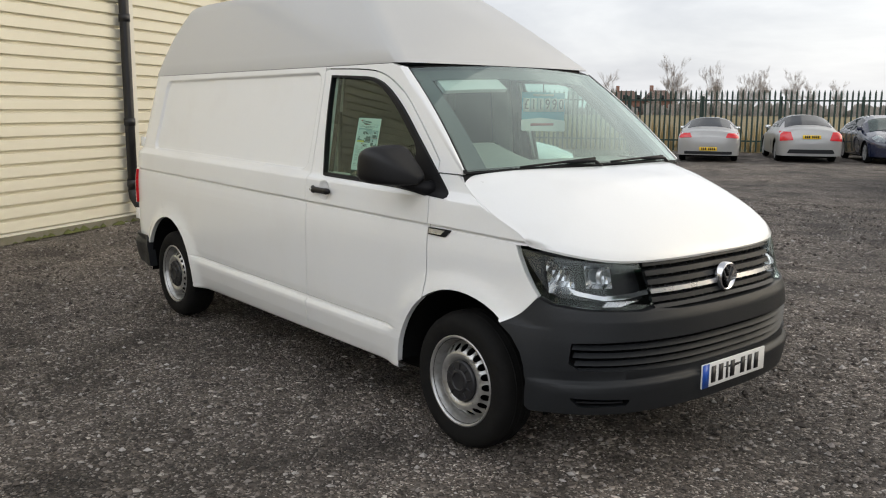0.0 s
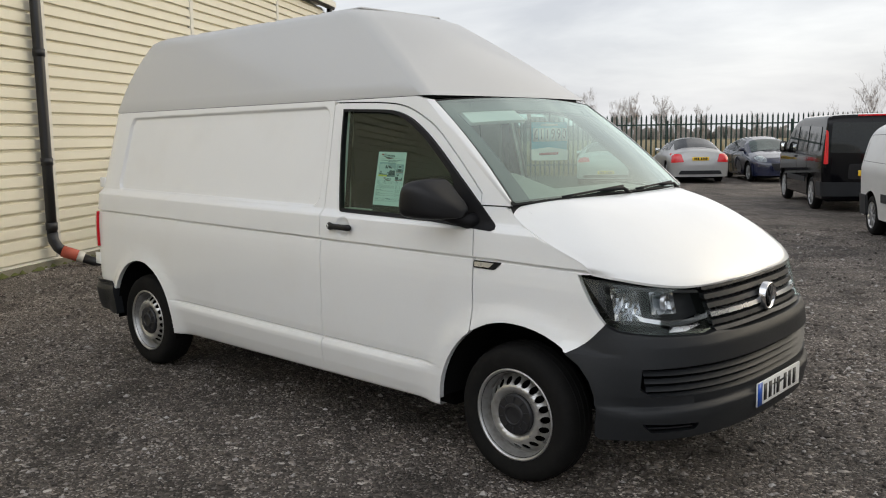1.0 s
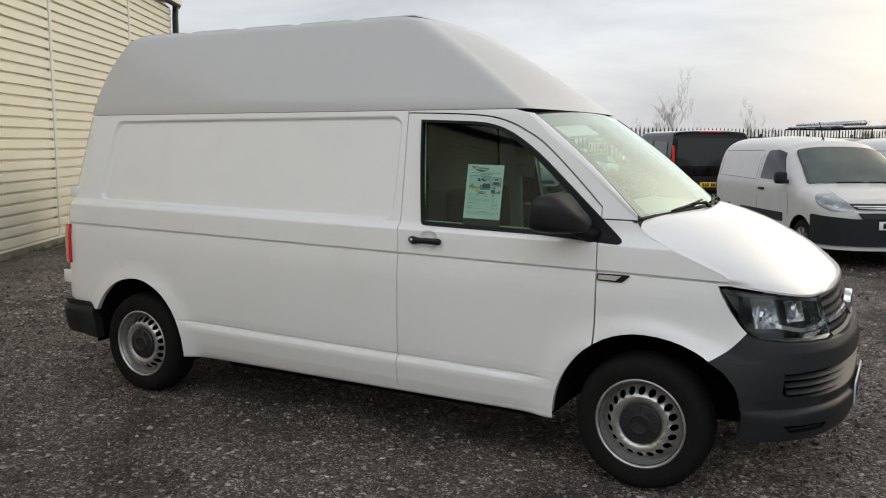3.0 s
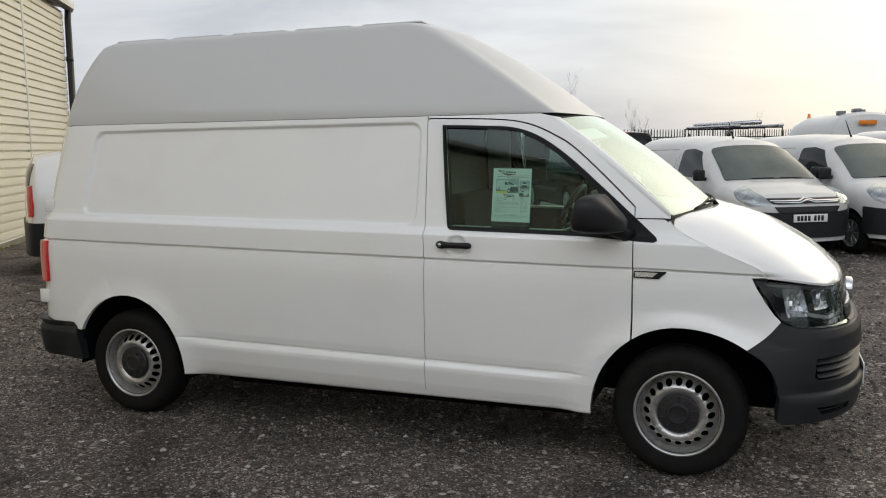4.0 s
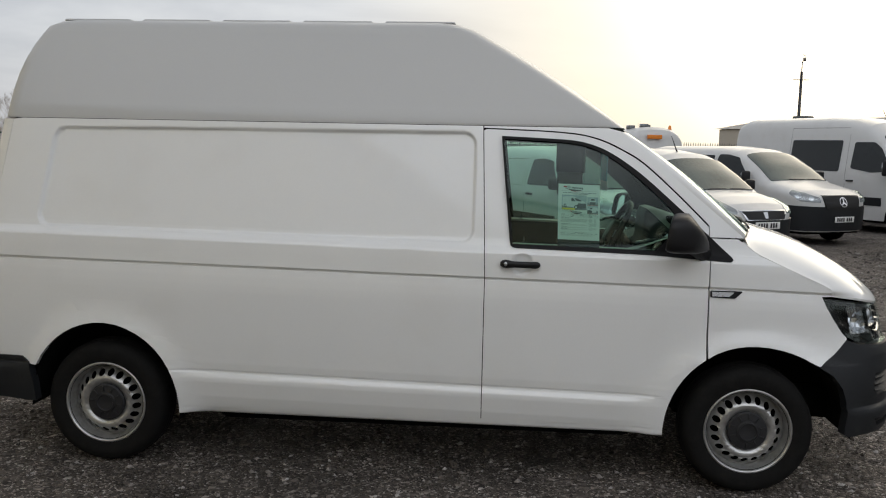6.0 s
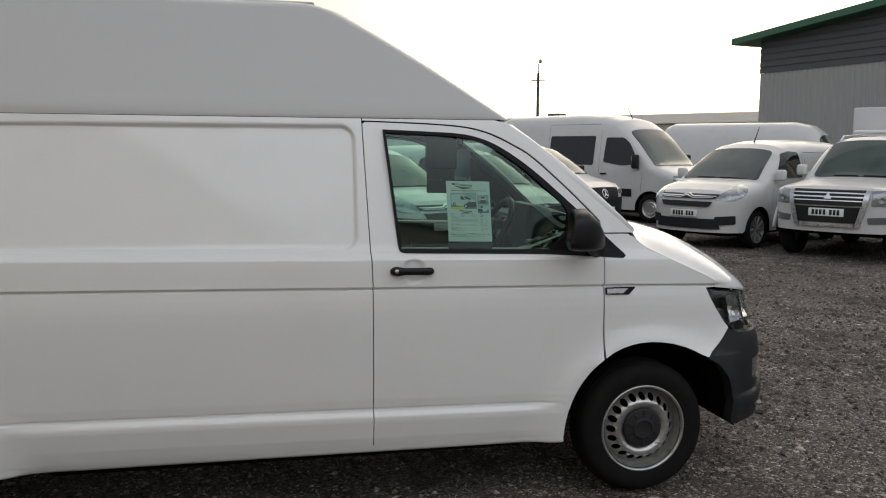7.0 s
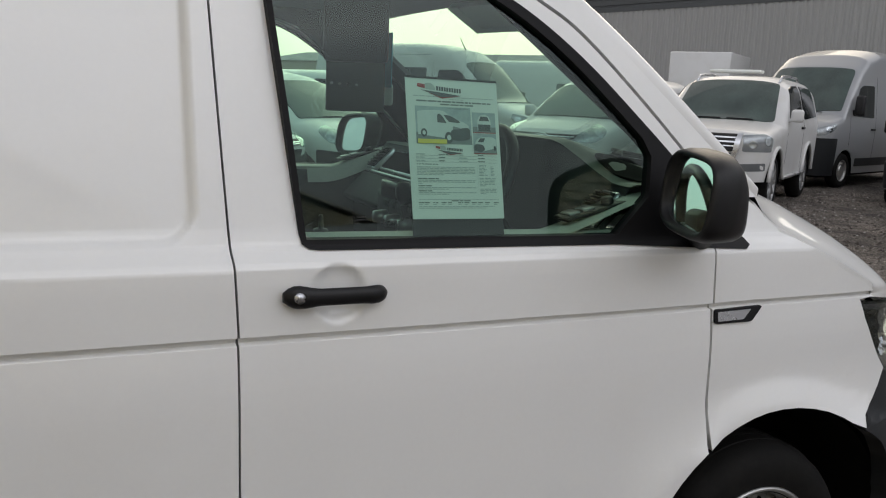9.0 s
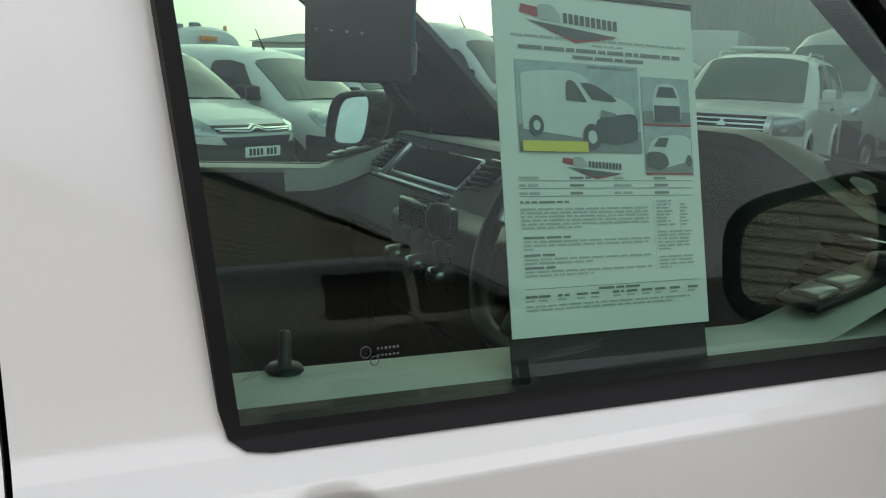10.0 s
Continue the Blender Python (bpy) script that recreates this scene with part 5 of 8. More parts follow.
bm = bmesh.new()
box(bm, -0.075, -0.085, -0.02, 0.07, 0.085, 0.035, 0.025, sw, 3)
part("wheel_centre", bm, M_BLACK, wheel_ring)
bm = bmesh.new()
tube(bm, [sw @ Vector((0, 0, -0.02)), Vector((-0.56, -0.44, 1.16))], 0.045, 12)
part("steering_column", bm, M_BLACK, wheel_ring)
# doors inside, roof lining, bulkhead
for sg in (-1, 1):
    bm = bmesh.new()

    def card(u, v, sg=sg):
        x = -1.345 + (1.0 if v < 0.5 else 0.86) * u
        prof = [(0.868, 1.258), (0.80, 1.262), (0.770, 1.255), (0.755, 1.225), (0.775, 1.10), (0.79, 0.95), (0.78, 0.55), (0.80, 0.42)]
        t = v * 7
        i = min(6, int(t))
        q = t - i
        return Vector((x, sg * (prof[i][0] * (1 - q) + prof[i + 1][0] * q), prof[i][1] * (1 - q) + prof[i + 1][1] * q - 0.02 * max(0.0, u)))

    grid_patch(bm, card, 16, 21)
    dcard = part("door_card", bm, M_DASHTOP, van, "dark grey textured door lining")
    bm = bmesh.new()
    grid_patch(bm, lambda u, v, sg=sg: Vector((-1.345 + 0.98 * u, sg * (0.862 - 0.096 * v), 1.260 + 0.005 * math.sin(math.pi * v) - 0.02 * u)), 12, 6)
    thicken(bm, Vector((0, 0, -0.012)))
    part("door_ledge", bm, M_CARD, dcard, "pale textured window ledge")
    bm = bmesh.new()
    lathe(bm, [(0.016, 0.0), (0.014, 0.004), (0.006, 0.005), (0.005, 0.030), (0.004, 0.033), (0.001, 0.034)], 14, "z", (-1.168, sg * 0.785, 1.262))
    part("lock_pin", bm, M_BLACK, dcard)
    bm = bmesh.new()

    def pull(u, v, sg=sg):
        x = -0.74 + 0.40 * u
        z = 1.238 + 0.085 * smooth01((u - 0.15) / 0.8)
        y = 0.850 - 0.105 * v
        return Vector((x, sg * y, z + 0.006 * math.sin(math.pi * v) - (0.05 if v > 0.99 else 0.0)))

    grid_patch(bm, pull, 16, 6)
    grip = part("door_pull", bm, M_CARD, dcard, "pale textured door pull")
    tilt = Matrix.Translation((-0.520, sg * 0.795, 1.290)) @ pose(0, 0, 0, 0, -13, 0)
    bm = bmesh.new()
    box(bm, -0.085, -0.030, -0.004, 0.085, 0.030, 0.006, 0.004, tilt)
    panel = part("switch_panel", bm, M_BLACK, grip)
    for sx in (-0.055, -0.015):
        bm = bmesh.new()
        box(bm, sx - 0.016, -0.020, 0.004, sx + 0.016, 0.020, 0.012, 0.003, tilt)
        part("window_switch", bm, M_GREYCAR, panel)
    bm = bmesh.new()
    lathe(bm, [(0.016, 0.004), (0.015, 0.018), (0.011, 0.021), (0.001, 0.022)], 18, "z")
    for q in bm.verts:
        q.co = tilt @ (q.co + Vector((0.048, 0, 0)))
    part("mirror_knob", bm, M_BLACK, panel)
    # pillar trim and belt
    bm = bmesh.new()
    box(bm, -1.50, sg * 0.74 - 0.02, 0.5, -1.335, sg * 0.74 + 0.02, 1.82, 0.01)
    pt = part("pillar_trim", bm, M_CARD, van)
    for v in pt.data.vertices:
        v.co.y -= sg * 0.20 * max(0, v.co.z - 1.25) - sg * 0.05
    bm = bmesh.new()
    tube(bm, [(-1.30, sg * 0.72, 1.60), (-1.27, sg * 0.745, 1.3), (-1.25, sg * 0.76, 0.9)], 0.012, 4)
    part("seat_belt", bm, M_SEAT, van)
# folded sun visor behind the top of the driver's side of the screen
bm = bmesh.new()
grid_patch(bm, lambda u, v: screen(0.40 - 0.28 * u, 0.79 + 0.13 * v, 0.045), 8, 3)
thicken(bm, Vector((-0.014, 0, -0.016)))
part("sun_visor", bm, M_BULK, van, "pale folded sun visor")
bm = bmesh.new()
grid_patch(bm, lambda u, v: Vector((-1.52 + 0.86 * u, -0.73 + 1.46 * v, 1.825 + 0.02 * math.sin(math.pi * v))), 8, 12)
part("headlining", bm, M_LINING, van)
bm = bmesh.new()
for v in box(bm, -1.56, -0.84, 0.42, -1.52, 0.84, 1.80):
    v.co.y *= 1.0 if v.co.z < 1.0 else 0.80
part("bulkhead", bm, M_DASHTOP, van)
bm = bmesh.new()
box(bm, -1.52, -0.82, 0.42, -0.45, 0.82, 0.48)
part("cab_floor", bm, M_DARK, van)
for yc, wd in ((-0.44, 0.24), (0.34, 0.42)):
    seat = new("seat")
    seat.parent = van
    bm = bmesh.new()
    box(bm, -1.40, yc - wd, 0.74, -0.92, yc + wd, 0.90, 0.05, None, 3)
    part("cushion", bm, M_SEAT, seat)
    bm = bmesh.new()
    box(bm, -1.50, yc - wd, 0.86, -1.38, yc + wd, 1.44, 0.05, pose(0, 0, 0, 0, -2, 0), 3)
    part("backrest", bm, M_SEAT, seat)
    bm = bmesh.new()
    box(bm, -1.50, yc - wd, 0.48, -0.98, yc + wd, 0.76, 0.02)
    part("seat_base", bm, M_DARK, seat)
# linings of the windscreen pillars
for ua, ub in ((0.004, 0.085), (0.915, 0.996)):
    bm = bmesh.new()
    grid_patch(bm, lambda u, v: screen(ua + (ub - ua) * u, 0.02 + 0.96 * v, 0.030 + 0.016 * math.sin(math.pi * u)), 6, 16)
    thicken(bm, Vector((-0.01, 0, -0.012)))
    part("pillar_lining", bm, M_LINING, van, "grey windscreen pillar lining")
# header lining along the top of the windscreen
bm = bmesh.new()
grid_patch(bm, lambda u, v: screen(0.01 + 0.98 * u, 0.90 + 0.09 * v, 0.022 + 0.02 * (1 - v)), 30, 4)
thicken(bm, Vector((-0.03, 0, -0.004)))
part("header_lining", bm, M_LINING, van, "grey header lining")
# top of the dashboard, windscreen light put into its paler colour, with its demister slots
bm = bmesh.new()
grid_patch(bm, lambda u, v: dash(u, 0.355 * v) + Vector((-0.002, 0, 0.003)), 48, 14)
dash_top = part("dash_top", bm, M_DASHLIT, dashboard, "grey dashboard top, coloured pale as lit through the windscreen")
for y0 in (-0.69, 0.69):
    bm = bmesh.new()
    bm.faces.new([bm.verts.new(dash((y0 + 0.055 * math.cos(math.tau * k / 24) + 0.79) / 1.58, 0.20 + 0.075 * math.sin(math.tau * k / 24)) + Vector((-0.002, 0, 0.006))) for k in range(24)])
    part("demister_slot", bm, M_DARK, dash_top, smooth=False)
# grey card hanging below a dark holder near the roof
bm = bmesh.new()
hm = Matrix.Translation((-0.905, -0.235, 1.555)) @ pose(0, 0, 0, 0, 0, -25)
box(bm, -0.078, -0.008, -0.068, 0.078, 0.008, 0.068, 0.006, hm)
visor = part("hanging_visor", bm, M_LINING, van, "grey visor panel hanging from the roof")
for k in range(4):
    bm = bmesh.new()
    lathe(bm, [(0.001, -0.0105), (0.004, -0.0105), (0.005, -0.007)], 8, "y", (0, 0, 0))
    for q in bm.verts:
        q.co = hm @ (q.co + Vector((-0.062 + 0.022 * k, 0, 0.005 - 0.001 * k)))
    part("stud", bm, M_CHROME, visor)
bm = bmesh.new()
box(bm, -0.085, -0.02, 0.06, 0.085, 0.03, 0.26, 0.012, hm)
part("visor_mount", bm, M_DASH, visor)
# small etched mark near the lower edge of the driver's glass
def etched(x, z):
    return skin(x, z - belt(x), 0.0085 - bulge(z - belt(x)))


bm = bmesh.new()
for cx, cz, r in ((-1.129, 1.298, 0.0042), (-1.122, 1.291, 0.0034)):
    tube(bm, [etched(cx + r * math.cos(math.tau * k / 18), cz + r * math.sin(math.tau * k / 18)) for k in range(19)], 0.0004, 4, False)
for k in range(6):
    x = -1.120 + 0.0032 * k
    for z, h in ((1.299, 0.0028), (1.294, 0.0022)):
        bm.faces.new([bm.verts.new(etched(a, c)) for a, c in ((x, z), (x + 0.002, z), (x + 0.002, z + h * 0.7), (x, z + h * 0.7))])
part("glass_mark", bm, M_INKGREY, van, "small etched glass mark", smooth=False)

# sale sheet inside the driver's window
def on_glass(x, z, d):
    return skin(x, z - belt(x), d)


def paper_pt(u, v, d=0.0):
    x = -0.998 + 0.212 * u + 0.002 * (1 - v)
    z = 1.291 + 0.284 * v - 0.004 * u
    p = skin(x, z - belt(x), 0.0)
    return Vector((x, p.y + 0.016 + d, z))


bm = bmesh.new()
grid_patch(bm, lambda u, v: paper_pt(u, v), 6, 8)
thicken(bm, Vector((0, 0.0008, 0)))
sale = tagged(part("sale_sheet", bm, M_PAPER), "printed white sale sheet with three van photos, inside a side window", "paper sheet")
bm = bmesh.new()
grid_patch(bm, lambda u, v: paper_pt(u, -0.125 + 0.13 * v, 0.006), 2, 2)
part("clip_strip", bm, M_BLACK, sale, "black holder strip")
bm = bmesh.new()
grid_patch(bm, lambda u, v: paper_pt(u, 0.995 + 0.016 * v, -0.001), 2, 1)
part("top_strip", bm, M_BLACK, sale)


def print_patch(name, pts, mat, lift=-0.0008):
    part(name, sheet([pts], lambda u, v, d: paper_pt(u, v, lift), 0.3, (), (), 0), mat, sale)


rect = lambda u0, v0, u1, v1: [(u0, v0), (u1, v0), (u1, v1), (u0, v1)]
rs = random.Random(5)


def words(u0, u1, v, h, mat, mean=0.045):
    """One line of print that cannot be read: a row of small bars."""
    bm = bmesh.new()
    u = u0
    while u < u1 - 0.01:
        w = min(u1 - u, mean * rs.uniform(0.35, 1.7))
        q = [bm.verts.new(paper_pt(a, c, -0.0008)) for a, c in ((u, v), (u + w, v), (u + w, v + h), (u, v + h))]
        bm.faces.new(q)
        u += w + 0.009
    part("text_line", bm, mat, sale, smooth=False)


def disc(u, v, ru, rv, n=14):
    return [(u + ru * math.cos(math.tau * k / n), v + rv * math.sin(math.tau * k / n)) for k in range(n)]


# large photo: yard and hoarding, van, its glass, dark front and wheels
print_patch("photo", rect(0.085, 0.535, 0.685, 0.80), M_PHOTO)
print_patch("photo_ground", [(0.085, 0.535), (0.685, 0.535), (0.685, 0.60), (0.085, 0.615)], M_PHOTO2, -0.0010)
print_patch("pictured_van", eased([(0.105, 0.600), (0.105, 0.735), (0.13, 0.765), (0.31, 0.775), (0.40, 0.765), (0.47, 0.722), (0.60, 0.695), (0.655, 0.670), (0.66, 0.585), (0.42, 0.575), (0.30, 0.585)], 0, 7, 3), M_PHOTOVAN, -0.0014)
print_patch("pictured_window", eased([(0.315, 0.688), (0.318, 0.742), (0.36, 0.742), (0.415, 0.685)], 0, 3, 3), M_PHOTO3, -0.002)
print_patch("pictured_window", eased([(0.385, 0.742), (0.455, 0.738), (0.565, 0.692), (0.44, 0.694)], 0, 3, 3), M_PHOTO3, -0.002)
print_patch("pictured_front", eased([(0.44, 0.565), (0.46, 0.632), (0.55, 0.648), (0.655, 0.652), (0.665, 0.60), (0.65, 0.572), (0.55, 0.560)], 0, 6, 3), M_PHOTO3, -0.002)
print_patch("pictured_lamp", [(0.475, 0.640), (0.482, 0.664), (0.56, 0.654), (0.55, 0.645)], M_PHOTO2, -0.0022)
for wu, wv, ru, rv in ((0.165, 0.612, 0.034, 0.030), (0.43, 0.582, 0.045, 0.040)):
    print_patch("pictured_wheel", disc(wu, wv, ru, rv), M_PHOTO3, -0.0024)
    print_patch("pictured_hub", disc(wu, wv, ru * 0.5, rv * 0.5), M_PHOTOVAN, -0.0028)
print_patch("yellow_band", rect(0.095, 0.537, 0.405, 0.568), M_YELINK, -0.0030)
# the two small photos
for v0, front in ((0.622, True), (0.470, False)):
    print_patch("photo", rect(0.700, v0, 0.960, v0 + 0.150), M_PHOTO)
    print_patch("photo_ground", rect(0.700, v0, 0.960, v0 + 0.045), M_PHOTO2, -0.0010)
    print_patch("photo_edge", rect(0.700, v0, 0.960, v0 + 0.006), M_REDINK, -0.0012)
    if front:
        print_patch("pictured_van", eased([(0.755, v0 + 0.02), (0.755, v0 + 0.085), (0.785, v0 + 0.128), (0.875, v0 + 0.128), (0.905, v0 + 0.085), (0.905, v0 + 0.02)], 1, 4, 3), M_PHOTOVAN, -0.0014)
        print_patch("pictured_window", [(0.772, v0 + 0.09), (0.792, v0 + 0.122), (0.868, v0 + 0.122), (0.888, v0 + 0.09)], M_PHOTO3, -0.002)
        print_patch("pictured_front", rect(0.760, v0 + 0.015, 0.900, v0 + 0.064), M_PHOTO3, -0.002)
    else:
        print_patch("pictured_van", eased([(0.71, v0 + 0.03), (0.715, v0 + 0.075), (0.76, v0 + 0.115), (0.90, v0 + 0.125), (0.952, v0 + 0.11), (0.952, v0 + 0.045), (0.80, v0 + 0.02)], 1, 4, 3), M_PHOTOVAN, -0.0014)
        print_patch("pictured_window", [(0.745, v0 + 0.088), (0.775, v0 + 0.115), (0.830, v0 + 0.116), (0.81, v0 + 0.086)], M_PHOTO3, -0.002)
        print_patch("pictured_front", eased([(0.708, v0 + 0.025), (0.712, v0 + 0.068), (0.80, v0 + 0.066), (0.82, v0 + 0.03), (0.77, v0 + 0.014)], 0, 4, 3), M_PHOTO3, -0.002)
        print_patch("pictured_wheel", disc(0.935, v0 + 0.045, 0.014, 0.018), M_PHOTO3, -0.0022)
# emblem at the head and below the large photo: plain shapes
for u0, v0, k in ((0.12, 0.925, 1.0), (0.28, 0.497, 0.62)):
    print_patch("logo_red", [(u0, v0 + 0.012 * k), (u0 + 0.008 * k, v0 + 0.036 * k), (u0 + 0.085 * k, v0 + 0.030 * k), (u0 + 0.085 * k, v0)], M_REDINK)
    print_patch("logo_shape", eased([(u0 + 0.09 * k, v0 - 0.004), (u0 + 0.09 * k, v0 + 0.038 * k), (u0 + 0.15 * k, v0 + 0.040 * k), (u0 + 0.19 * k, v0 + 0.012 * k), (u0 + 0.19 * k, v0 - 0.010 * k)], 1, 4, 3), M_PALEINK)
    for j in range(10):
        w = 0.020 * k
        a = u0 + (0.205 + 0.0275 * j) * k
        print_patch("logo_dark", rect(a, v0 - 0.010 * k - 0.0012 * j * k, a + w, v0 + 0.020 * k - 0.0012 * j * k), M_INKGREY)
    print_patch("logo_wedge", [(u0 + 0.03 * k, v0 - 0.008 * k), (u0 + 0.48 * k, v0 - 0.040 * k), (u0 + 0.26 * k, v0 - 0.058 * k)], M_INKGREY, -0.0012)
    print_patch("logo_wedge", [(u0 + 0.12 * k, v0 - 0.030 * k), (u0 + 0.46 * k, v0 - 0.044 * k), (u0 + 0.26 * k, v0 - 0.066 * k)], M_REDINK, -0.0010)
words(0.075, 0.955, 0.868, 0.006, M_PALEINK)
words(0.46, 0.62, 0.853, 0.005, M_PALEINK)
words(0.105, 0.935, 0.832, 0.011, M_GREYINK, 0.07)
words(0.36, 0.72, 0.812, 0.010, M_GREYINK, 0.06)
words(0.43, 0.67, 0.786, 0.008, M_GREYINK)
for v0 in (0.450, 0.428, 0.405, 0.138):
    print_patch("rule", rect(0.07, v0, 0.95, v0 + 0.0016), M_GREYINK)
for v0 in (0.456, 0.434, 0.411):
    for u0, u1, mat in ((0.07, 0.13, M_PALEINK), (0.31, 0.37, M_GREYINK), (0.53, 0.58, M_PALEINK), (0.74, 0.80, M_GREYINK)):
        words(u0, u1 + 0.05 * rs.random(), v0, 0.007, mat, 0.09)
words(0.07, 0.30, 0.386, 0.006, M_GREYINK)
for k in range(6):
    words(0.07, 0.70 if k < 5 else 0.36, 0.366 - 0.0108 * k, 0.0055, M_PALEINK)
for v0, n in ((0.283, 3), (0.232, 2), (0.196, 2)):
    words(0.075, 0.20 + 0.1 * rs.random(), v0, 0.0068, M_GREYINK, 0.06)
    for k in range(n):
        words(0.075, (0.70, 0.69, 0.12)[k] if n == 3 else (0.70, 0.40)[k], v0 - 0.011 * (k + 1), 0.0055, M_PALEINK)
print_patch("column_rule", rect(0.728, 0.175, 0.7295, 0.392), M_PALEINK)
for k in range(8):
    words(0.745, 0.80 + 0.05 * rs.random(), 0.385 - 0.0105 * k, 0.0055, M_PALEINK)
    if k:
        words(0.875, 0.90 + 0.03 * rs.random(), 0.385 - 0.0105 * k, 0.0055, M_PALEINK)
for v0, n in ((0.290, 6), (0.212, 4)):
    for k in range(n):
        words(0.745, 0.93 if k < n - 1 else 0.81, v0 - 0.0108 * k, 0.0055, M_PALEINK)
words(0.42, 0.63, 0.126, 0.0075, M_GREYINK, 0.08)
for k, u0 in enumerate((0.07, 0.13, 0.22, 0.31, 0.38, 0.49, 0.56, 0.64, 0.71, 0.79, 0.89)):
    words(u0, u0 + 0.055, 0.113, 0.007, M_GREYINK, 0.06)
    words(u0, u0 + 0.04, 0.102, 0.0055, M_PALEINK, 0.06)
for k in range(2):
    words(0.07, 0.90 - 0.1 * k, 0.086 - 0.011 * k, 0.0055, M_PALEINK)

# price card behind the windscreen
bm = bmesh.new()
PX = -0.655
box(bm, PX - 0.002, 0.13, 1.555, PX + 0.002, 0.50, 1.725, 0.0015)
card_ob = tagged(part("price_card", bm, M_CYAN), "blue and white price card hanging behind a windscreen", "price sign")
part("white_panel", sheet([rounded([(0.125, 1.500), (0.125, 1.565), (0.30, 1.575), (0.505, 1.555), (0.505, 1.490), (0.30, 1.495)], 0.012)], lambda y, z, d: Vector((PX + 0.004 - d, y, z)), 0.2, (), (), 0.003), M_PALE, card_ob)
for k, ch in enumerate("£11990"):
    y = 0.165 + 0.060 * k
    bm = bmesh.new()
    box(bm, PX + 0.002, y - 0.027, 1.610, PX + 0.0035, y + 0.027, 1.690, 0.0)
    part("digit_tile", bm, M_PALE, card_ob)
    lettering("digit", ch, 0.085, M_INK, Matrix.Translation((PX + 0.0045, y, 1.652)) @ Matrix(((0, 0, 1, 0), (1, 0, 0, 0), (0, 1, 0, 0), (0, 0, 0, 1))), card_ob)
bm = bmesh.new()
box(bm, PX + 0.002, 0.22, 1.703, PX + 0.003, 0.40, 1.716)
part("text_bar", bm, M_PALE, card_ob)
bm = bmesh.new()
box(bm, PX + 0.0045, 0.20, 1.528, PX + 0.0055, 0.40, 1.542)
part("text_bar", bm, M_REDINK, card_ob)
bm = bmesh.new()
tube(bm, [(PX, 0.31, 1.724), (PX, 0.31, 1.80)], 0.004, 5)
part("hanger", bm, M_BLACK, card_ob)

# ---------------------------------------------------------------- parked vehicles
YA, YB = Vector((-0.515, 0.857, 0)), Vector((0.857, 0.515, 0))      # the yard's two directions
wheel_meshes = {}


def wheel_parts(kind):
    """Meshes of a road wheel of radius 1 with its outer face towards -y."""
    if kind in wheel_meshes:
        return wheel_meshes[kind]
    out = []
    bm = bmesh.new()
    rim_r = {"steel": 0.60, "trim": 0.64, "alloy": 0.70}[kind]
    lathe(bm, [(rim_r, 0.03), (rim_r + 0.06, 0.0), (0.86, -0.015), (0.94, 0.03), (0.985, 0.10), (1.0, 0.28), (0.985, 0.50), (0.90, 0.58), (rim_r, 0.58)], 40, "y")
    sharpen(bm, 50)
    out.append(("tyre", bm, M_TYRE))
    bm = bmesh.new()
    lathe(bm, [(rim_r + 0.02, 0.01), (rim_r - 0.03, 0.02), (rim_r - 0.06, 0.10), (rim_r - 0.07, 0.30), (0.01, 0.30)], 40, "y")
    out.append(("rim", bm, M_ALLOY if kind == "alloy" else M_STEEL))
    n = {"steel": 0, "trim": 9, "alloy": 10}[kind]
    bm = bmesh.new()
    if n:
        for k in range(n):
            m = pose(0, 0, 0, 0, 360 * k / n, 0)
            box(bm, 0.10, 0.02, -0.055, rim_r - 0.02, 0.09, 0.055, 0.02, m, 1)
        lathe(bm, [(0.001, 0.0), (0.13, 0.0), (0.17, 0.03), (0.18, 0.10)], 24, "y")
    else:
        lathe(bm, [(0.001, 0.03), (0.26, 0.03), (0.30, 0.08), (0.40, 0.05), (rim_r - 0.05, 0.14)], 32, "y")
    sharpen(bm, 40)
    out.append(("spokes" if n else "wheel_disc", bm, M_ALLOY if n else M_STEEL))
    done = []
    for name, b, mat in out:
        me = bpy.data.meshes.new(name)
        for f in b.faces:
            f.smooth = True
        b.to_mesh(me)
        b.free()
        me.materials.append(mat)
        done.append((name, me))
    wheel_meshes[kind] = done
    return done


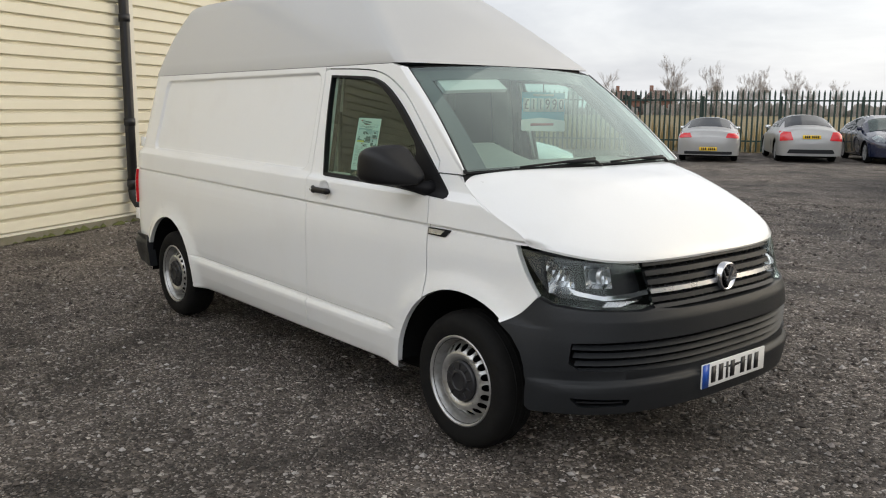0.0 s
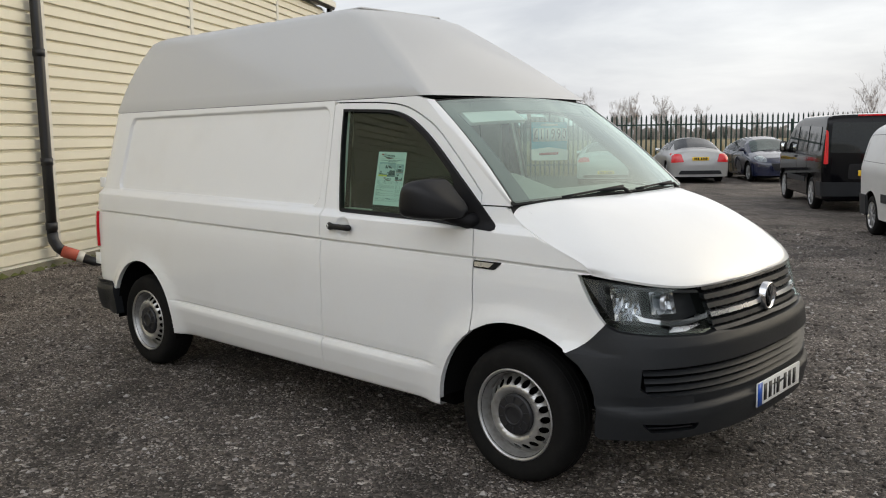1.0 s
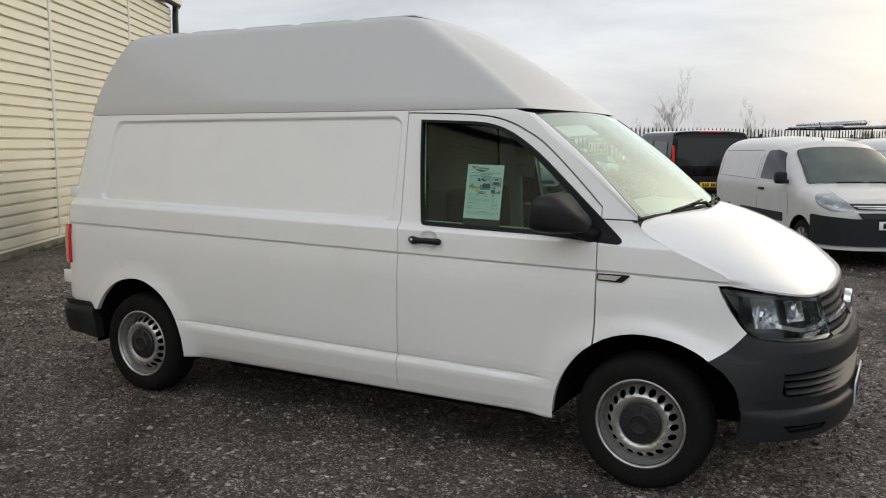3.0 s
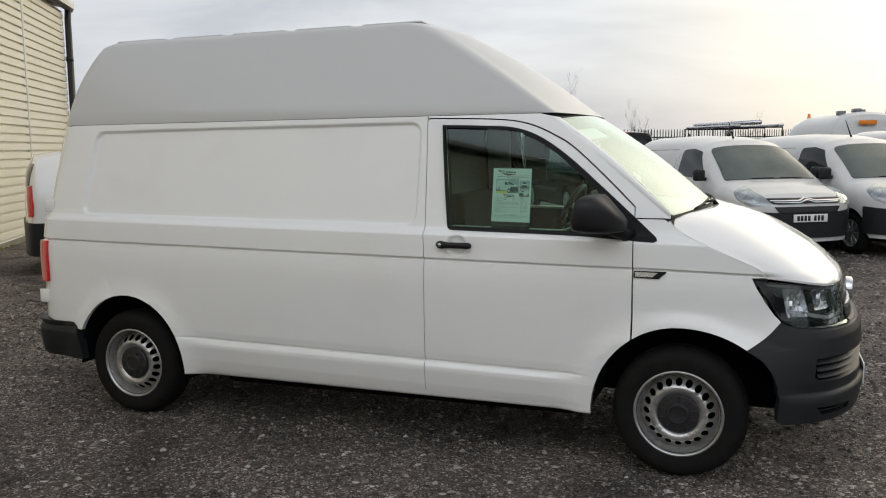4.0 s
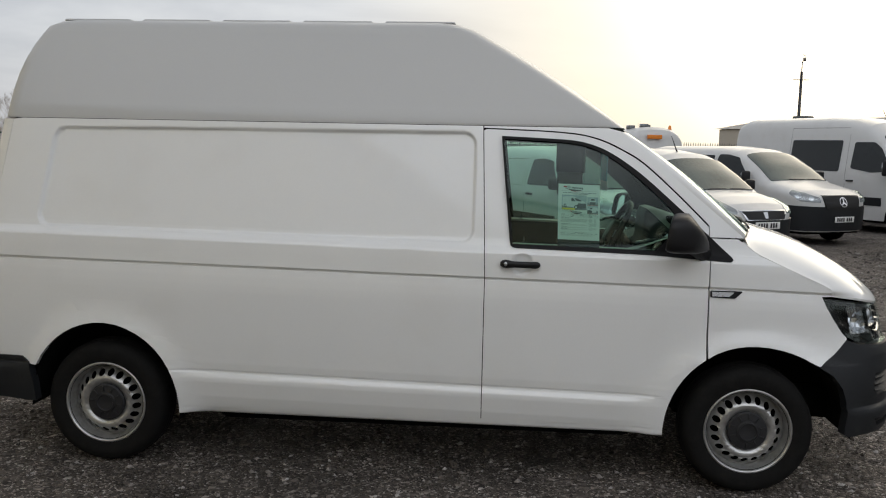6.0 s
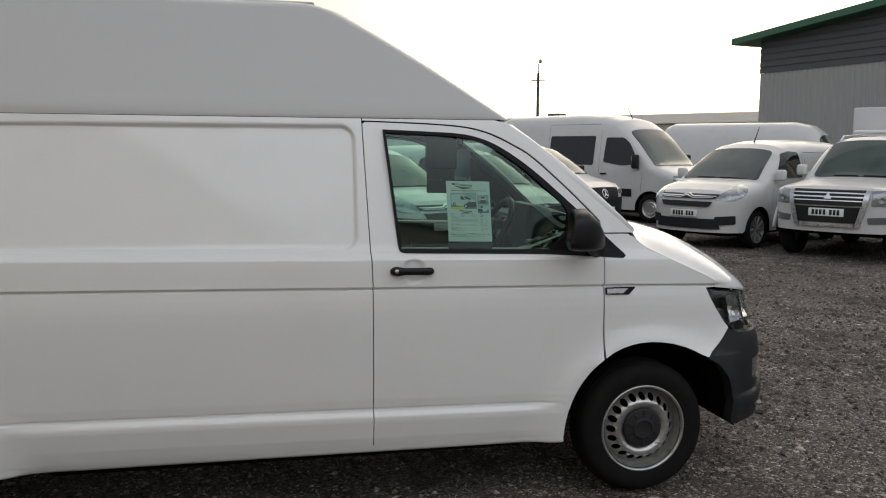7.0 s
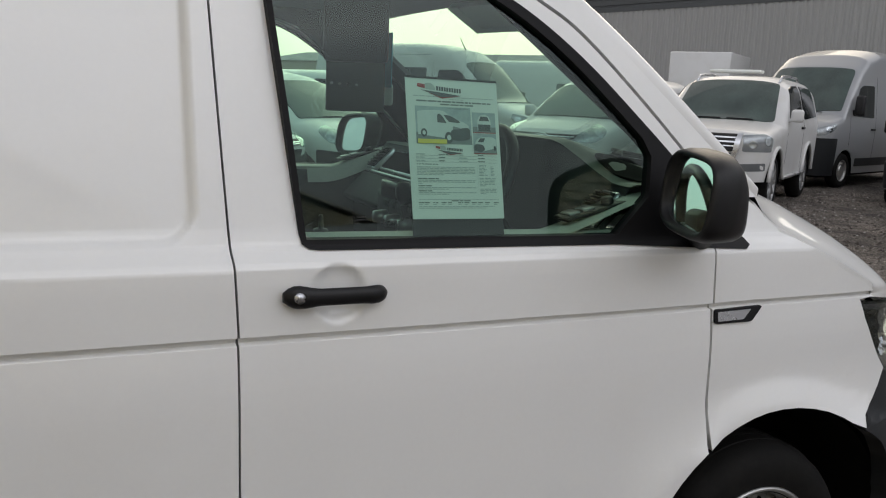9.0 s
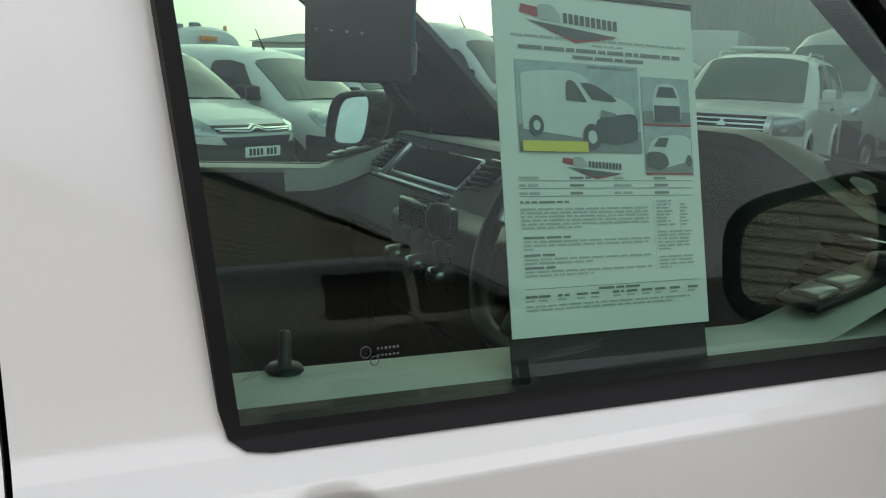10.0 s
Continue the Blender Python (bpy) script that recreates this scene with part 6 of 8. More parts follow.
class Body:
    """A vehicle body: nose at x = 0, x backwards negative; outline from the top profile, plan rounding and waist."""

    def __init__(self, length, width, profile, waist, tumble, nose_r, tail_r, axles, wheel_r, sill=0.28, edge=12.0):
        self.L, self.W, self.waist, self.tumble = length, width, waist, tumble
        self.px, self.pz = [p[0] for p in profile][::-1], [p[1] for p in profile][::-1]
        self.nr, self.tr, self.axles, self.r, self.sill, self.edge = nose_r, tail_r, axles, wheel_r, sill, edge

    def top(self, x):
        return float(np.interp(x, self.px, self.pz))

    def low(self, x):
        z = self.sill
        for a in self.axles:
            R = self.r + 0.065
            if abs(x - a) < R:
                z = max(z, self.r + math.sqrt(R * R - (x - a) ** 2))
        return z

    def half(self, x, z):
        f = 1.0
        n = (x + self.nr) / self.nr
        if n > 0:
            f = max(0.0, 1 - min(1.0, n) ** 2.6) ** (1 / 2.6)
        t = (-self.L + self.tr - x) / self.tr
        if t > 0:
            f = min(f, max(0.0, 1 - min(1.0, t) ** 3.2) ** (1 / 3.2))
        zt = self.top(x)
        w = self.W / 2 * f
        if z > self.waist:
            w -= self.tumble * (z - self.waist) * f
        else:
            w -= 0.05 * (self.waist - z) ** 2 * f
        q = min(1.0, max(0.0, (z - 0.2) / (zt - 0.2)))
        return max(0.0, w * max(0.0, 1 - q ** self.edge) ** (1 / 2.4))

    def side(self, sg):
        return lambda x, z, d=0.0: Vector((x, sg * (self.half(x, z) - d), z))

    def front(self, y, z, d=0.0):
        a, b = -self.nr * 1.6, -0.0005
        for _ in range(36):
            m = (a + b) / 2
            if self.half(m, z) > abs(y):
                a = m
            else:
                b = m
        return Vector((a - d, y, z))

    def rear(self, y, z, d=0.0):
        a, b = -self.L + self.tr * 1.5, -self.L + 0.0005
        for _ in range(36):
            m = (a + b) / 2
            if self.half(m, z) > abs(y):
                a = m
            else:
                b = m
        return Vector((a + d, y, z))

    def over(self, x, y, d=0.0):
        a, b = 0.3, self.top(x)
        for _ in range(36):
            m = (a + b) / 2
            if self.half(x, m) > abs(y):
                a = m
            else:
                b = m
        return Vector((x - d * 0.4, y, a - d))

    def wrap(self, a, z, d=0.0, back=False):
        """The skin met by a level line from a point one metre inside the nose (or tail), turned by the angle a."""
        cx = -self.L + 1.0 if back else -1.0
        ca, sa = (-math.cos(a) if back else math.cos(a)), math.sin(a)
        lo, hi = 0.0, 1.7
        for _ in range(34):
            r = (lo + hi) / 2
            x, y = cx + r * ca, r * sa
            if -self.L < x < 0 and self.half(x, z) > abs(y):
                lo = r
            else:
                hi = r
        r = lo - d
        return Vector((cx + r * ca, r * sa, z))

    def polar(self, pts, edge=64):
        return [(math.copysign(radians(edge), y) if abs(y) > 0.42 * self.W else math.atan2(y, 0.95), z) for y, z in pts]

    def shell(self):
        bm = bmesh.new()
        xs = set()
        n = 96
        for k in range(n + 1):
            xs.add(-self.L * k / n)
        for k in range(1, 12):
            xs.add(-self.nr * (1 - math.cos(math.pi / 2 * k / 12)) - 0.0008)
            xs.add(-self.L + self.tr * (1 - math.cos(math.pi / 2 * k / 12)) + 0.0008)
        for a in self.axles:
            R = self.r + 0.065
            for k in range(17):
                xs.add(a + R * math.cos(math.pi * k / 16) * 0.9999)
        xs |= set(self.px)
        xs = sorted(x for x in xs if -self.L <= x <= 0)
        rows = []
        m = 26
        for x in xs:
            lo, hi = self.low(x), self.top(x)
            lo = min(lo, hi - 0.02)
            zs = [lo + (hi - lo) * (1 - (1 - j / m) ** 2) for j in range(m + 1)]
            row = [Vector((x, -self.half(x, z), z)) for z in zs]
            row += [Vector((p.x, -p.y, p.z)) for p in reversed(row[:-1])]
            rows.append([bm.verts.new(p) for p in row])
        for r0, r1 in zip(rows, rows[1:]):
            for j in range(len(r0) - 1):
                bm.faces.new((r0[j], r1[j], r1[j + 1], r0[j + 1]))
        bmesh.ops.remove_doubles(bm, verts=bm.verts, dist=2e-4)
        bmesh.ops.recalc_face_normals(bm, faces=bm.faces)
        return bm


def plate_at(parent, fn, z, material, width=0.52, lift=-0.02):
    c = fn(0.0, z, lift)
    bm = bmesh.new()
    box(bm, c.x - 0.006, -width / 2, z - 0.055, c.x + 0.006, width / 2, z + 0.055, 0.002)
    pl = part("number_plate", bm, material, parent, "number plate with dark bars")
    sg = 1 if c.x > -1.5 else -1
    for k, y in enumerate((-0.19, -0.135, -0.08, -0.025, 0.07, 0.125, 0.18)):
        bm = bmesh.new()
        box(bm, c.x + sg * 0.005, y - 0.019, z - 0.037, c.x + sg * 0.008, y + 0.019, z + 0.037)
        part("plate_bar", bm, M_INK, pl)


def vehicle(name, label, category, b, paint, at, heading, wheels="steel", windscreen=None, back_glass=None, side_glass=(), lamps=None, tail=None,
            grille=None, front_dark=None, rear_dark=None, cladding=None, seams=(), handles=(), mirrors=None, mirror_mat=None, plate_f=None, plate_r=None,
            glass_mat=None, screen_mat=None, extras=None):
    v = thing(name, label, category, "parked vehicles")
    body = part("body", b.shell(), paint, v)
    gm = glass_mat or M_DARKGLASS
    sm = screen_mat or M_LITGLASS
    # wheels
    for ax in b.axles:
        for sg in (-1, 1):
            w = new("wheel")
            w.parent = v
            w.matrix_basis = pose(ax, sg * (b.W / 2 - 0.035), b.r, 0, 0, 0 if sg < 0 else 180) @ Matrix.Diagonal((b.r, b.r, b.r, 1))
            for pn, me in wheel_parts(wheels):
                o = new(pn, me)
                o.parent = w
    for ax in b.axles:
        for sg in (-1, 1):
            bm = bmesh.new()

            def liner(u, t, sg=sg, ax=ax):
                a = radians(-5 + 190 * u)
                R = (b.r + 0.062) * (1.0 if t < 0.6 else 1 - (t - 0.6) / 0.4)
                return Vector((ax + R * math.cos(a), sg * (b.W / 2 - 0.03 - 0.3 * min(1, t / 0.6)), b.r + R * math.sin(a)))
            grid_patch(bm, liner, 16, 5)
            part("wheel_liner", bm, M_DARK, v)
    bm = bmesh.new()
    box(bm, -b.L + 0.25, -b.W / 2 + 0.2, b.sill - 0.06, -0.25, b.W / 2 - 0.2, b.sill + 0.1)
    part("floor_pan", bm, M_DARK, v)
    if windscreen:
        x0, x1, y0, y1 = windscreen
        pts = rounded([(x0, -y0), (x0, y0), (x1, y1), (x1, -y1)], 0.06)
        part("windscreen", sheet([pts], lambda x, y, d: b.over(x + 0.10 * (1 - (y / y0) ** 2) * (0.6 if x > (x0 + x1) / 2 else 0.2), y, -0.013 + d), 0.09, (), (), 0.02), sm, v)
        for s in (-0.5, 0.12):
            bm = bmesh.new()
            tube(bm, [b.over(x0 + 0.05 + 0.09 * (1 - ((y0 * s + 0.5 * k * y0 / 5) / y0) ** 2) * 0.6, y0 * s + 0.5 * k * y0 / 5, -0.025) for k in range(6)], 0.010, 5)
            part("wiper", bm, M_TRIM, v)
    if back_glass:
        part("rear_window", sheet([rounded(back_glass[1], 0.05)], (lambda y, z, d: b.rear(y, z, -0.012 + d)) if back_glass[0] == "rear" else (lambda x, y, d: b.over(x, y, -0.012 + d)), 0.09, (), (), 0.02), gm, v)
    for sg in (-1, 1):
        f = b.side(sg)
        for pts in side_glass:
            part("side_window", sheet([rounded(pts, 0.05)], lambda x, z, d: f(x, z, -0.013 + d), 0.10, (), (), 0.02), gm, v)
        for pts in seams:
            # thin dark shut line
            bm = bmesh.new()
            for (xa, za), (xb, zb) in zip(pts, pts[1:]):
                n = max(1, int(math.hypot(xb - xa, zb - za) / 0.12))
                tube(bm, [f(xa + (xb - xa) * k / n, za + (zb - za) * k / n, 0.002) for k in range(n + 1)], 0.005, 4, False)
            part("shut_line", bm, M_TRIM, v)
        for hx, hz in handles:
            bm = bmesh.new()
            p = f(hx, hz, -0.012)
            box(bm, p.x - 0.09, p.y - 0.02, p.z - 0.018, p.x + 0.09, p.y + 0.02, p.z + 0.018, 0.012)
            part("door_handle", bm, M_BLACK, v)
        if cladding:
            part("side_strip", sheet([rounded(cladding, 0.02)], lambda x, z, d: f(x, z, -0.012 + d), 0.2, (), (), 0.015), M_BUMPER, v)
        if mirrors:
            mx, mz, ms = mirrors
            bm = bmesh.new()
            p = f(mx, mz)
            box(bm, p.x - 0.04, min(p.y + sg * 0.05, p.y + sg * 0.22), p.z - ms * 0.46, p.x + 0.09, max(p.y + sg * 0.05, p.y + sg * 0.22), p.z + ms * 0.46, 0.042, None, 3)
            box(bm, p.x - 0.02, min(p.y - sg * 0.03, p.y + sg * 0.1), p.z - ms * 0.45, p.x + 0.05, max(p.y - sg * 0.03, p.y + sg * 0.1), p.z - ms * 0.2, 0.01)
            mo = part("door_mirror", bm, mirror_mat or M_BLACK, v)
            bm = bmesh.new()
            box(bm, p.x - 0.044, min(p.y + sg * 0.075, p.y + sg * 0.195), p.z - ms * 0.32, p.x - 0.036, max(p.y + sg * 0.075, p.y + sg * 0.195), p.z + ms * 0.32)
            part("mirror_glass", bm, M_MIRROR, mo)
        if lamps:
            pts = [(sg * radians(a), z) for a, z in lamps]
            ca, cz = sum(p[0] for p in pts) / len(pts), sum(p[1] for p in pts) / len(pts)
            lamp = part("headlamp", sheet([rounded(pts, 0.03)], lambda a, z, d: b.wrap(a, z, -0.006 + d), 0.05, (), (), 0.02), M_LAMPSILVER, v, "clear headlamp")
            for k, (fa, fz, rr) in enumerate(((0.10, -0.012, 0.058), (-0.11, -0.032, 0.046))):
                ctr = (ca + sg * fa, cz + (0.03 if fa > 0 else 0.0) + fz)
                ring = [(ctr[0] + rr * math.cos(math.tau * j / 20), ctr[1] + rr * math.sin(math.tau * j / 20)) for j in range(20)]
                part("lamp_bowl", sheet([ring], lambda a, z, d, c=ctr, r=rr: b.wrap(a, z, -0.016 + 0.12 * max(0.0, r - math.hypot(a - c[0], z - c[1]))), 0.02, (), (), 0), M_REFLECT, lamp, smooth=False)
            lens = part("lens", sheet([rounded(pts, 0.03)], lambda a, z, d: b.wrap(a, z, -0.020 + d), 0.05, (), (), 0.02), M_CLEAR, lamp)
            lens.visible_shadow = False
        if tail:
            if tail[0] == "rear":
                part("tail_lamp", sheet([rounded([(sg * y, z) for y, z in tail[1]], 0.025)], lambda y, z, d: b.rear(y, z, -0.018 + d), 0.05, (), (), 0.02), M_RED, v, "red tail lamp")
            else:
                part("tail_lamp", sheet([rounded([(sg * radians(a), z) for a, z in tail[1]], 0.02)], lambda a, z, d: b.wrap(a, z, -0.014 + d, True), 0.04, (), (), 0.02), M_RED, v, "red tail lamp")
    for spec, is_back, nm in ((front_dark, False, "front_bumper"), (rear_dark, True, "rear_bumper")):
        if spec:
            part(nm, sheet([rounded(b.polar(spec), 0.03)], lambda a, z, d: b.wrap(a, z, -0.024 + d, is_back), 0.06, (), (), 0.04), M_BUMPER, v, "dark plastic bumper")
    for k, (pts, mat, nm) in enumerate(grille or ()):
        part(nm, sheet([rounded(pts, 0.015)], lambda y, z, d: b.front(y, z, -0.030 - 0.003 * k + d), 0.07, (), (), 0.03), mat, v)
    if plate_f:
        plate_at(v, b.front, plate_f, M_PLATEW, lift=-0.044)
    if plate_r:
        plate_at(v, b.rear, plate_r[0], plate_r[1], lift=-0.034)
    if extras:
        extras(v, b)
    v.matrix_world = pose(at[0], at[1], 0, 0, 0, heading)
    return v


def yard(a, c):
    """A place in the yard's own directions."""
    p = YA * a + YB * c
    return p.x, p.y


H_A = math.degrees(math.atan2(YA.y, YA.x))      # nose away from the walk
H_B = math.degrees(math.atan2(YB.y, YB.x))


def antenna(x):
    def add(v, b):
        bm = bmesh.new()
        p = b.over(x, 0.0)
        tube(bm, [p, p + Vector((-0.02, 0, 0.03)), p + Vector((-0.16, 0, 0.27))], [0.02, 0.012, 0.006], 6)
        part("aerial", bm, M_TRIM, v, "short black roof aerial")
    return add


# ---- small city vans with nose towards the walk
SMALL = [(0, 0.50), (-0.02, 0.72), (-0.08, 0.86), (-0.25, 0.96), (-0.55, 1.05), (-0.98, 1.14), (-1.35, 1.41), (-1.72, 1.64), (-1.95, 1.73), (-2.4, 1.79), (-3.1, 1.81), (-4.1, 1.79), (-4.27, 1.73), (-4.33, 1.55), (-4.37, 1.1), (-4.38, 0.45)]
SMALL_SIDE = [[(-1.40, 1.16), (-1.78, 1.55), (-2.02, 1.60), (-2.30, 1.58), (-2.33, 1.15)]]
SMALL_SEAMS = [[(-1.30, 1.12), (-1.28, 0.66)], [(-1.30, 0.45), (-1.8, 0.33), (-2.40, 0.33), (-2.42, 1.62)], [(-2.50, 1.15), (-2.52, 1.58), (-4.05, 1.56), (-4.10, 1.15), (-2.50, 1.13)]]


def small_van(name, label, at, heading, dark=True, chevron=True, wheels="trim", grow=(1, 1, 1)):
    b = Body(4.38, 1.81, SMALL, 1.05, 0.23, 0.72, 0.30, (-0.88, -3.61), 0.315, edge=18.0)
    g = []
    if dark:
        fd = [(-0.86, 0.34), (0.86, 0.34), (0.86, 0.74), (0.50, 0.70), (-0.50, 0.70), (-0.86, 0.74)]
    else:
        fd = None
        g.append(([(-0.62, 0.34), (0.62, 0.34), (0.55, 0.50), (-0.55, 0.50)], M_BUMPER, "lower_intake"))
        for sg in (-1, 1):
            g.append(([(sg * 0.52, 0.40), (sg * 0.80, 0.42), (sg * 0.80, 0.56), (sg * 0.55, 0.54)], M_BUMPER, "fog_surround"))
    if chevron:
        g += [([(-0.56, 0.90), (0.56, 0.90), (0.52, 0.83), (-0.52, 0.83)], M_BLACK, "upper_grille"),
              ([(-0.54, 0.875), (-0.12, 0.875), (0.0, 0.915), (0.12, 0.875), (0.54, 0.875), (0.54, 0.862), (0.12, 0.860), (0.0, 0.90), (-0.12, 0.860), (-0.54, 0.862)], M_CHROME, "grille_bar"),
              ([(-0.50, 0.855), (-0.12, 0.848), (0.0, 0.888), (0.12, 0.848), (0.50, 0.855), (0.50, 0.843), (0.12, 0.832), (0.0, 0.872), (-0.12, 0.832), (-0.50, 0.843)], M_CHROME, "grille_bar"),
              ([(-0.50, 0.78), (0.50, 0.78), (0.44, 0.70), (-0.44, 0.70)], M_BLACK, "lower_grille")]
    else:
        g += [([(-0.50, 0.86), (0.50, 0.86), (0.40, 0.70), (-0.40, 0.70)], M_CHROME, "grille_frame"),
              ([(-0.46, 0.845), (0.46, 0.845), (0.37, 0.715), (-0.37, 0.715)], M_BLACK, "upper_grille"),
              ([(-0.05, 0.83), (0.05, 0.83), (0.03, 0.73), (-0.03, 0.73)], M_CHROME, "plain_emblem")]
    v = vehicle(name, label, "van", b, M_WHITE_OLD, at, heading, wheels, windscreen=(-1.02, -1.73, 0.75, 0.62), side_glass=SMALL_SIDE,
                   lamps=[(30, 0.80), (31, 0.87), (40, 0.95), (52, 1.02), (64, 1.06), (64, 0.98), (56, 0.86), (46, 0.79)], tail=("wrap", [(39, 0.85), (37, 1.45), (42, 1.45), (46, 0.85)]),
                   grille=g, front_dark=fd, rear_dark=[(-0.88, 0.30), (0.88, 0.30), (0.88, 0.62), (-0.88, 0.62)], cladding=[(-1.45, 0.55), (-3.05, 0.55), (-3.05, 0.68), (-1.45, 0.68)] if dark else None,
                   seams=SMALL_SEAMS, handles=((-2.22, 1.0),), mirrors=(-1.38, 1.20, 0.20), mirror_mat=M_BLACK if dark else M_WHITE_OLD, plate_f=0.62 if dark else 0.585, extras=antenna(-2.15))
    v.scale = grow
    return v


small_van("small_van", "small white panel van with black bumper and two chrome grille chevrons", yard(6.2, 4.85), H_A + 180)
small_van("small_van", "small white panel van with black bumper and chrome-framed grille", yard(5.95, 6.82), H_A + 180, chevron=False)
small_van("small_van", "small white panel van with white bumper and black fog lamp surrounds", yard(5.1, 9.6), H_B + 180 - 3, dark=False, wheels="alloy", grow=(1.04, 1.04, 1.09))

# ---- mid vans
MID = [(0, 0.50), (-0.02, 0.78), (-0.10, 0.98), (-0.35, 1.08), (-0.75, 1.17), (-1.05, 1.24), (-1.45, 1.53), (-1.85, 1.76), (-2.15, 1.85), (-2.7, 1.90), (-4.7, 1.89), (-4.95, 1.84), (-5.06, 1.6), (-5.12, 1.1), (-5.14, 0.45)]
b = Body(5.14, 1.93, MID, 1.12, 0.22, 0.62, 0.25, (-0.93, -4.13), 0.335, edge=20.0)
vehicle("crew_van", "white crew van with dark grey bumper, dark grille and round emblem", "van", b, M_WHITE_OLD, yard(7.45, 10.45), H_A + 180, "steel", windscreen=(-1.08, -1.90, 0.80, 0.68),
        side_glass=[[(-1.50, 1.22), (-1.95, 1.66), (-2.25, 1.72), (-2.50, 1.72), (-2.52, 1.20)], [(-2.62, 1.22), (-2.62, 1.70), (-3.45, 1.70), (-3.47, 1.22)]],
        lamps=[(30, 0.84), (31, 0.93), (46, 1.02), (60, 1.07), (62, 1.0), (50, 0.86)],
        front_dark=[(-0.92, 0.30), (0.92, 0.30), (0.92, 0.78), (0.48, 0.76), (-0.48, 0.76), (-0.92, 0.78)],
        grille=[([(-0.50, 0.98), (0.50, 0.98), (0.44, 0.70), (-0.44, 0.70)], M_BLACK, "grille"), ([(-0.47, 0.93), (0.47, 0.93), (0.47, 0.905), (-0.47, 0.905)], M_BUMPER, "grille_slat"), ([(-0.46, 0.85), (0.46, 0.85), (0.46, 0.825), (-0.46, 0.825)], M_BUMPER, "grille_slat"), ([(0.10 * math.cos(k * math.tau / 14), 0.85 + 0.10 * math.sin(k * math.tau / 14)) for k in range(14)], M_CHROME, "round_emblem"), ([(0.08 * math.cos(k * math.tau / 14), 0.85 + 0.08 * math.sin(k * math.tau / 14)) for k in range(14)], M_BLACK, "emblem_face"), ([(-0.012, 0.93), (0.012, 0.93), (0.016, 0.85), (0.07, 0.80), (0.06, 0.79), (0.0, 0.825), (-0.06, 0.79), (-0.07, 0.80), (-0.016, 0.85)], M_CHROME, "emblem_star")],
        seams=[[(-1.42, 1.18), (-1.40, 0.72)], [(-1.35, 0.45), (-2.56, 0.36), (-2.56, 1.78)], [(-3.55, 0.36), (-3.55, 1.75)]], handles=((-2.38, 1.08), (-3.38, 1.08)), mirrors=(-1.52, 1.28, 0.26), plate_f=0.52)

b = Body(4.97, 1.99, [(0, 0.5), (-0.02, 0.8), (-0.12, 1.02), (-0.4, 1.12), (-0.95, 1.24), (-1.7, 1.76), (-2.05, 1.90), (-2.6, 1.97), (-4.6, 1.97), (-4.84, 1.95), (-4.90, 1.88), (-4.95, 1.1), (-4.97, 0.45)], 1.12, 0.13, 0.62, 0.12, (-0.96, -3.89), 0.345, edge=90.0)


def transit_back(v, b):
    bm = bmesh.new()
    tube(bm, [b.rear(0.0, 0.42, -0.012), b.rear(0.0, 1.2, -0.012), b.rear(0.0, 1.9, -0.012)], 0.006, 4)
    part("door_split", bm, M_TRIM, v)
    part("plate_recess", sheet([rounded([(-0.46, 0.68), (0.46, 0.68), (0.44, 0.98), (-0.44, 0.98)], 0.05)], lambda y, z, d: b.rear(y, z, -0.006 + d), 0.1, (), (), 0.01), M_BLACK, v)
    part("tow_reflector", sheet([[(-0.70, 0.47), (-0.58, 0.47), (-0.58, 0.50), (-0.70, 0.50)]], lambda y, z, d: b.rear(y, z, -0.03 + d), 0.1, (), (), 0.01), M_RED, v)
    for y in (-0.12, -0.07):
        bm = bmesh.new()
        tube(bm, [b.rear(y, 0.36, 0.2), b.rear(y, 0.34, -0.05)], 0.022, 8)
        part("exhaust_tip", bm, M_CHROME, v)
    bm = bmesh.new()
    p = b.rear(0, 1.93)
    box(bm, p.x - 0.02, -0.28, 1.915, p.x + 0.03, 0.28, 1.95, 0.008)
    part("brake_light", bm, M_RED, v, "high-level brake light")


TRANS_AT = YA * (13.5 + 4.97) + YB * 4.95
black_van = vehicle("black_van", "glossy black van with rear doors, tall tail lamps and dark windows", "van", b, M_BLACKCAR, (TRANS_AT.x, TRANS_AT.y), H_A, "alloy", windscreen=(-0.98, -1.85, 0.84, 0.74),
        side_glass=[[(-1.45, 1.22), (-1.9, 1.66), (-2.45, 1.74), (-2.48, 1.20)], [(-2.58, 1.22), (-2.58, 1.74), (-3.45, 1.74), (-3.48, 1.22)], [(-3.56, 1.22), (-3.56, 1.74), (-4.55, 1.72), (-4.62, 1.24)]],
        back_glass=("rear", [(-0.84, 1.20), (0.84, 1.20), (0.80, 1.80), (-0.80, 1.80)]), tail=("rear", [(0.875, 0.98), (0.965, 0.98), (0.925, 1.66), (0.885, 1.62)]),
        rear_dark=[(-0.97, 0.34), (0.97, 0.34), (0.97, 0.62), (-0.97, 0.62)], cladding=[(-1.45, 0.55), (-3.35, 0.55), (-3.35, 0.66), (-1.45, 0.66)],
        seams=[[(-2.52, 0.4), (-2.52, 1.8)], [(-3.52, 0.4), (-3.52, 1.8)]], handles=((-2.36, 1.08),), mirrors=(-1.46, 1.28, 0.28), plate_r=(0.80, M_PLATEY), extras=transit_back)
black_van.scale = (1.0, 0.90, 1.0)

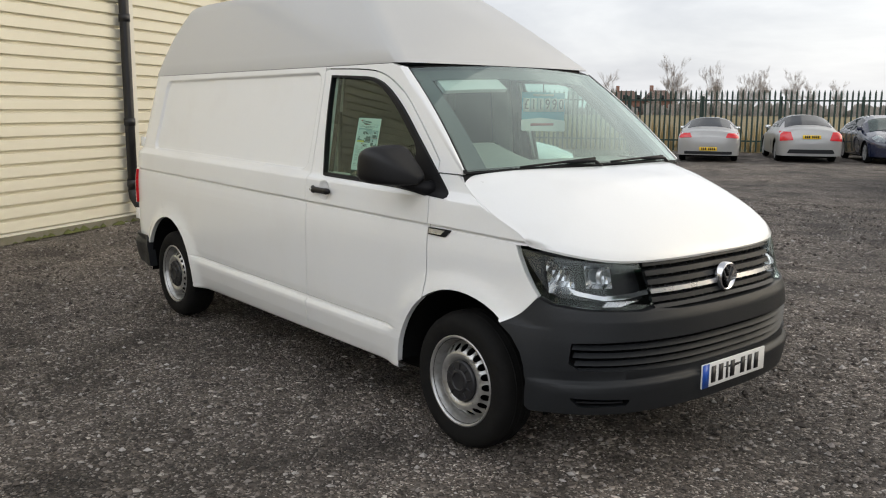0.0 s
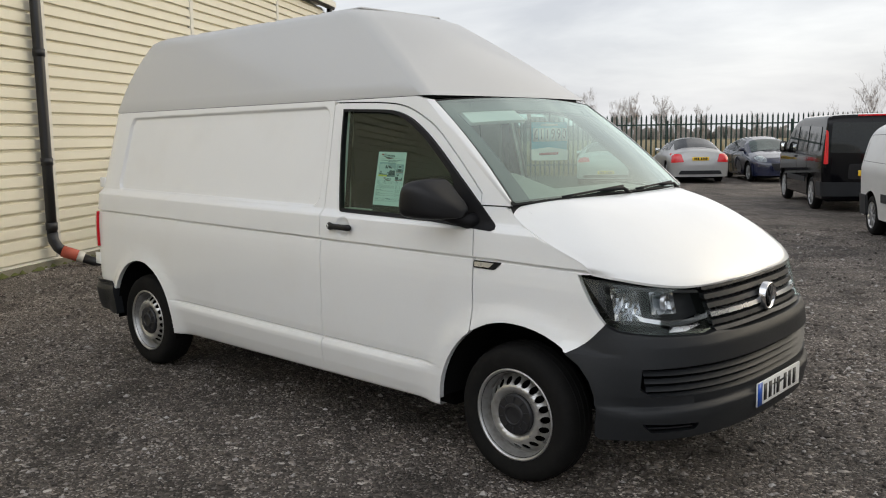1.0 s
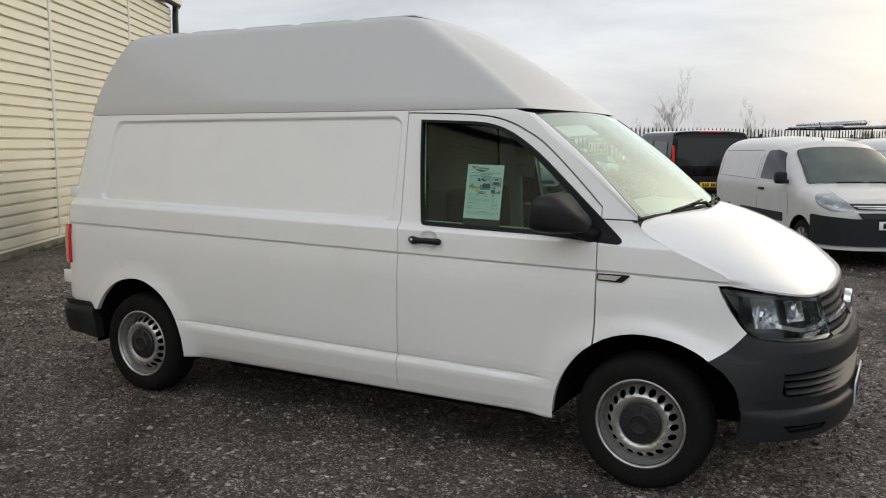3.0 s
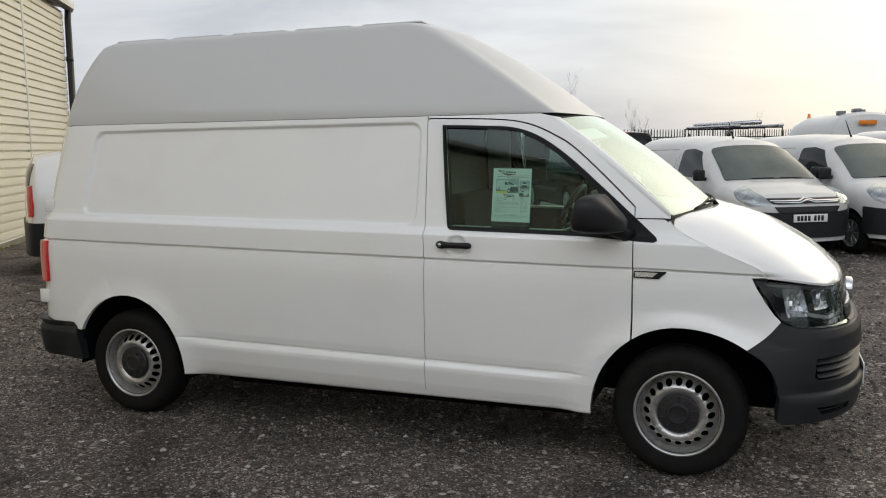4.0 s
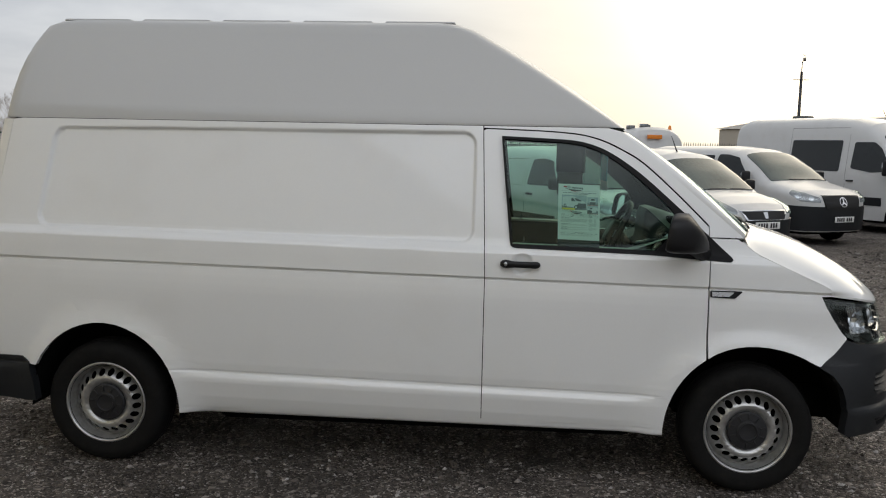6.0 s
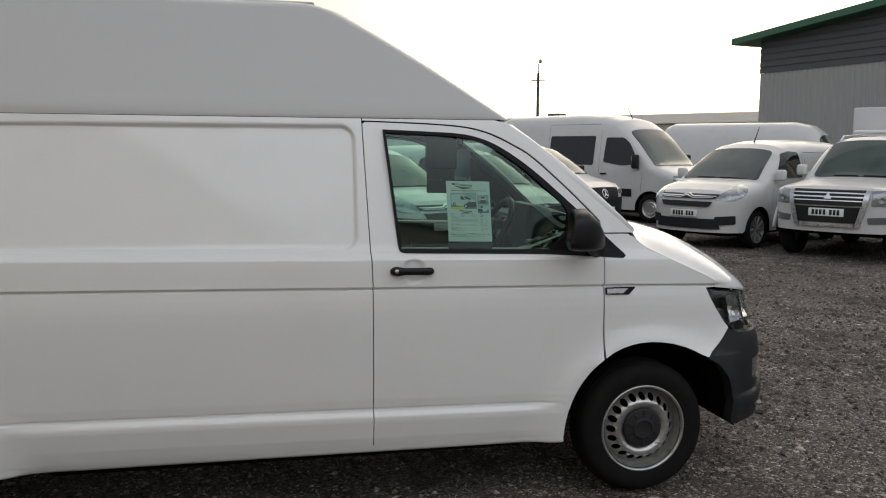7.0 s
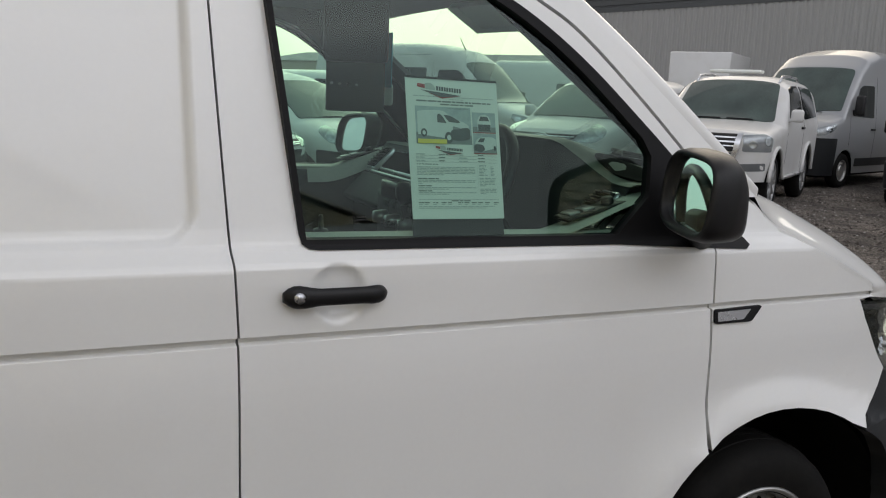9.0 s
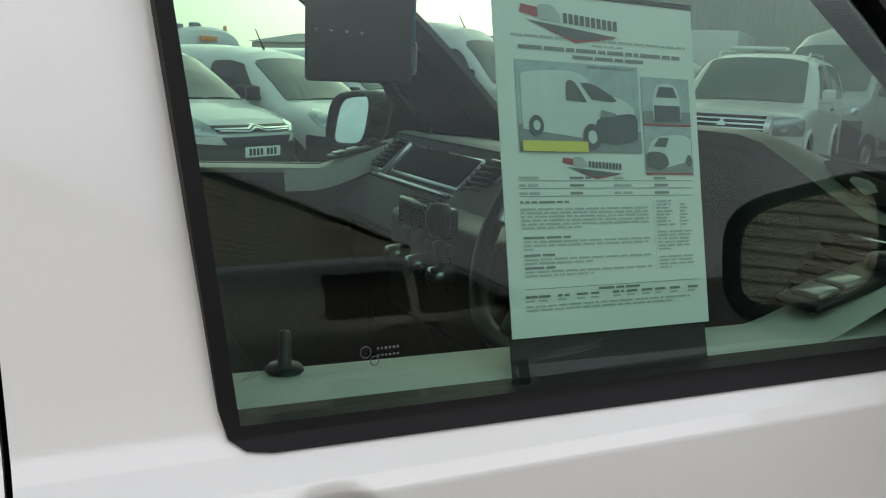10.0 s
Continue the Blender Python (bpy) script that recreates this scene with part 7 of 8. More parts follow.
# ---- large vans
b = Body(5.93, 1.99, [(0, 0.5), (-0.02, 0.85), (-0.12, 1.08), (-0.45, 1.20), (-0.85, 1.33), (-1.0, 1.40), (-1.45, 1.93), (-1.75, 2.22), (-2.05, 2.42), (-2.6, 2.54), (-3.2, 2.58), (-5.6, 2.57), (-5.80, 2.48), (-5.90, 2.0), (-5.93, 0.45)], 1.25, 0.12, 0.60, 0.22, (-1.0, -4.67), 0.34, edge=26.0)


def panel_van_bits(v, b):
    bm = bmesh.new()
    p = b.over(-4.9, 0.4)
    box(bm, p.x - 0.2, p.y - 0.17, p.z - 0.02, p.x + 0.2, p.y + 0.17, p.z + 0.10, 0.03)
    part("roof_vent", bm, M_LINING, v, "grey roof vent")
    for sg in (-1, 1):
        part("side_moulding", sheet([[(-1.5, 0.60), (-4.1, 0.60), (-4.1, 0.78), (-1.5, 0.78)]], lambda x, z, d: b.side(sg)(x, z, -0.012 + d), 0.3, (), (), 0.012), M_BUMPER, v)
    antenna(-2.2)(v, b)


panel_van = vehicle("large_van", "tall white long van with dark side window and black side moulding", "van", b, M_WHITE_OLD, yard(7.4, 14.6), H_A + 180, "steel", windscreen=(-0.92, -1.72, 0.84, 0.76),
        side_glass=[[(-1.30, 1.36), (-1.62, 1.85), (-1.80, 1.98), (-2.28, 1.98), (-2.32, 1.40), (-1.8, 1.32)], [(-2.62, 1.32), (-2.60, 2.02), (-3.98, 2.02), (-4.0, 1.32)]],
        lamps=[(32, 0.84), (34, 1.0), (48, 1.10), (58, 1.12), (60, 1.02), (50, 0.86)], front_dark=[(-0.95, 0.30), (0.95, 0.30), (0.95, 0.70), (-0.95, 0.70)],
        grille=[([(-0.45, 1.05), (0.45, 1.05), (0.38, 0.78), (-0.38, 0.78)], M_BLACK, "grille")], seams=[[(-1.2, 1.3), (-1.25, 0.75)], [(-2.44, 0.42), (-2.44, 2.15)], [(-4.05, 0.42), (-4.05, 2.3), (-2.5, 2.3)]],
        handles=((-2.30, 1.12),), mirrors=(-1.36, 1.42, 0.36), extras=panel_van_bits)
panel_van.scale = (1.05, 1.05, 1.04)

b = Body(5.41, 2.05, [(0, 0.45), (-0.02, 0.90), (-0.10, 1.18), (-0.35, 1.32), (-0.75, 1.46), (-1.18, 2.02), (-1.52, 2.40), (-1.85, 2.64), (-2.4, 2.77), (-5.2, 2.78), (-5.36, 2.70), (-5.41, 1.5), (-5.41, 0.42)], 1.25, 0.085, 0.50, 0.16, (-0.95, -4.40), 0.345, edge=34.0)
vehicle("large_van", "tall silver panel van with black bumper and sloping headlamps", "van", b, M_SILVERVAN, yard(2.75, 15.1), H_B + 180 - 15, "steel", windscreen=(-0.82, -1.50, 0.90, 0.80),
        side_glass=[[(-1.12, 1.42), (-1.40, 1.95), (-1.55, 2.02), (-2.05, 2.02), (-2.08, 1.38)], [(-3.1, 1.45), (-3.1, 1.98), (-4.2, 1.98), (-4.2, 1.45)]],
        lamps=[(30, 1.0), (34, 1.10), (48, 1.2), (60, 1.26), (62, 1.18), (50, 1.04)], front_dark=[(-1.0, 0.26), (1.0, 0.26), (1.0, 0.98), (0.56, 0.98), (0.40, 0.62), (-0.40, 0.62), (-0.56, 0.98), (-1.0, 0.98)],
        grille=[([(-0.46, 1.02), (0.46, 1.02), (0.34, 0.66), (-0.34, 0.66)], M_SATIN, "grille_frame"), ([(-0.42, 0.98), (0.42, 0.98), (0.30, 0.70), (-0.30, 0.70)], M_BLACK, "grille")],
        seams=[[(-1.02, 1.4), (-1.05, 0.8)], [(-2.2, 0.4), (-2.2, 2.2)]], handles=((-2.08, 1.15),), mirrors=(-1.15, 1.62, 0.42), cladding=[(-1.45, 0.42), (-3.9, 0.42), (-3.9, 0.58), (-1.45, 0.58)])

# ---- white off-roader
PAJ = [(0, 0.52), (-0.02, 0.82), (-0.07, 1.0), (-0.2, 1.07), (-0.7, 1.12), (-1.30, 1.18), (-1.62, 1.48), (-1.92, 1.72), (-2.15, 1.79), (-2.8, 1.82), (-3.8, 1.80), (-4.10, 1.74), (-4.28, 1.30), (-4.33, 0.9), (-4.34, 0.5)]
b = Body(4.34, 1.875, PAJ, 1.10, 0.25, 0.55, 0.28, (-0.78, -3.33), 0.385, sill=0.42, edge=26.0)


def offroad_bits(v, b):
    for sg in (-1, 1):
        bm = bmesh.new()
        tube(bm, [b.over(-2.05 - 0.2 * k, sg * 0.62, -0.055 if 0 < k < 8 else 0.0) for k in range(9)], 0.018, 8)
        part("roof_rail", bm, M_SATIN, v, "silver roof rail")
        bm = bmesh.new()
        box(bm, -2.9, sg * 0.88 - 0.09, 0.40, -1.25, sg * 0.88 + 0.09, 0.44, 0.015)
        part("side_step", bm, M_SATIN, v, "silver side step")
        part("fog_lamp", sheet([rounded([(sg * 0.56, 0.64), (sg * 0.88, 0.66), (sg * 0.88, 0.56), (sg * 0.58, 0.55)], 0.02)], lambda y, z, d: b.front(y, z, -0.008 + d), 0.08, (), (), 0.012), M_GREYCAR, v)
        for ax in b.axles:
            bm = bmesh.new()
            R = b.r + 0.075
            tube(bm, [Vector((ax + R * math.cos(a), sg * (b.half(ax, b.r + 0.3) + 0.012), b.r + R * math.sin(a))) for a in [radians(5 + 170 * k / 14) for k in range(15)]], 0.028, 6)
            part("arch_flare", bm, M_WHITE_OLD, v)
    bm = bmesh.new()
    box(bm, -2.75, -0.55, 1.85, -2.45, 0.25, 1.90, 0.02)
    part("light_bar", bm, M_PALE, v, "pale roof light bar")


off_roader = vehicle("off_roader", "white three-door off-road car with silver roof rails and chrome grille", "car", b, M_WHITE_OLD, yard(2.6, 9.65), H_B + 180 + 2, "alloy", windscreen=(-1.32, -1.95, 0.75, 0.66),
        side_glass=[[(-1.60, 1.20), (-1.98, 1.62), (-2.2, 1.67), (-2.62, 1.68), (-2.66, 1.18)], [(-2.82, 1.20), (-2.78, 1.68), (-3.75, 1.66), (-3.98, 1.24)]],
        lamps=[(33, 0.80), (34, 1.01), (50, 1.03), (58, 0.97), (56, 0.80)],
        grille=[([(-0.56, 1.02), (0.56, 1.02), (0.53, 0.80), (-0.53, 0.80)], M_BLACK, "grille"), ([(-0.55, 0.985), (0.55, 0.985), (0.55, 0.965), (-0.55, 0.965)], M_CHROME, "grille_bar"), ([(-0.54, 0.93), (0.54, 0.93), (0.54, 0.91), (-0.54, 0.91)], M_CHROME, "grille_bar"), ([(-0.53, 0.875), (0.53, 0.875), (0.53, 0.86), (-0.53, 0.86)], M_CHROME, "grille_bar"), ([(0, 0.99), (0.06, 0.89), (-0.06, 0.89)], M_CHROME, "plain_emblem"), ([(-0.48, 0.78), (0.48, 0.78), (0.44, 0.56), (-0.44, 0.56)], M_BLACK, "lower_intake"), ([(-0.40, 0.55), (0.40, 0.55), (0.40, 0.50), (-0.40, 0.50)], M_SATIN, "skid_bar"), ([(-0.565, 0.80), (-0.49, 0.80), (-0.41, 0.50), (-0.48, 0.50)], M_SATIN, "bumper_strut"), ([(0.565, 0.80), (0.49, 0.80), (0.41, 0.50), (0.48, 0.50)], M_SATIN, "bumper_strut"), ([(-0.60, 1.03), (-0.53, 1.03), (-0.50, 0.79), (-0.57, 0.79)], M_SATIN, "grille_side"), ([(0.60, 1.03), (0.53, 1.03), (0.50, 0.79), (0.57, 0.79)], M_SATIN, "grille_side")],
        seams=[[(-1.42, 1.15), (-1.42, 0.5)], [(-2.75, 0.5), (-2.75, 1.7)]], handles=((-2.6, 1.08),), mirrors=(-1.55, 1.26, 0.19), mirror_mat=M_WHITE_OLD, plate_f=0.70, extras=offroad_bits)
off_roader.scale = (1.05, 1.05, 1.12)

# ---- saloons along the fence, tails towards the walk
b = Body(4.82, 1.855, [(0, 0.45), (-0.03, 0.62), (-0.3, 0.74), (-1.0, 0.88), (-1.55, 0.95), (-2.35, 1.31), (-2.75, 1.37), (-3.2, 1.35), (-3.75, 1.17), (-4.1, 1.05), (-4.5, 1.01), (-4.68, 0.97), (-4.78, 0.82), (-4.82, 0.6), (-4.82, 0.38)], 0.82, 0.42, 0.7, 0.42, (-0.88, -3.66), 0.33, sill=0.22, edge=9.0)
vehicle("coupe", "silver two-door coupe with red tail lamps", "car", b, M_SILVER, (-14.72, 23.78), 122.4, "alloy", windscreen=(-1.58, -2.35, 0.66, 0.55), back_glass=("top", [(-3.22, -0.56), (-3.22, 0.56), (-3.98, 0.66), (-3.98, -0.66)]),
        side_glass=[[(-1.9, 0.98), (-2.5, 1.27), (-3.3, 1.26), (-3.75, 1.02)]], tail=("rear", [(0.50, 0.76), (0.88, 0.74), (0.86, 0.90), (0.55, 0.90)]), plate_r=(0.42, M_PLATEY), mirrors=(-1.95, 1.0, 0.13), mirror_mat=M_SILVER,
        rear_dark=[(-0.70, 0.25), (0.70, 0.25), (0.70, 0.34), (-0.70, 0.34)])
b = Body(5.08, 1.87, [(0, 0.48), (-0.03, 0.68), (-0.3, 0.82), (-1.0, 0.95), (-1.6, 1.02), (-2.45, 1.41), (-2.9, 1.47), (-3.4, 1.46), (-4.0, 1.26), (-4.35, 1.13), (-4.8, 1.08), (-4.96, 1.02), (-5.04, 0.82), (-5.08, 0.6), (-5.08, 0.38)], 0.88, 0.40, 0.7, 0.40, (-0.92, -3.95), 0.34, sill=0.22, edge=9.0)
vehicle("saloon", "silver four-door saloon with red tail lamps", "car", b, M_SILVER, (-13.06, 26.10), 126.5, "alloy", windscreen=(-1.62, -2.45, 0.68, 0.58), back_glass=("top", [(-3.45, -0.60), (-3.45, 0.60), (-4.28, 0.70), (-4.28, -0.70)]),
        side_glass=[[(-1.95, 1.05), (-2.55, 1.36), (-2.98, 1.39), (-3.0, 1.05)], [(-3.06, 1.05), (-3.04, 1.39), (-3.5, 1.37), (-3.95, 1.08)]], tail=("rear", [(0.52, 0.70), (0.90, 0.67), (0.88, 0.97), (0.60, 0.95)]), plate_r=(0.80, M_PLATEY), mirrors=(-2.0, 1.05, 0.14), mirror_mat=M_SILVER,
        rear_dark=[(-0.68, 0.30), (0.68, 0.30), (0.60, 0.42), (-0.60, 0.42)], seams=[[(-3.03, 0.4), (-3.03, 1.05)]])
b = Body(4.36, 1.82, [(0, 0.45), (-0.03, 0.65), (-0.25, 0.80), (-0.7, 0.92), (-1.2, 1.02), (-1.9, 1.36), (-2.4, 1.47), (-3.2, 1.46), (-3.9, 1.32), (-4.2, 1.05), (-4.34, 0.8), (-4.36, 0.4)], 0.9, 0.36, 0.75, 0.35, (-0.9, -3.55), 0.32, sill=0.22, edge=9.0)
small_hatch = vehicle("hatchback", "dark blue hatchback car with nose towards the yard", "car", b, M_BLUECAR, (-7.95, 23.6), H_A + 180 + 8, "alloy", windscreen=(-1.22, -1.98, 0.70, 0.58),
                      side_glass=[[(-1.6, 1.0), (-2.15, 1.32), (-2.6, 1.37), (-2.62, 0.98)], [(-2.7, 0.98), (-2.68, 1.37), (-3.3, 1.35), (-3.65, 1.05)]], lamps=[(30, 0.66), (32, 0.76), (46, 0.84), (60, 0.87), (60, 0.79), (45, 0.68)],
                      grille=[([(-0.40, 0.62), (0.40, 0.62), (0.30, 0.40), (-0.30, 0.40)], M_BLACK, "grille")], mirrors=(-1.58, 1.05, 0.14), mirror_mat=M_BLUECAR)

# ---- white van behind, by the shed
b = Body(4.42, 1.835, [(0, 0.5), (-0.02, 0.72), (-0.1, 0.9), (-0.35, 1.0), (-0.95, 1.14), (-1.65, 1.54), (-1.95, 1.63), (-2.5, 1.70), (-4.0, 1.70), (-4.26, 1.66), (-4.37, 1.42), (-4.42, 1.0), (-4.42, 0.42)], 1.05, 0.20, 0.6, 0.22, (-0.85, -3.5), 0.315)


def dark_corner(v, b):
    part("rear_window", sheet([rounded([(radians(a), z) for a, z in ((-8, 1.22), (-39, 1.22), (-38.5, 1.53), (-8, 1.53))], 0.03)], lambda a, z, d: b.wrap(a, z, -0.008 + d, True), 0.06, (), (), 0.015), M_DARKGLASS, v)


CON = Vector((-8.44, 4.32, 0)) + Vector((math.cos(radians(47)), math.sin(radians(47)), 0)) * 3.5 + Vector((-math.sin(radians(47)), math.cos(radians(47)), 0)) * 0.85
vehicle("small_van", "small white panel van with dark lower bumper and red tail lamps", "van", b, M_WHITE, (CON.x, CON.y), 47, "trim", windscreen=(-1.0, -1.75, 0.76, 0.64), side_glass=[[(-1.4, 1.14), (-1.8, 1.56), (-2.3, 1.6), (-2.33, 1.14)]],
        tail=("wrap", [(37, 0.80), (36, 1.20), (43, 1.24), (45, 0.95), (44, 0.80)]), rear_dark=[(-0.9, 0.26), (0.9, 0.26), (0.9, 0.72), (-0.9, 0.72)],
        seams=[[(-2.4, 0.4), (-2.4, 1.5)], [(-2.7, 1.2), (-2.72, 1.52), (-3.9, 1.52), (-3.95, 1.28), (-3.75, 1.2), (-2.7, 1.2)]], handles=((-2.25, 1.0),), mirrors=(-1.4, 1.2, 0.2), extras=dark_corner)

# ---- further vehicles at the right-hand end of the yard
b = Body(5.14, 1.93, MID, 1.12, 0.22, 0.62, 0.25, (-0.93, -4.13), 0.335, edge=20.0)
van_lamps = [(29, 0.80), (30, 0.92), (44, 1.02), (60, 1.06), (62, 0.99), (54, 0.86), (42, 0.80)]
vehicle("mid_van", "white van with dark grey bumper", "van", b, M_WHITE_OLD, yard(-0.45, 12.6), H_B + 180, "steel", windscreen=(-1.08, -1.90, 0.80, 0.68), side_glass=[[(-1.50, 1.22), (-1.95, 1.66), (-2.25, 1.72), (-2.50, 1.72), (-2.52, 1.20)]],
        lamps=van_lamps, front_dark=[(-0.92, 0.30), (0.92, 0.30), (0.92, 0.72), (-0.92, 0.72)], grille=[([(-0.46, 0.95), (0.46, 0.95), (0.42, 0.78), (-0.42, 0.78)], M_BLACK, "grille")], mirrors=(-1.52, 1.28, 0.26))
b = Body(5.25, 1.86, [(0, 0.5), (-0.02, 0.80), (-0.08, 1.0), (-0.3, 1.07), (-1.2, 1.16), (-1.85, 1.68), (-2.1, 1.77), (-3.2, 1.76), (-3.55, 1.2), (-5.15, 1.12), (-5.25, 0.9), (-5.25, 0.5)], 1.05, 0.28, 0.55, 0.15, (-0.9, -4.0), 0.38, sill=0.42)
vehicle("pickup", "white pickup truck with black bumper and wide grille", "car", b, M_WHITE_OLD, yard(-1.75, 6.75), H_B + 180, "alloy", windscreen=(-1.25, -1.85, 0.74, 0.64), side_glass=[[(-1.6, 1.18), (-2.0, 1.62), (-2.55, 1.66), (-2.58, 1.16)]],
        lamps=[(32, 0.80), (34, 0.96), (50, 1.0), (60, 0.96), (58, 0.82)], front_dark=[(-0.90, 0.36), (0.90, 0.36), (0.90, 0.72), (-0.90, 0.72)], grille=[([(-0.48, 1.0), (0.48, 1.0), (0.44, 0.74), (-0.44, 0.74)], M_CHROME, "grille_frame"), ([(-0.44, 0.97), (0.44, 0.97), (0.40, 0.77), (-0.40, 0.77)], M_BLACK, "grille")], mirrors=(-1.5, 1.25, 0.2))
# row behind: roofs over the nearer bonnets
b = Body(6.94, 1.99, [(0, 0.5), (-0.02, 0.85), (-0.12, 1.08), (-0.45, 1.20), (-0.85, 1.33), (-1.0, 1.40), (-1.45, 1.93), (-1.75, 2.34), (-2.05, 2.58), (-2.6, 2.70), (-6.6, 2.70), (-6.84, 2.60), (-6.92, 2.0), (-6.94, 0.45)], 1.25, 0.12, 0.60, 0.22, (-1.0, -5.3), 0.34)
vehicle("large_van", "long white van with dark side windows, parked in a far row", "van", b, M_WHITE_OLD, yard(7.0, 24.1), H_A + 180 + 10, "steel", windscreen=(-0.92, -1.72, 0.84, 0.76),
        side_glass=[[(-1.30, 1.36), (-1.62, 1.85), (-1.80, 1.98), (-2.28, 1.98), (-2.32, 1.40)], [(-2.62, 1.42), (-2.60, 1.98), (-4.4, 1.98), (-4.4, 1.42)]], lamps=van_lamps, front_dark=[(-0.95, 0.30), (0.95, 0.30), (0.95, 0.70), (-0.95, 0.70)], mirrors=(-1.36, 1.42, 0.36))
b = Body(4.38, 1.80, [(0, 0.45), (-0.03, 0.65), (-0.25, 0.85), (-0.7, 0.98), (-1.2, 1.08), (-1.9, 1.46), (-2.4, 1.58), (-3.2, 1.58), (-3.9, 1.42), (-4.2, 1.1), (-4.36, 0.8), (-4.38, 0.4)], 0.95, 0.36, 0.75, 0.35, (-0.9, -3.55), 0.32, sill=0.22, edge=9.0)
for k, (a, c, mat, lab) in enumerate(((11.0, 19.5, M_SILVER, "silver family car parked in the second row"), (13.2, 22.5, M_WHITE_OLD, "white family car parked in the second row"), (9.6, 17.2, M_GREYCAR, "grey family car parked in the second row"))):
    vehicle("family_car", lab, "car", b, mat, yard(a, c), H_A + 180, "alloy", windscreen=(-1.22, -1.98, 0.70, 0.58), side_glass=[[(-1.6, 1.05), (-2.15, 1.40), (-2.6, 1.47), (-2.62, 1.02)], [(-2.7, 1.02), (-2.68, 1.47), (-3.3, 1.45), (-3.65, 1.10)]], lamps=[(30, 0.68), (32, 0.78), (46, 0.88), (60, 0.92), (60, 0.83), (45, 0.70)], mirrors=(-1.58, 1.08, 0.14), mirror_mat=mat)
# silver van standing behind the walk, seen in the glass and paint
b = Body(4.97, 1.99, [(0, 0.5), (-0.02, 0.8), (-0.12, 1.02), (-0.4, 1.12), (-0.95, 1.24), (-1.7, 1.76), (-2.05, 1.90), (-2.6, 1.97), (-4.6, 1.97), (-4.82, 1.93), (-4.90, 1.75), (-4.95, 1.1), (-4.97, 0.45)], 1.12, 0.20, 0.62, 0.16, (-0.96, -3.89), 0.345)
vehicle("crew_van", "silver crew van with dark side windows", "van", b, M_SILVERVAN, (4.7, -9.2), 0, "alloy", windscreen=(-0.98, -1.85, 0.84, 0.74),
        side_glass=[[(-1.45, 1.22), (-1.9, 1.66), (-2.45, 1.74), (-2.48, 1.20)], [(-2.58, 1.22), (-2.58, 1.74), (-3.45, 1.74), (-3.48, 1.22)]], lamps=van_lamps, handles=((-2.36, 1.08), (-2.75, 1.08)), mirrors=(-1.46, 1.28, 0.28), front_dark=[(-0.97, 0.34), (0.97, 0.34), (0.97, 0.62), (-0.97, 0.62)], seams=[[(-2.52, 0.4), (-2.52, 1.8)], [(-3.52, 0.4), (-3.52, 1.8)]])

# ---------------------------------------------------------------- palisade fence
def pale_mesh(name, height=2.35):
    bm = bmesh.new()
    w = 0.034
    base = [(-w, 0.0), (-0.012, -0.016), (0.012, -0.016), (w, 0.0), (0.0, 0.006)]
    lo = [bm.verts.new((x, y, 0.06)) for x, y in base]
    hi = [bm.verts.new((x, y, height - 0.13)) for x, y in base]
    sh = [bm.verts.new((x * 0.85, y, height - 0.10)) for x, y in base]
    tip = bm.verts.new((0, -0.008, height))
    for i in range(5):
        j = (i + 1) % 5
        bm.faces.new((lo[i], lo[j], hi[j], hi[i]))
        bm.faces.new((hi[i], hi[j], sh[j], sh[i]))
        bm.faces.new((sh[i], sh[j], tip))
    me = bpy.data.meshes.new(name)
    bm.to_mesh(me)
    bm.free()
    me.materials.append(M_FENCE)
    return me


PALE = pale_mesh("pale")
fence = thing("fence", "dark green steel palisade fence with pointed pales", "fence")
SHOP_FENCE = [(24.6, 26.8), (27.6, 13.6)]
FENCE_LINE = [yard(29.3, -9.0), yard(29.7, 6.6), (-4.6, 34.0), (1.9, 42.8), (9.4, 47.9), (32.0, 60.0)]
made_pales = 0
rest = bmesh.new()
for (x0, y0), (x1, y1) in list(zip(FENCE_LINE, FENCE_LINE[1:])) + [tuple(SHOP_FENCE)]:
    seg = Vector((x1 - x0, y1 - y0, 0))
    L = seg.length
    ang = math.degrees(math.atan2(seg.y, seg.x))
    n = int(L / 0.185)
    for k in range(n):
        m = pose(x0 + seg.x * k / n, y0 + seg.y * k / n, 0, 0, 0, ang)
        if made_pales < 290:
            o = new("pale", PALE)
            o.parent = fence
            o.matrix_basis = m
            made_pales += 1
        else:
            i0 = len(rest.verts)
            rest.from_mesh(PALE)
            rest.verts.ensure_lookup_table()
            for v in rest.verts[i0:]:
                v.co = m @ v.co
    for z in (0.45, 1.95):
        bm = bmesh.new()
        u = seg.normalized()
        nrm = Vector((-u.y, u.x, 0))
        for v in box(bm, 0, 0.008, z - 0.028, L, 0.05, z + 0.028):
            v.co = Vector((x0, y0, 0)) + u * v.co.x + nrm * v.co.y + Vector((0, 0, v.co.z))
        part("rail", bm, M_FENCE, fence, smooth=False)
    for k in range(int(L / 2.75) + 1):
        bm = bmesh.new()
        box(bm, -0.05, 0.05, 0.0, 0.05, 0.12, 2.1, 0.004, pose(x0 + seg.x * k * 2.75 / L, y0 + seg.y * k * 2.75 / L, 0, 0, 0, ang), 1)
        part("post", bm, M_FENCE, fence, smooth=False)
tagged(part("far_pales", rest, M_FENCE, fence, smooth=False), kind="stuff")

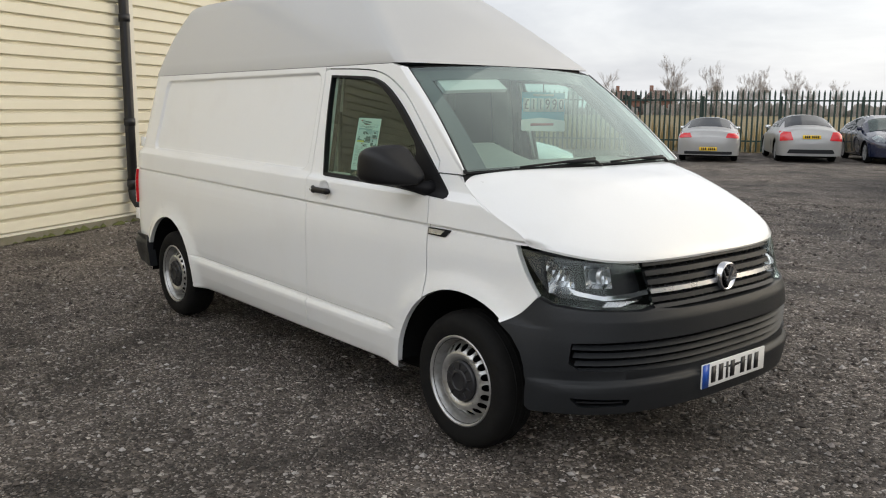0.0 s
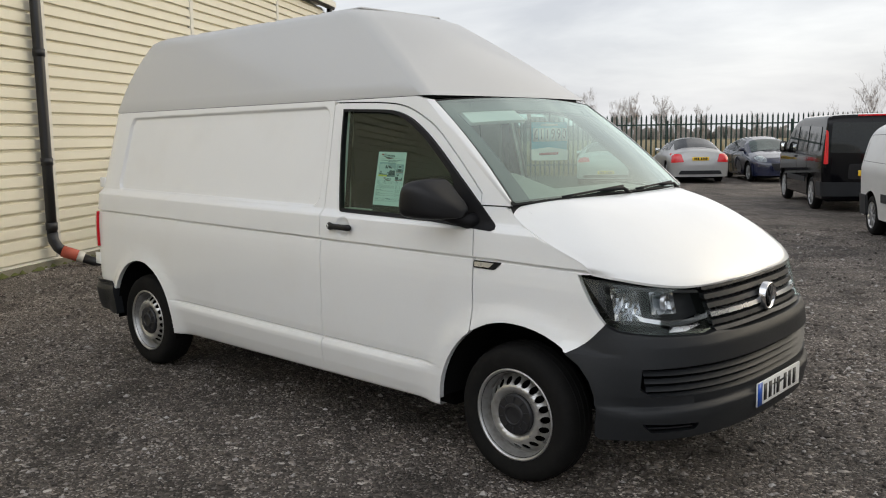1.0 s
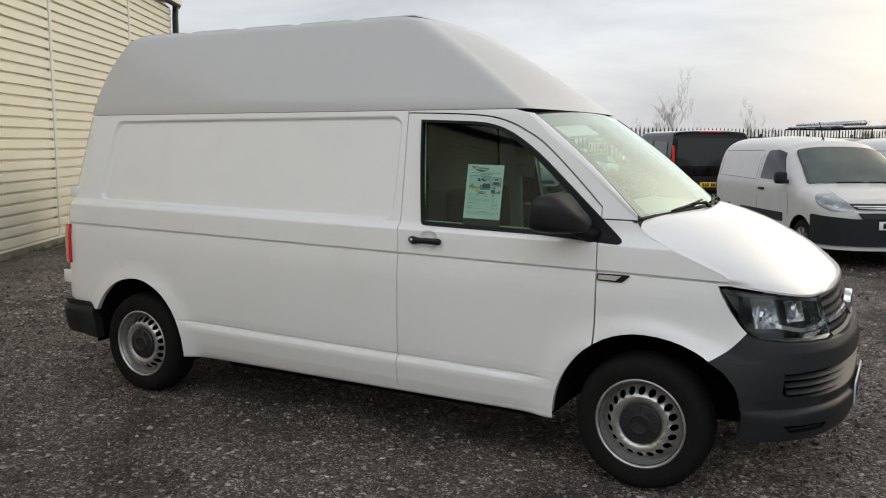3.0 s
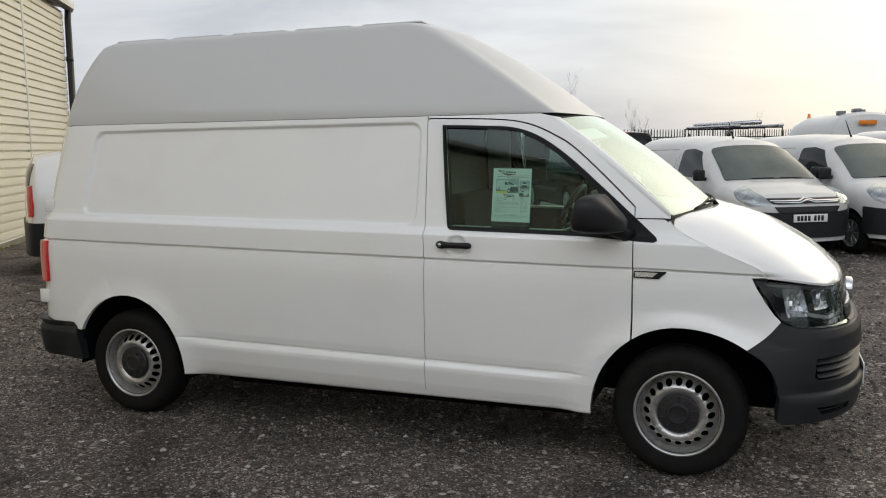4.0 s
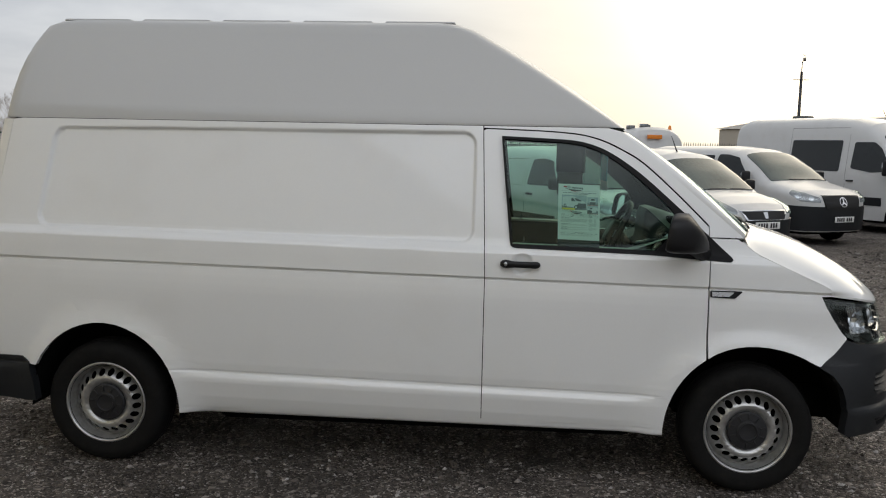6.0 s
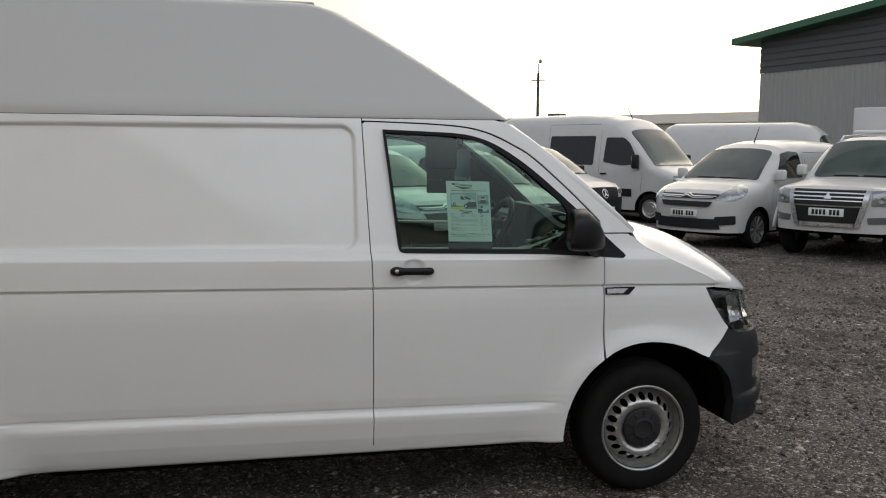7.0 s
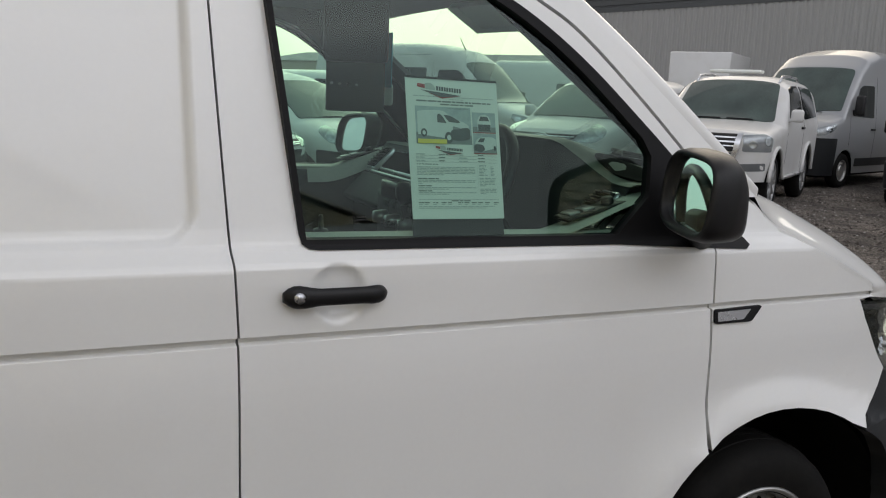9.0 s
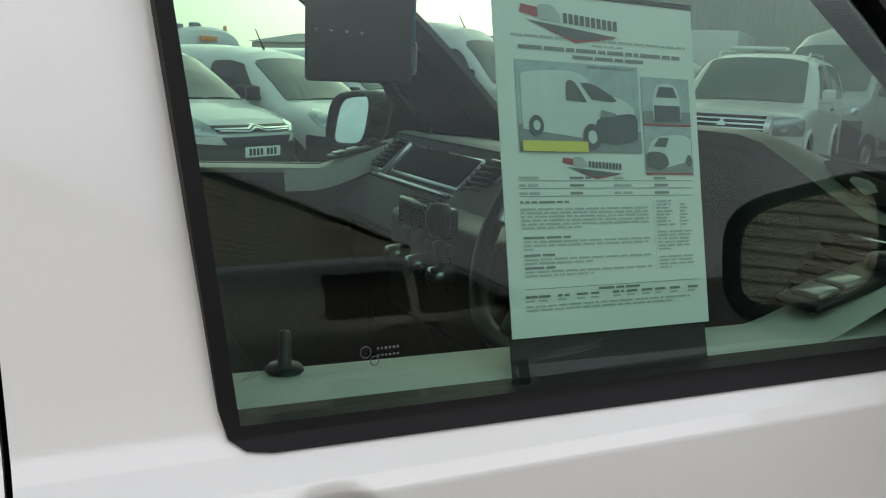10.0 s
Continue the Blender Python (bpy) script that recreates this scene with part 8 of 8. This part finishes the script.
# field beyond the fence
bm = bmesh.new()
fl = [Vector((x, y, 0.03)) for x, y in FENCE_LINE]
far = [Vector((-260, 240, 0.03)), Vector((-160, 380, 0.03)), Vector((0, 460, 0.03)), Vector((120, 460, 0.03)), Vector((220, 420, 0.03)), Vector((330, 330, 0.03))]
NF2 = 24
fv = [[bm.verts.new(a.lerp(c, (k / NF2) ** 2) + Vector((0.3, 0.5, 0.25 * smooth01(k / 3) + 0.15 * noise.noise(Vector((a.x * 0.2, k * 0.7, 0)))))) for k in range(NF2 + 1)] for a, c in zip(fl, far)]
for i in range(len(fv) - 1):
    for k in range(NF2):
        bm.faces.new((fv[i][k], fv[i + 1][k], fv[i + 1][k + 1], fv[i][k + 1]))
tagged(part("field", bm, M_FIELD), "brown winter grass field beyond the fence", "field", kind="structure")
# tall dry grass along the fence
rg = random.Random(11)
bm = bmesh.new()
for (x0, y0), (x1, y1) in list(zip(FENCE_LINE, FENCE_LINE[1:]))[:4]:
    L = math.hypot(x1 - x0, y1 - y0)
    for k in range(int(L * 55)):
        t = rg.random()
        off = 0.3 + 7.0 * rg.random() ** 1.5
        px, py = x0 + (x1 - x0) * t - (y1 - y0) / L * off * 1.0, y0 + (y1 - y0) * t + (x1 - x0) / L * off
        h = 0.5 + 0.9 * rg.random()
        a = rg.random() * 6.28
        dx, dy = 0.05 * math.cos(a), 0.05 * math.sin(a)
        lx, ly = 0.25 * (rg.random() - 0.5), 0.25 * (rg.random() - 0.5)
        v0, v1, v2 = bm.verts.new((px - dx, py - dy, 0)), bm.verts.new((px + dx, py + dy, 0)), bm.verts.new((px + lx, py + ly, h))
        bm.faces.new((v0, v1, v2))
M_STRAW = surface("dry_grass_blades", (0.30, 0.22, 0.10), rough=0.9, vary=0.3, scale=0.6)
tagged(part("dry_grass", bm, M_STRAW, smooth=False), "tall dry grass behind the fence", "grass", kind="stuff")


# ---------------------------------------------------------------- bare winter trees
def bare_tree(name, label, seed, height, spread, depth, trunk_r, twig_r, lean=0.0, limbs=6):
    r = random.Random(seed)
    t = thing(name, label, "tree", "bare trees")
    trunk, crown = bmesh.new(), bmesh.new()

    def grow(p, d, length, rad, level, bm):
        pts, rads = [p], [rad]
        q, dd = p.copy(), d.copy()
        n = 3
        for k in range(n):
            dd = (dd + Vector((r.uniform(-1, 1), r.uniform(-1, 1), r.uniform(-0.3, 0.7))) * 0.16).normalized()
            q = q + dd * length / n
            pts.append(q.copy())
            rads.append(max(twig_r, rad * (1 - 0.45 * (k + 1) / n)))
        tube(bm, pts, rads, 6 if level == 0 else 3, False)
        if level >= depth:
            return
        for k in range(r.choice((3, 4, 4, 5)) if level else limbs):
            i = r.randint(1, n) if level else r.randint(1, n)
            a = r.uniform(0, math.tau)
            side = Vector((math.cos(a), math.sin(a), r.uniform(0.35, 1.25)))
            nd = (dd * (1.0 - spread) + side * spread).normalized()
            grow(pts[i], nd, length * r.uniform(0.48, 0.72), rads[i] * 0.55, level + 1, crown)

    grow(Vector((0, 0, -0.1)), Vector((lean, 0, 1)).normalized(), height * 0.45, trunk_r, 0, trunk)
    part("trunk", trunk, M_BARK, t)
    tagged(part("crown", crown, M_TWIG, t, "fine bare twigs"), kind="stuff")
    return t


big = bare_tree("bare_tree", "large bare deciduous tree with a broad twiggy crown", 3, 10.5, 0.50, 5, 0.22, 0.010, 0.0, 11)
big.matrix_world = pose(-89.5, 127.0, 0)
rt = random.Random(21)
for az, dist, s in ((122.7, 160, 0.83), (121.3, 165, 0.70), (119.9, 160, 0.74), (118.4, 163, 0.76), (120.6, 172, 0.72), (115.7, 168, 0.62), (123.6, 175, 0.6), (126.6, 170, 0.55), (124.4, 180, 0.62), (117.2, 180, 0.6), (112.5, 185, 0.5), (109.0, 190, 0.52), (104, 200, 0.5), (98, 210, 0.5), (93, 210, 0.55), (88, 220, 0.5), (129.5, 150, 0.7), (131.5, 140, 0.62)):
    c = copy_thing(big, pose(2.98 + dist * math.cos(radians(az)), -3.5 + dist * math.sin(radians(az)), 0, 0, 0, rt.uniform(0, 360)))
    c.scale = (s, s, s * rt.uniform(0.92, 1.12))
    c["label"] = "bare winter tree far across the field"
birch = bare_tree("sapling", "thin bare sapling rising behind the fence", 8, 6.4, 0.46, 4, 0.045, 0.005, 0.05, 7)
birch.matrix_world = pose(-9.6, 38.7, 0)
birch.scale = (0.70, 0.70, 0.79)
for x, y, s in ((-10.7, 38.9, 0.55), (-0.6, 47.0, 0.50), (-11.4, 38.4, 0.42), (4.6, 52.0, 0.55), (5.6, 52.5, 0.5), (6.6, 53.0, 0.55), (7.6, 53.2, 0.45), (-8.5, 38.8, 0.42), (-5.9, 39.5, 0.57), (8.8, 53.6, 0.5)):
    c = copy_thing(birch, pose(x, y, 0, 0, 0, rt.uniform(0, 360)))
    c.scale = (s, s, s)
# far hedgerows, distance haze put into their colour
bm = bmesh.new()
for x0, y0, x1, y1, hh in ((-170, 100, -80, 165, 3.4), (-80, 165, 40, 215, 3.2), (40, 215, 160, 215, 3.2)):
    for k in range(420):
        t = rt.random()
        px, py = x0 + (x1 - x0) * t + rt.uniform(-4, 4), y0 + (y1 - y0) * t + rt.uniform(-4, 4)
        h = hh * (0.45 + 0.5 * abs(noise.noise(Vector((px * 0.05, py * 0.05, 0)))) + 0.4 * rt.random())
        w = rt.uniform(0.5, 1.3)
        for j in range(3):
            a = rt.uniform(0, math.tau)
            bx, by = px + w * math.cos(a), py + w * math.sin(a)
            vs = [bm.verts.new((px, py, 0)), bm.verts.new((bx, by, 0.1)), bm.verts.new((bx + rt.uniform(-0.4, 0.4), by, h * 0.8)), bm.verts.new((px + rt.uniform(-0.4, 0.4), py, h))]
            bm.faces.new(vs)
tagged(part("far_hedge", bm, M_HEDGE, smooth=False), "winter hedgerow on the horizon, its colour paled for haze", "hedge", kind="stuff")


# houses on the horizon
def house(at, heading, w=8.0, d=7.0, h=4.8, rise=2.6):
    t = thing("house", "small red-brick house with brown tiled roof on the horizon", "house", "far houses")
    bm = bmesh.new()
    box(bm, -w / 2, -d / 2, 0, w / 2, d / 2, h)
    part("wall", bm, M_BRICK, t, smooth=False)
    bm = bmesh.new()
    p = [bm.verts.new(c) for c in ((-w / 2 - 0.3, -d / 2 - 0.4, h - 0.1), (w / 2 + 0.3, -d / 2 - 0.4, h - 0.1), (w / 2 + 0.3, d / 2 + 0.4, h - 0.1), (-w / 2 - 0.3, d / 2 + 0.4, h - 0.1), (-w / 2 + 1.5, 0, h + rise), (w / 2 - 1.5, 0, h + rise))]
    for f in ((0, 1, 5, 4), (2, 3, 4, 5), (0, 4, 3), (1, 2, 5), (3, 2, 1, 0)):
        bm.faces.new([p[i] for i in f])
    roof = part("roof", bm, M_TILE, t, smooth=False)
    bm = bmesh.new()
    box(bm, -1.9, -0.35, h + 1.0, -1.2, 0.35, h + rise + 1.0, 0.03)
    part("chimney", bm, M_BRICK, roof)
    for x in (-2.4, 0.0, 2.4):
        for z in (0.9, 3.2):
            bm = bmesh.new()
            box(bm, x - 0.5, -d / 2 - 0.03, z, x + 0.5, -d / 2 + 0.02, z + 1.1, 0.01)
            part("window", bm, M_DARKGLASS, t)
    t.matrix_world = pose(at[0], at[1], 0, 0, 0, heading)
    return t


house((-111.9, 141.5), 40, w=6.5, h=3.2, rise=2.0)
house((-108.6, 148.5), 46, w=6.0, h=3.3, rise=2.1)

# ---------------------------------------------------------------- grey workshop with green eaves
C0, E1 = Vector((23.3, 35.3, 0)), Vector((0.22, -0.975, 0)).normalized()
E2 = Vector((-E1.y, E1.x, 0))
shop = thing("workshop", "light grey steel-clad workshop with dark upper cladding and green roof edge", "building")
LEN, ZL = 46.0, 5.7


def eave_z(t):
    return 7.3 + 0.085 * min(t, LEN / 2) - 0.085 * max(0.0, t - LEN / 2)


bm = bmesh.new()
cols = []
t = 0.0
while t < LEN:
    for dt, o in ((0.0, 0.0), (0.10, 0.0), (0.14, -0.045), (0.26, -0.045)):
        cols.append((t + dt, o))
    t += 0.30
rows = [[bm.verts.new(C0 + E1 * tt - E2 * (o * -1.0) + Vector((0, 0, z))) for tt, o in cols] for z in (0.0, ZL)]
for i in range(len(cols) - 1):
    bm.faces.new((rows[0][i], rows[0][i + 1], rows[1][i + 1], rows[1][i]))
part("lower_cladding", bm, M_GREYCLAD, shop, smooth=False)
bm = bmesh.new()
zs = []
z = ZL
while z < 9.6:
    zs += [(z, 0.06), (z + 0.22, 0.06), (z + 0.25, 0.02), (z + 0.30, 0.02)]
    z += 0.33
ts = [LEN * k / 12 for k in range(13)]
rows = [[bm.verts.new(C0 + E1 * tt - E2 * o + Vector((0, 0, min(zz, eave_z(tt))))) for zz, o in zs] for tt in ts]
for i in range(12):
    for j in range(len(zs) - 1):
        if rows[i][j].co.z < rows[i][j + 1].co.z - 1e-4 or rows[i + 1][j].co.z < rows[i + 1][j + 1].co.z - 1e-4:
            bm.faces.new((rows[i][j], rows[i + 1][j], rows[i + 1][j + 1], rows[i][j + 1]))
part("upper_cladding", bm, M_DARKCLAD, shop, smooth=False)
bm = bmesh.new()
vs = [bm.verts.new(C0 + E1 * tt + E2 * (0.2 + dd) + Vector((0, 0, zz))) for tt, zz in ((0.05, 0), (LEN, 0), (LEN, eave_z(LEN) - 0.05), (LEN / 2, eave_z(LEN / 2) - 0.05), (0.05, eave_z(0) - 0.05)) for dd in (0, 30)]
for i in range(5):
    j = (i + 1) % 5
    bm.faces.new((vs[2 * i], vs[2 * j], vs[2 * j + 1], vs[2 * i + 1]))
bm.faces.new([vs[2 * i] for i in range(5)])
part("shop_body", bm, M_GREYCLAD, shop, smooth=False)
bm = bmesh.new()
for ta, tb in ((-1.1, LEN / 2), (LEN / 2, LEN + 1)):
    vs = [bm.verts.new(C0 + E1 * tt + E2 * o + Vector((0, 0, eave_z(tt) + dz))) for tt in (ta, tb) for o, dz in ((-1.0, -0.02), (-1.0, 0.30), (31.0, 0.30), (31.0, -0.02))]
    for i in range(4):
        j = (i + 1) % 4
        bm.faces.new((vs[i], vs[j], vs[j + 4], vs[i + 4]))
    bm.faces.new(vs[:4])
part("roof", bm, M_GREEN, shop, "dark green roof edge", smooth=False)
# low beige store far behind
bm = bmesh.new()
A0, A1 = Vector((24, 104, 0)), Vector((58, 52, 0))
ud = (A1 - A0).normalized()
nd = Vector((-ud.y, ud.x, 0))
vs = [bm.verts.new(A0.lerp(A1, t) + nd * o + Vector((0, 0, z))) for t in (0, 1) for o, z in ((0, 0), (0, 4.6), (9, 6.0), (18, 4.6), (18, 0))]
for i in range(4):
    bm.faces.new((vs[i], vs[i + 1], vs[i + 6], vs[i + 5]))
bm.faces.new(vs[:5])
bm.faces.new(vs[5:][::-1])
store = thing("store", "long low beige industrial store with shallow roof", "building")
part("wall", bm, M_BEIGE, store, smooth=False)
bm = bmesh.new()
vs = [bm.verts.new(A0.lerp(A1, t) + nd * o + Vector((0, 0, z))) for t in (-0.01, 1.01) for o, z in ((-0.3, 4.66), (9, 6.1), (18.3, 4.66))]
for i in range(2):
    bm.faces.new((vs[i], vs[i + 1], vs[i + 4], vs[i + 3]))
part("roof", bm, M_ROOFSHEET, store, smooth=False)

# lamp post with camera
post = thing("camera_post", "tall dark steel post with a security camera on top", "post")
bm = bmesh.new()
tube(bm, [(0, 0, 0), (0, 0, 3.5), (0, 0, 6.9)], [0.11, 0.10, 0.085], 12)
part("pole", bm, M_PIPE, post)
bm = bmesh.new()
tube(bm, [(0, 0, 6.9), (0, 0, 7.5)], 0.035, 8)
tube(bm, [(0, 0, 7.5), (0.12, 0, 7.65), (0.15, 0, 7.9), (0.02, 0, 7.95)], 0.03, 8)
part("top_bracket", bm, M_FENCEG, post)
bm = bmesh.new()
tube(bm, [(0.12, 0, 7.78), (0.14, 0, 7.55)], [0.11, 0.09], 12)
part("camera_housing", bm, M_FENCEG, post)
bm = bmesh.new()
tube(bm, [(-0.48, 0, 6.4), (0.48, 0, 6.4)], 0.03, 8)
part("cross_arm", bm, M_PIPE, post)
post.matrix_world = pose(16.6, 51.0, 0, 0, 0, 0)

# box-bodied van in the far row
bv = thing("box_van", "white box-bodied lorry standing before the workshop", "lorry")
bm = bmesh.new()
box(bm, -1.5, -1.05, 0.75, 1.98, 1.05, 3.3, 0.05)
part("box_body", bm, M_WHITE_OLD, bv)
bm = bmesh.new()
box(bm, 2.02, -0.98, 0.5, 3.6, 0.98, 2.0, 0.18, None, 3)
part("cab", bm, M_WHITE_OLD, bv)
bm = bmesh.new()
box(bm, -1.8, -0.5, 0.45, 3.2, 0.5, 0.75)
part("chassis", bm, M_DARK, bv)
for x in (-1.2, 2.7):
    for sg in (-1, 1):
        w = new("wheel")
        w.parent = bv
        w.matrix_basis = pose(x, sg * 0.98, 0.36, 0, 0, 0 if sg < 0 else 180) @ Matrix.Diagonal((0.36, 0.36, 0.36, 1))
        for pn, me in wheel_parts("steel"):
            o = new(pn, me)
            o.parent = w
bv.matrix_world = pose(20.9, 22.3, 0, 0, 0, 215)

# vans behind the first row, with roof gear
b = Body(5.41, 2.05, [(0, 0.45), (-0.02, 0.90), (-0.10, 1.18), (-0.35, 1.32), (-0.75, 1.46), (-1.15, 1.95), (-1.45, 2.22), (-1.75, 2.38), (-2.3, 2.47), (-5.1, 2.48), (-5.3, 2.40), (-5.41, 1.5), (-5.41, 0.42)], 1.25, 0.085, 0.50, 0.3, (-0.95, -4.40), 0.345)


def beacons(v, b):
    for x, y in ((-2.1, 0.5), (-5.0, -0.6)):
        p = b.over(x, y)
        bm = bmesh.new()
        lathe(bm, [(0.06, -0.02), (0.06, 0.04), (0.05, 0.05), (0.045, 0.11), (0.025, 0.14), (0.001, 0.145)], 14, "z", p)
        part("beacon", bm, M_AMBER, v, "amber roof beacon")
    for x, y in ((-4.6, 0.5), (-4.2, -0.2), (-4.9, 0.2)):
        p = b.over(x, y)
        bm = bmesh.new()
        box(bm, p.x - 0.12, p.y - 0.1, p.z - 0.02, p.x + 0.12, p.y + 0.1, p.z + 0.10, 0.02)
        part("roof_lamp", bm, M_GREYCAR, v, "grey roof work lamp")
    bm = bmesh.new()
    p = b.over(-4.0, 0.55)
    box(bm, -5.44, -0.15, 2.12, -5.36, 0.30, 2.24, 0.01)
    part("yellow_sign", bm, M_AMBER, v)


vehicle("large_van", "tall white van with amber roof beacons, parked in the second row", "van", b, M_WHITE_OLD, (1.44, 26.08), 106.8, "steel", windscreen=(-0.82, -1.50, 0.90, 0.80), mirrors=(-1.15, 1.62, 0.42), lamps=van_lamps, extras=beacons)


def ladder_rack(v, b):
    for sg in (-1, 1):
        bm = bmesh.new()
        tube(bm, [Vector((-1.9 - 0.3 * k, sg * 0.5, 2.04)) for k in range(9)], 0.03, 8)
        part("rack_rail", bm, M_SATIN, v)
    for k in range(4):
        bm = bmesh.new()
        x = -2.0 - 0.7 * k
        tube(bm, [b.over(x, -0.62), Vector((x, -0.62, 2.0)), Vector((x, 0.62, 2.0)), b.over(x, 0.62)], 0.018, 6)
        part("rack_hoop", bm, M_BLACK, v)
    bm = bmesh.new()
    tube(bm, [Vector((-1.6, 0.15, 2.10)), Vector((-4.5, 0.15, 2.10))], 0.05, 10)
    part("ladder_tube", bm, M_SATIN, v)
    for k in range(6):
        bm = bmesh.new()
        box(bm, -4.395, -0.6 + 0.2 * k, 1.60, -4.36, -0.4 + 0.2 * k, 1.74)
        part("chevron_block", bm, M_RED if k % 2 else M_YELINK, v)


b = Body(4.38, 1.81, SMALL, 1.05, 0.23, 0.72, 0.30, (-0.88, -3.61), 0.315)
q0 = YA * (12.0 + 4.38) + YB * 7.55
vehicle("small_van", "small grey van with ladder rack and red and yellow rear blocks", "van", b, M_GREYCAR, (q0.x, q0.y), H_A, "trim", windscreen=(-1.0, -1.80, 0.76, 0.64), side_glass=SMALL_SIDE, mirrors=(-1.38, 1.2, 0.2), extras=ladder_rack)

# ---------------------------------------------------------------- loose stones on the yard
M_CHIPS, cn, cl, cb = nodes_of("stone_chips")
ci = cn.new("ShaderNodeNewGeometry")
cr = cn.new("ShaderNodeValToRGB")
ce = cr.color_ramp.elements
ce[0].position, ce[0].color = 0.0, (0.05, 0.044, 0.04, 1)
ce[1].position, ce[1].color = 0.55, (0.13, 0.112, 0.098, 1)
cx2 = ce.new(0.85)
cx2.color = (0.27, 0.245, 0.225, 1)
cx2 = ce.new(1.0)
cx2.color = (0.44, 0.42, 0.40, 1)
cl.new(ci.outputs["Random Per Island"], cr.inputs["Fac"])
cl.new(cr.outputs["Color"], cb.inputs["Base Color"])
cb.inputs["Roughness"].default_value = 0.8
cb.inputs["Specular IOR Level"].default_value = 0.2
rs = random.Random(77)
verts, faces = [], []
OCT = ((1, 0, 0), (0, 1, 0), (-1, 0, 0), (0, -1, 0), (0, 0, 1), (0, 0, -1))
OF = ((0, 1, 4), (1, 2, 4), (2, 3, 4), (3, 0, 4), (1, 0, 5), (2, 1, 5), (3, 2, 5), (0, 3, 5))
for k in range(56000):
    if k < 42000:
        x, y = rs.uniform(-7.5, 6.0), rs.uniform(-4.2, 3.5)
    else:
        x, y = rs.uniform(-9, 12), rs.uniform(0, 11)
    if (Vector((x, y, 0)) - W0).dot(WN) < 0.1:
        continue
    r = 0.005 + 0.014 * rs.random() ** 2.5 + (0.008 if k > 42000 else 0.0)
    a = rs.uniform(0, math.tau)
    sx, sy, sz = r * rs.uniform(0.8, 1.5), r * rs.uniform(0.7, 1.2), r * rs.uniform(0.5, 0.9)
    z = ground_height(x, y) + sz * 0.35
    i0 = len(verts)
    ca, sa = math.cos(a), math.sin(a)
    for px, py, pz in OCT:
        j = rs.uniform(0.75, 1.2)
        ux, uy = px * sx * j, py * sy * j
        verts.append((x + ca * ux - sa * uy + rs.uniform(-0.2, 0.2) * r, y + sa * ux + ca * uy, z + pz * sz * j))
    faces += [(i0 + a0, i0 + b0, i0 + c0) for a0, b0, c0 in OF]
me = bpy.data.meshes.new("loose_stones")
me.from_pydata(verts, [], faces)
me.materials.append(M_CHIPS)
tagged(new("loose_stones", me), "loose pale and dark stone chips on the yard", "gravel", kind="stuff")
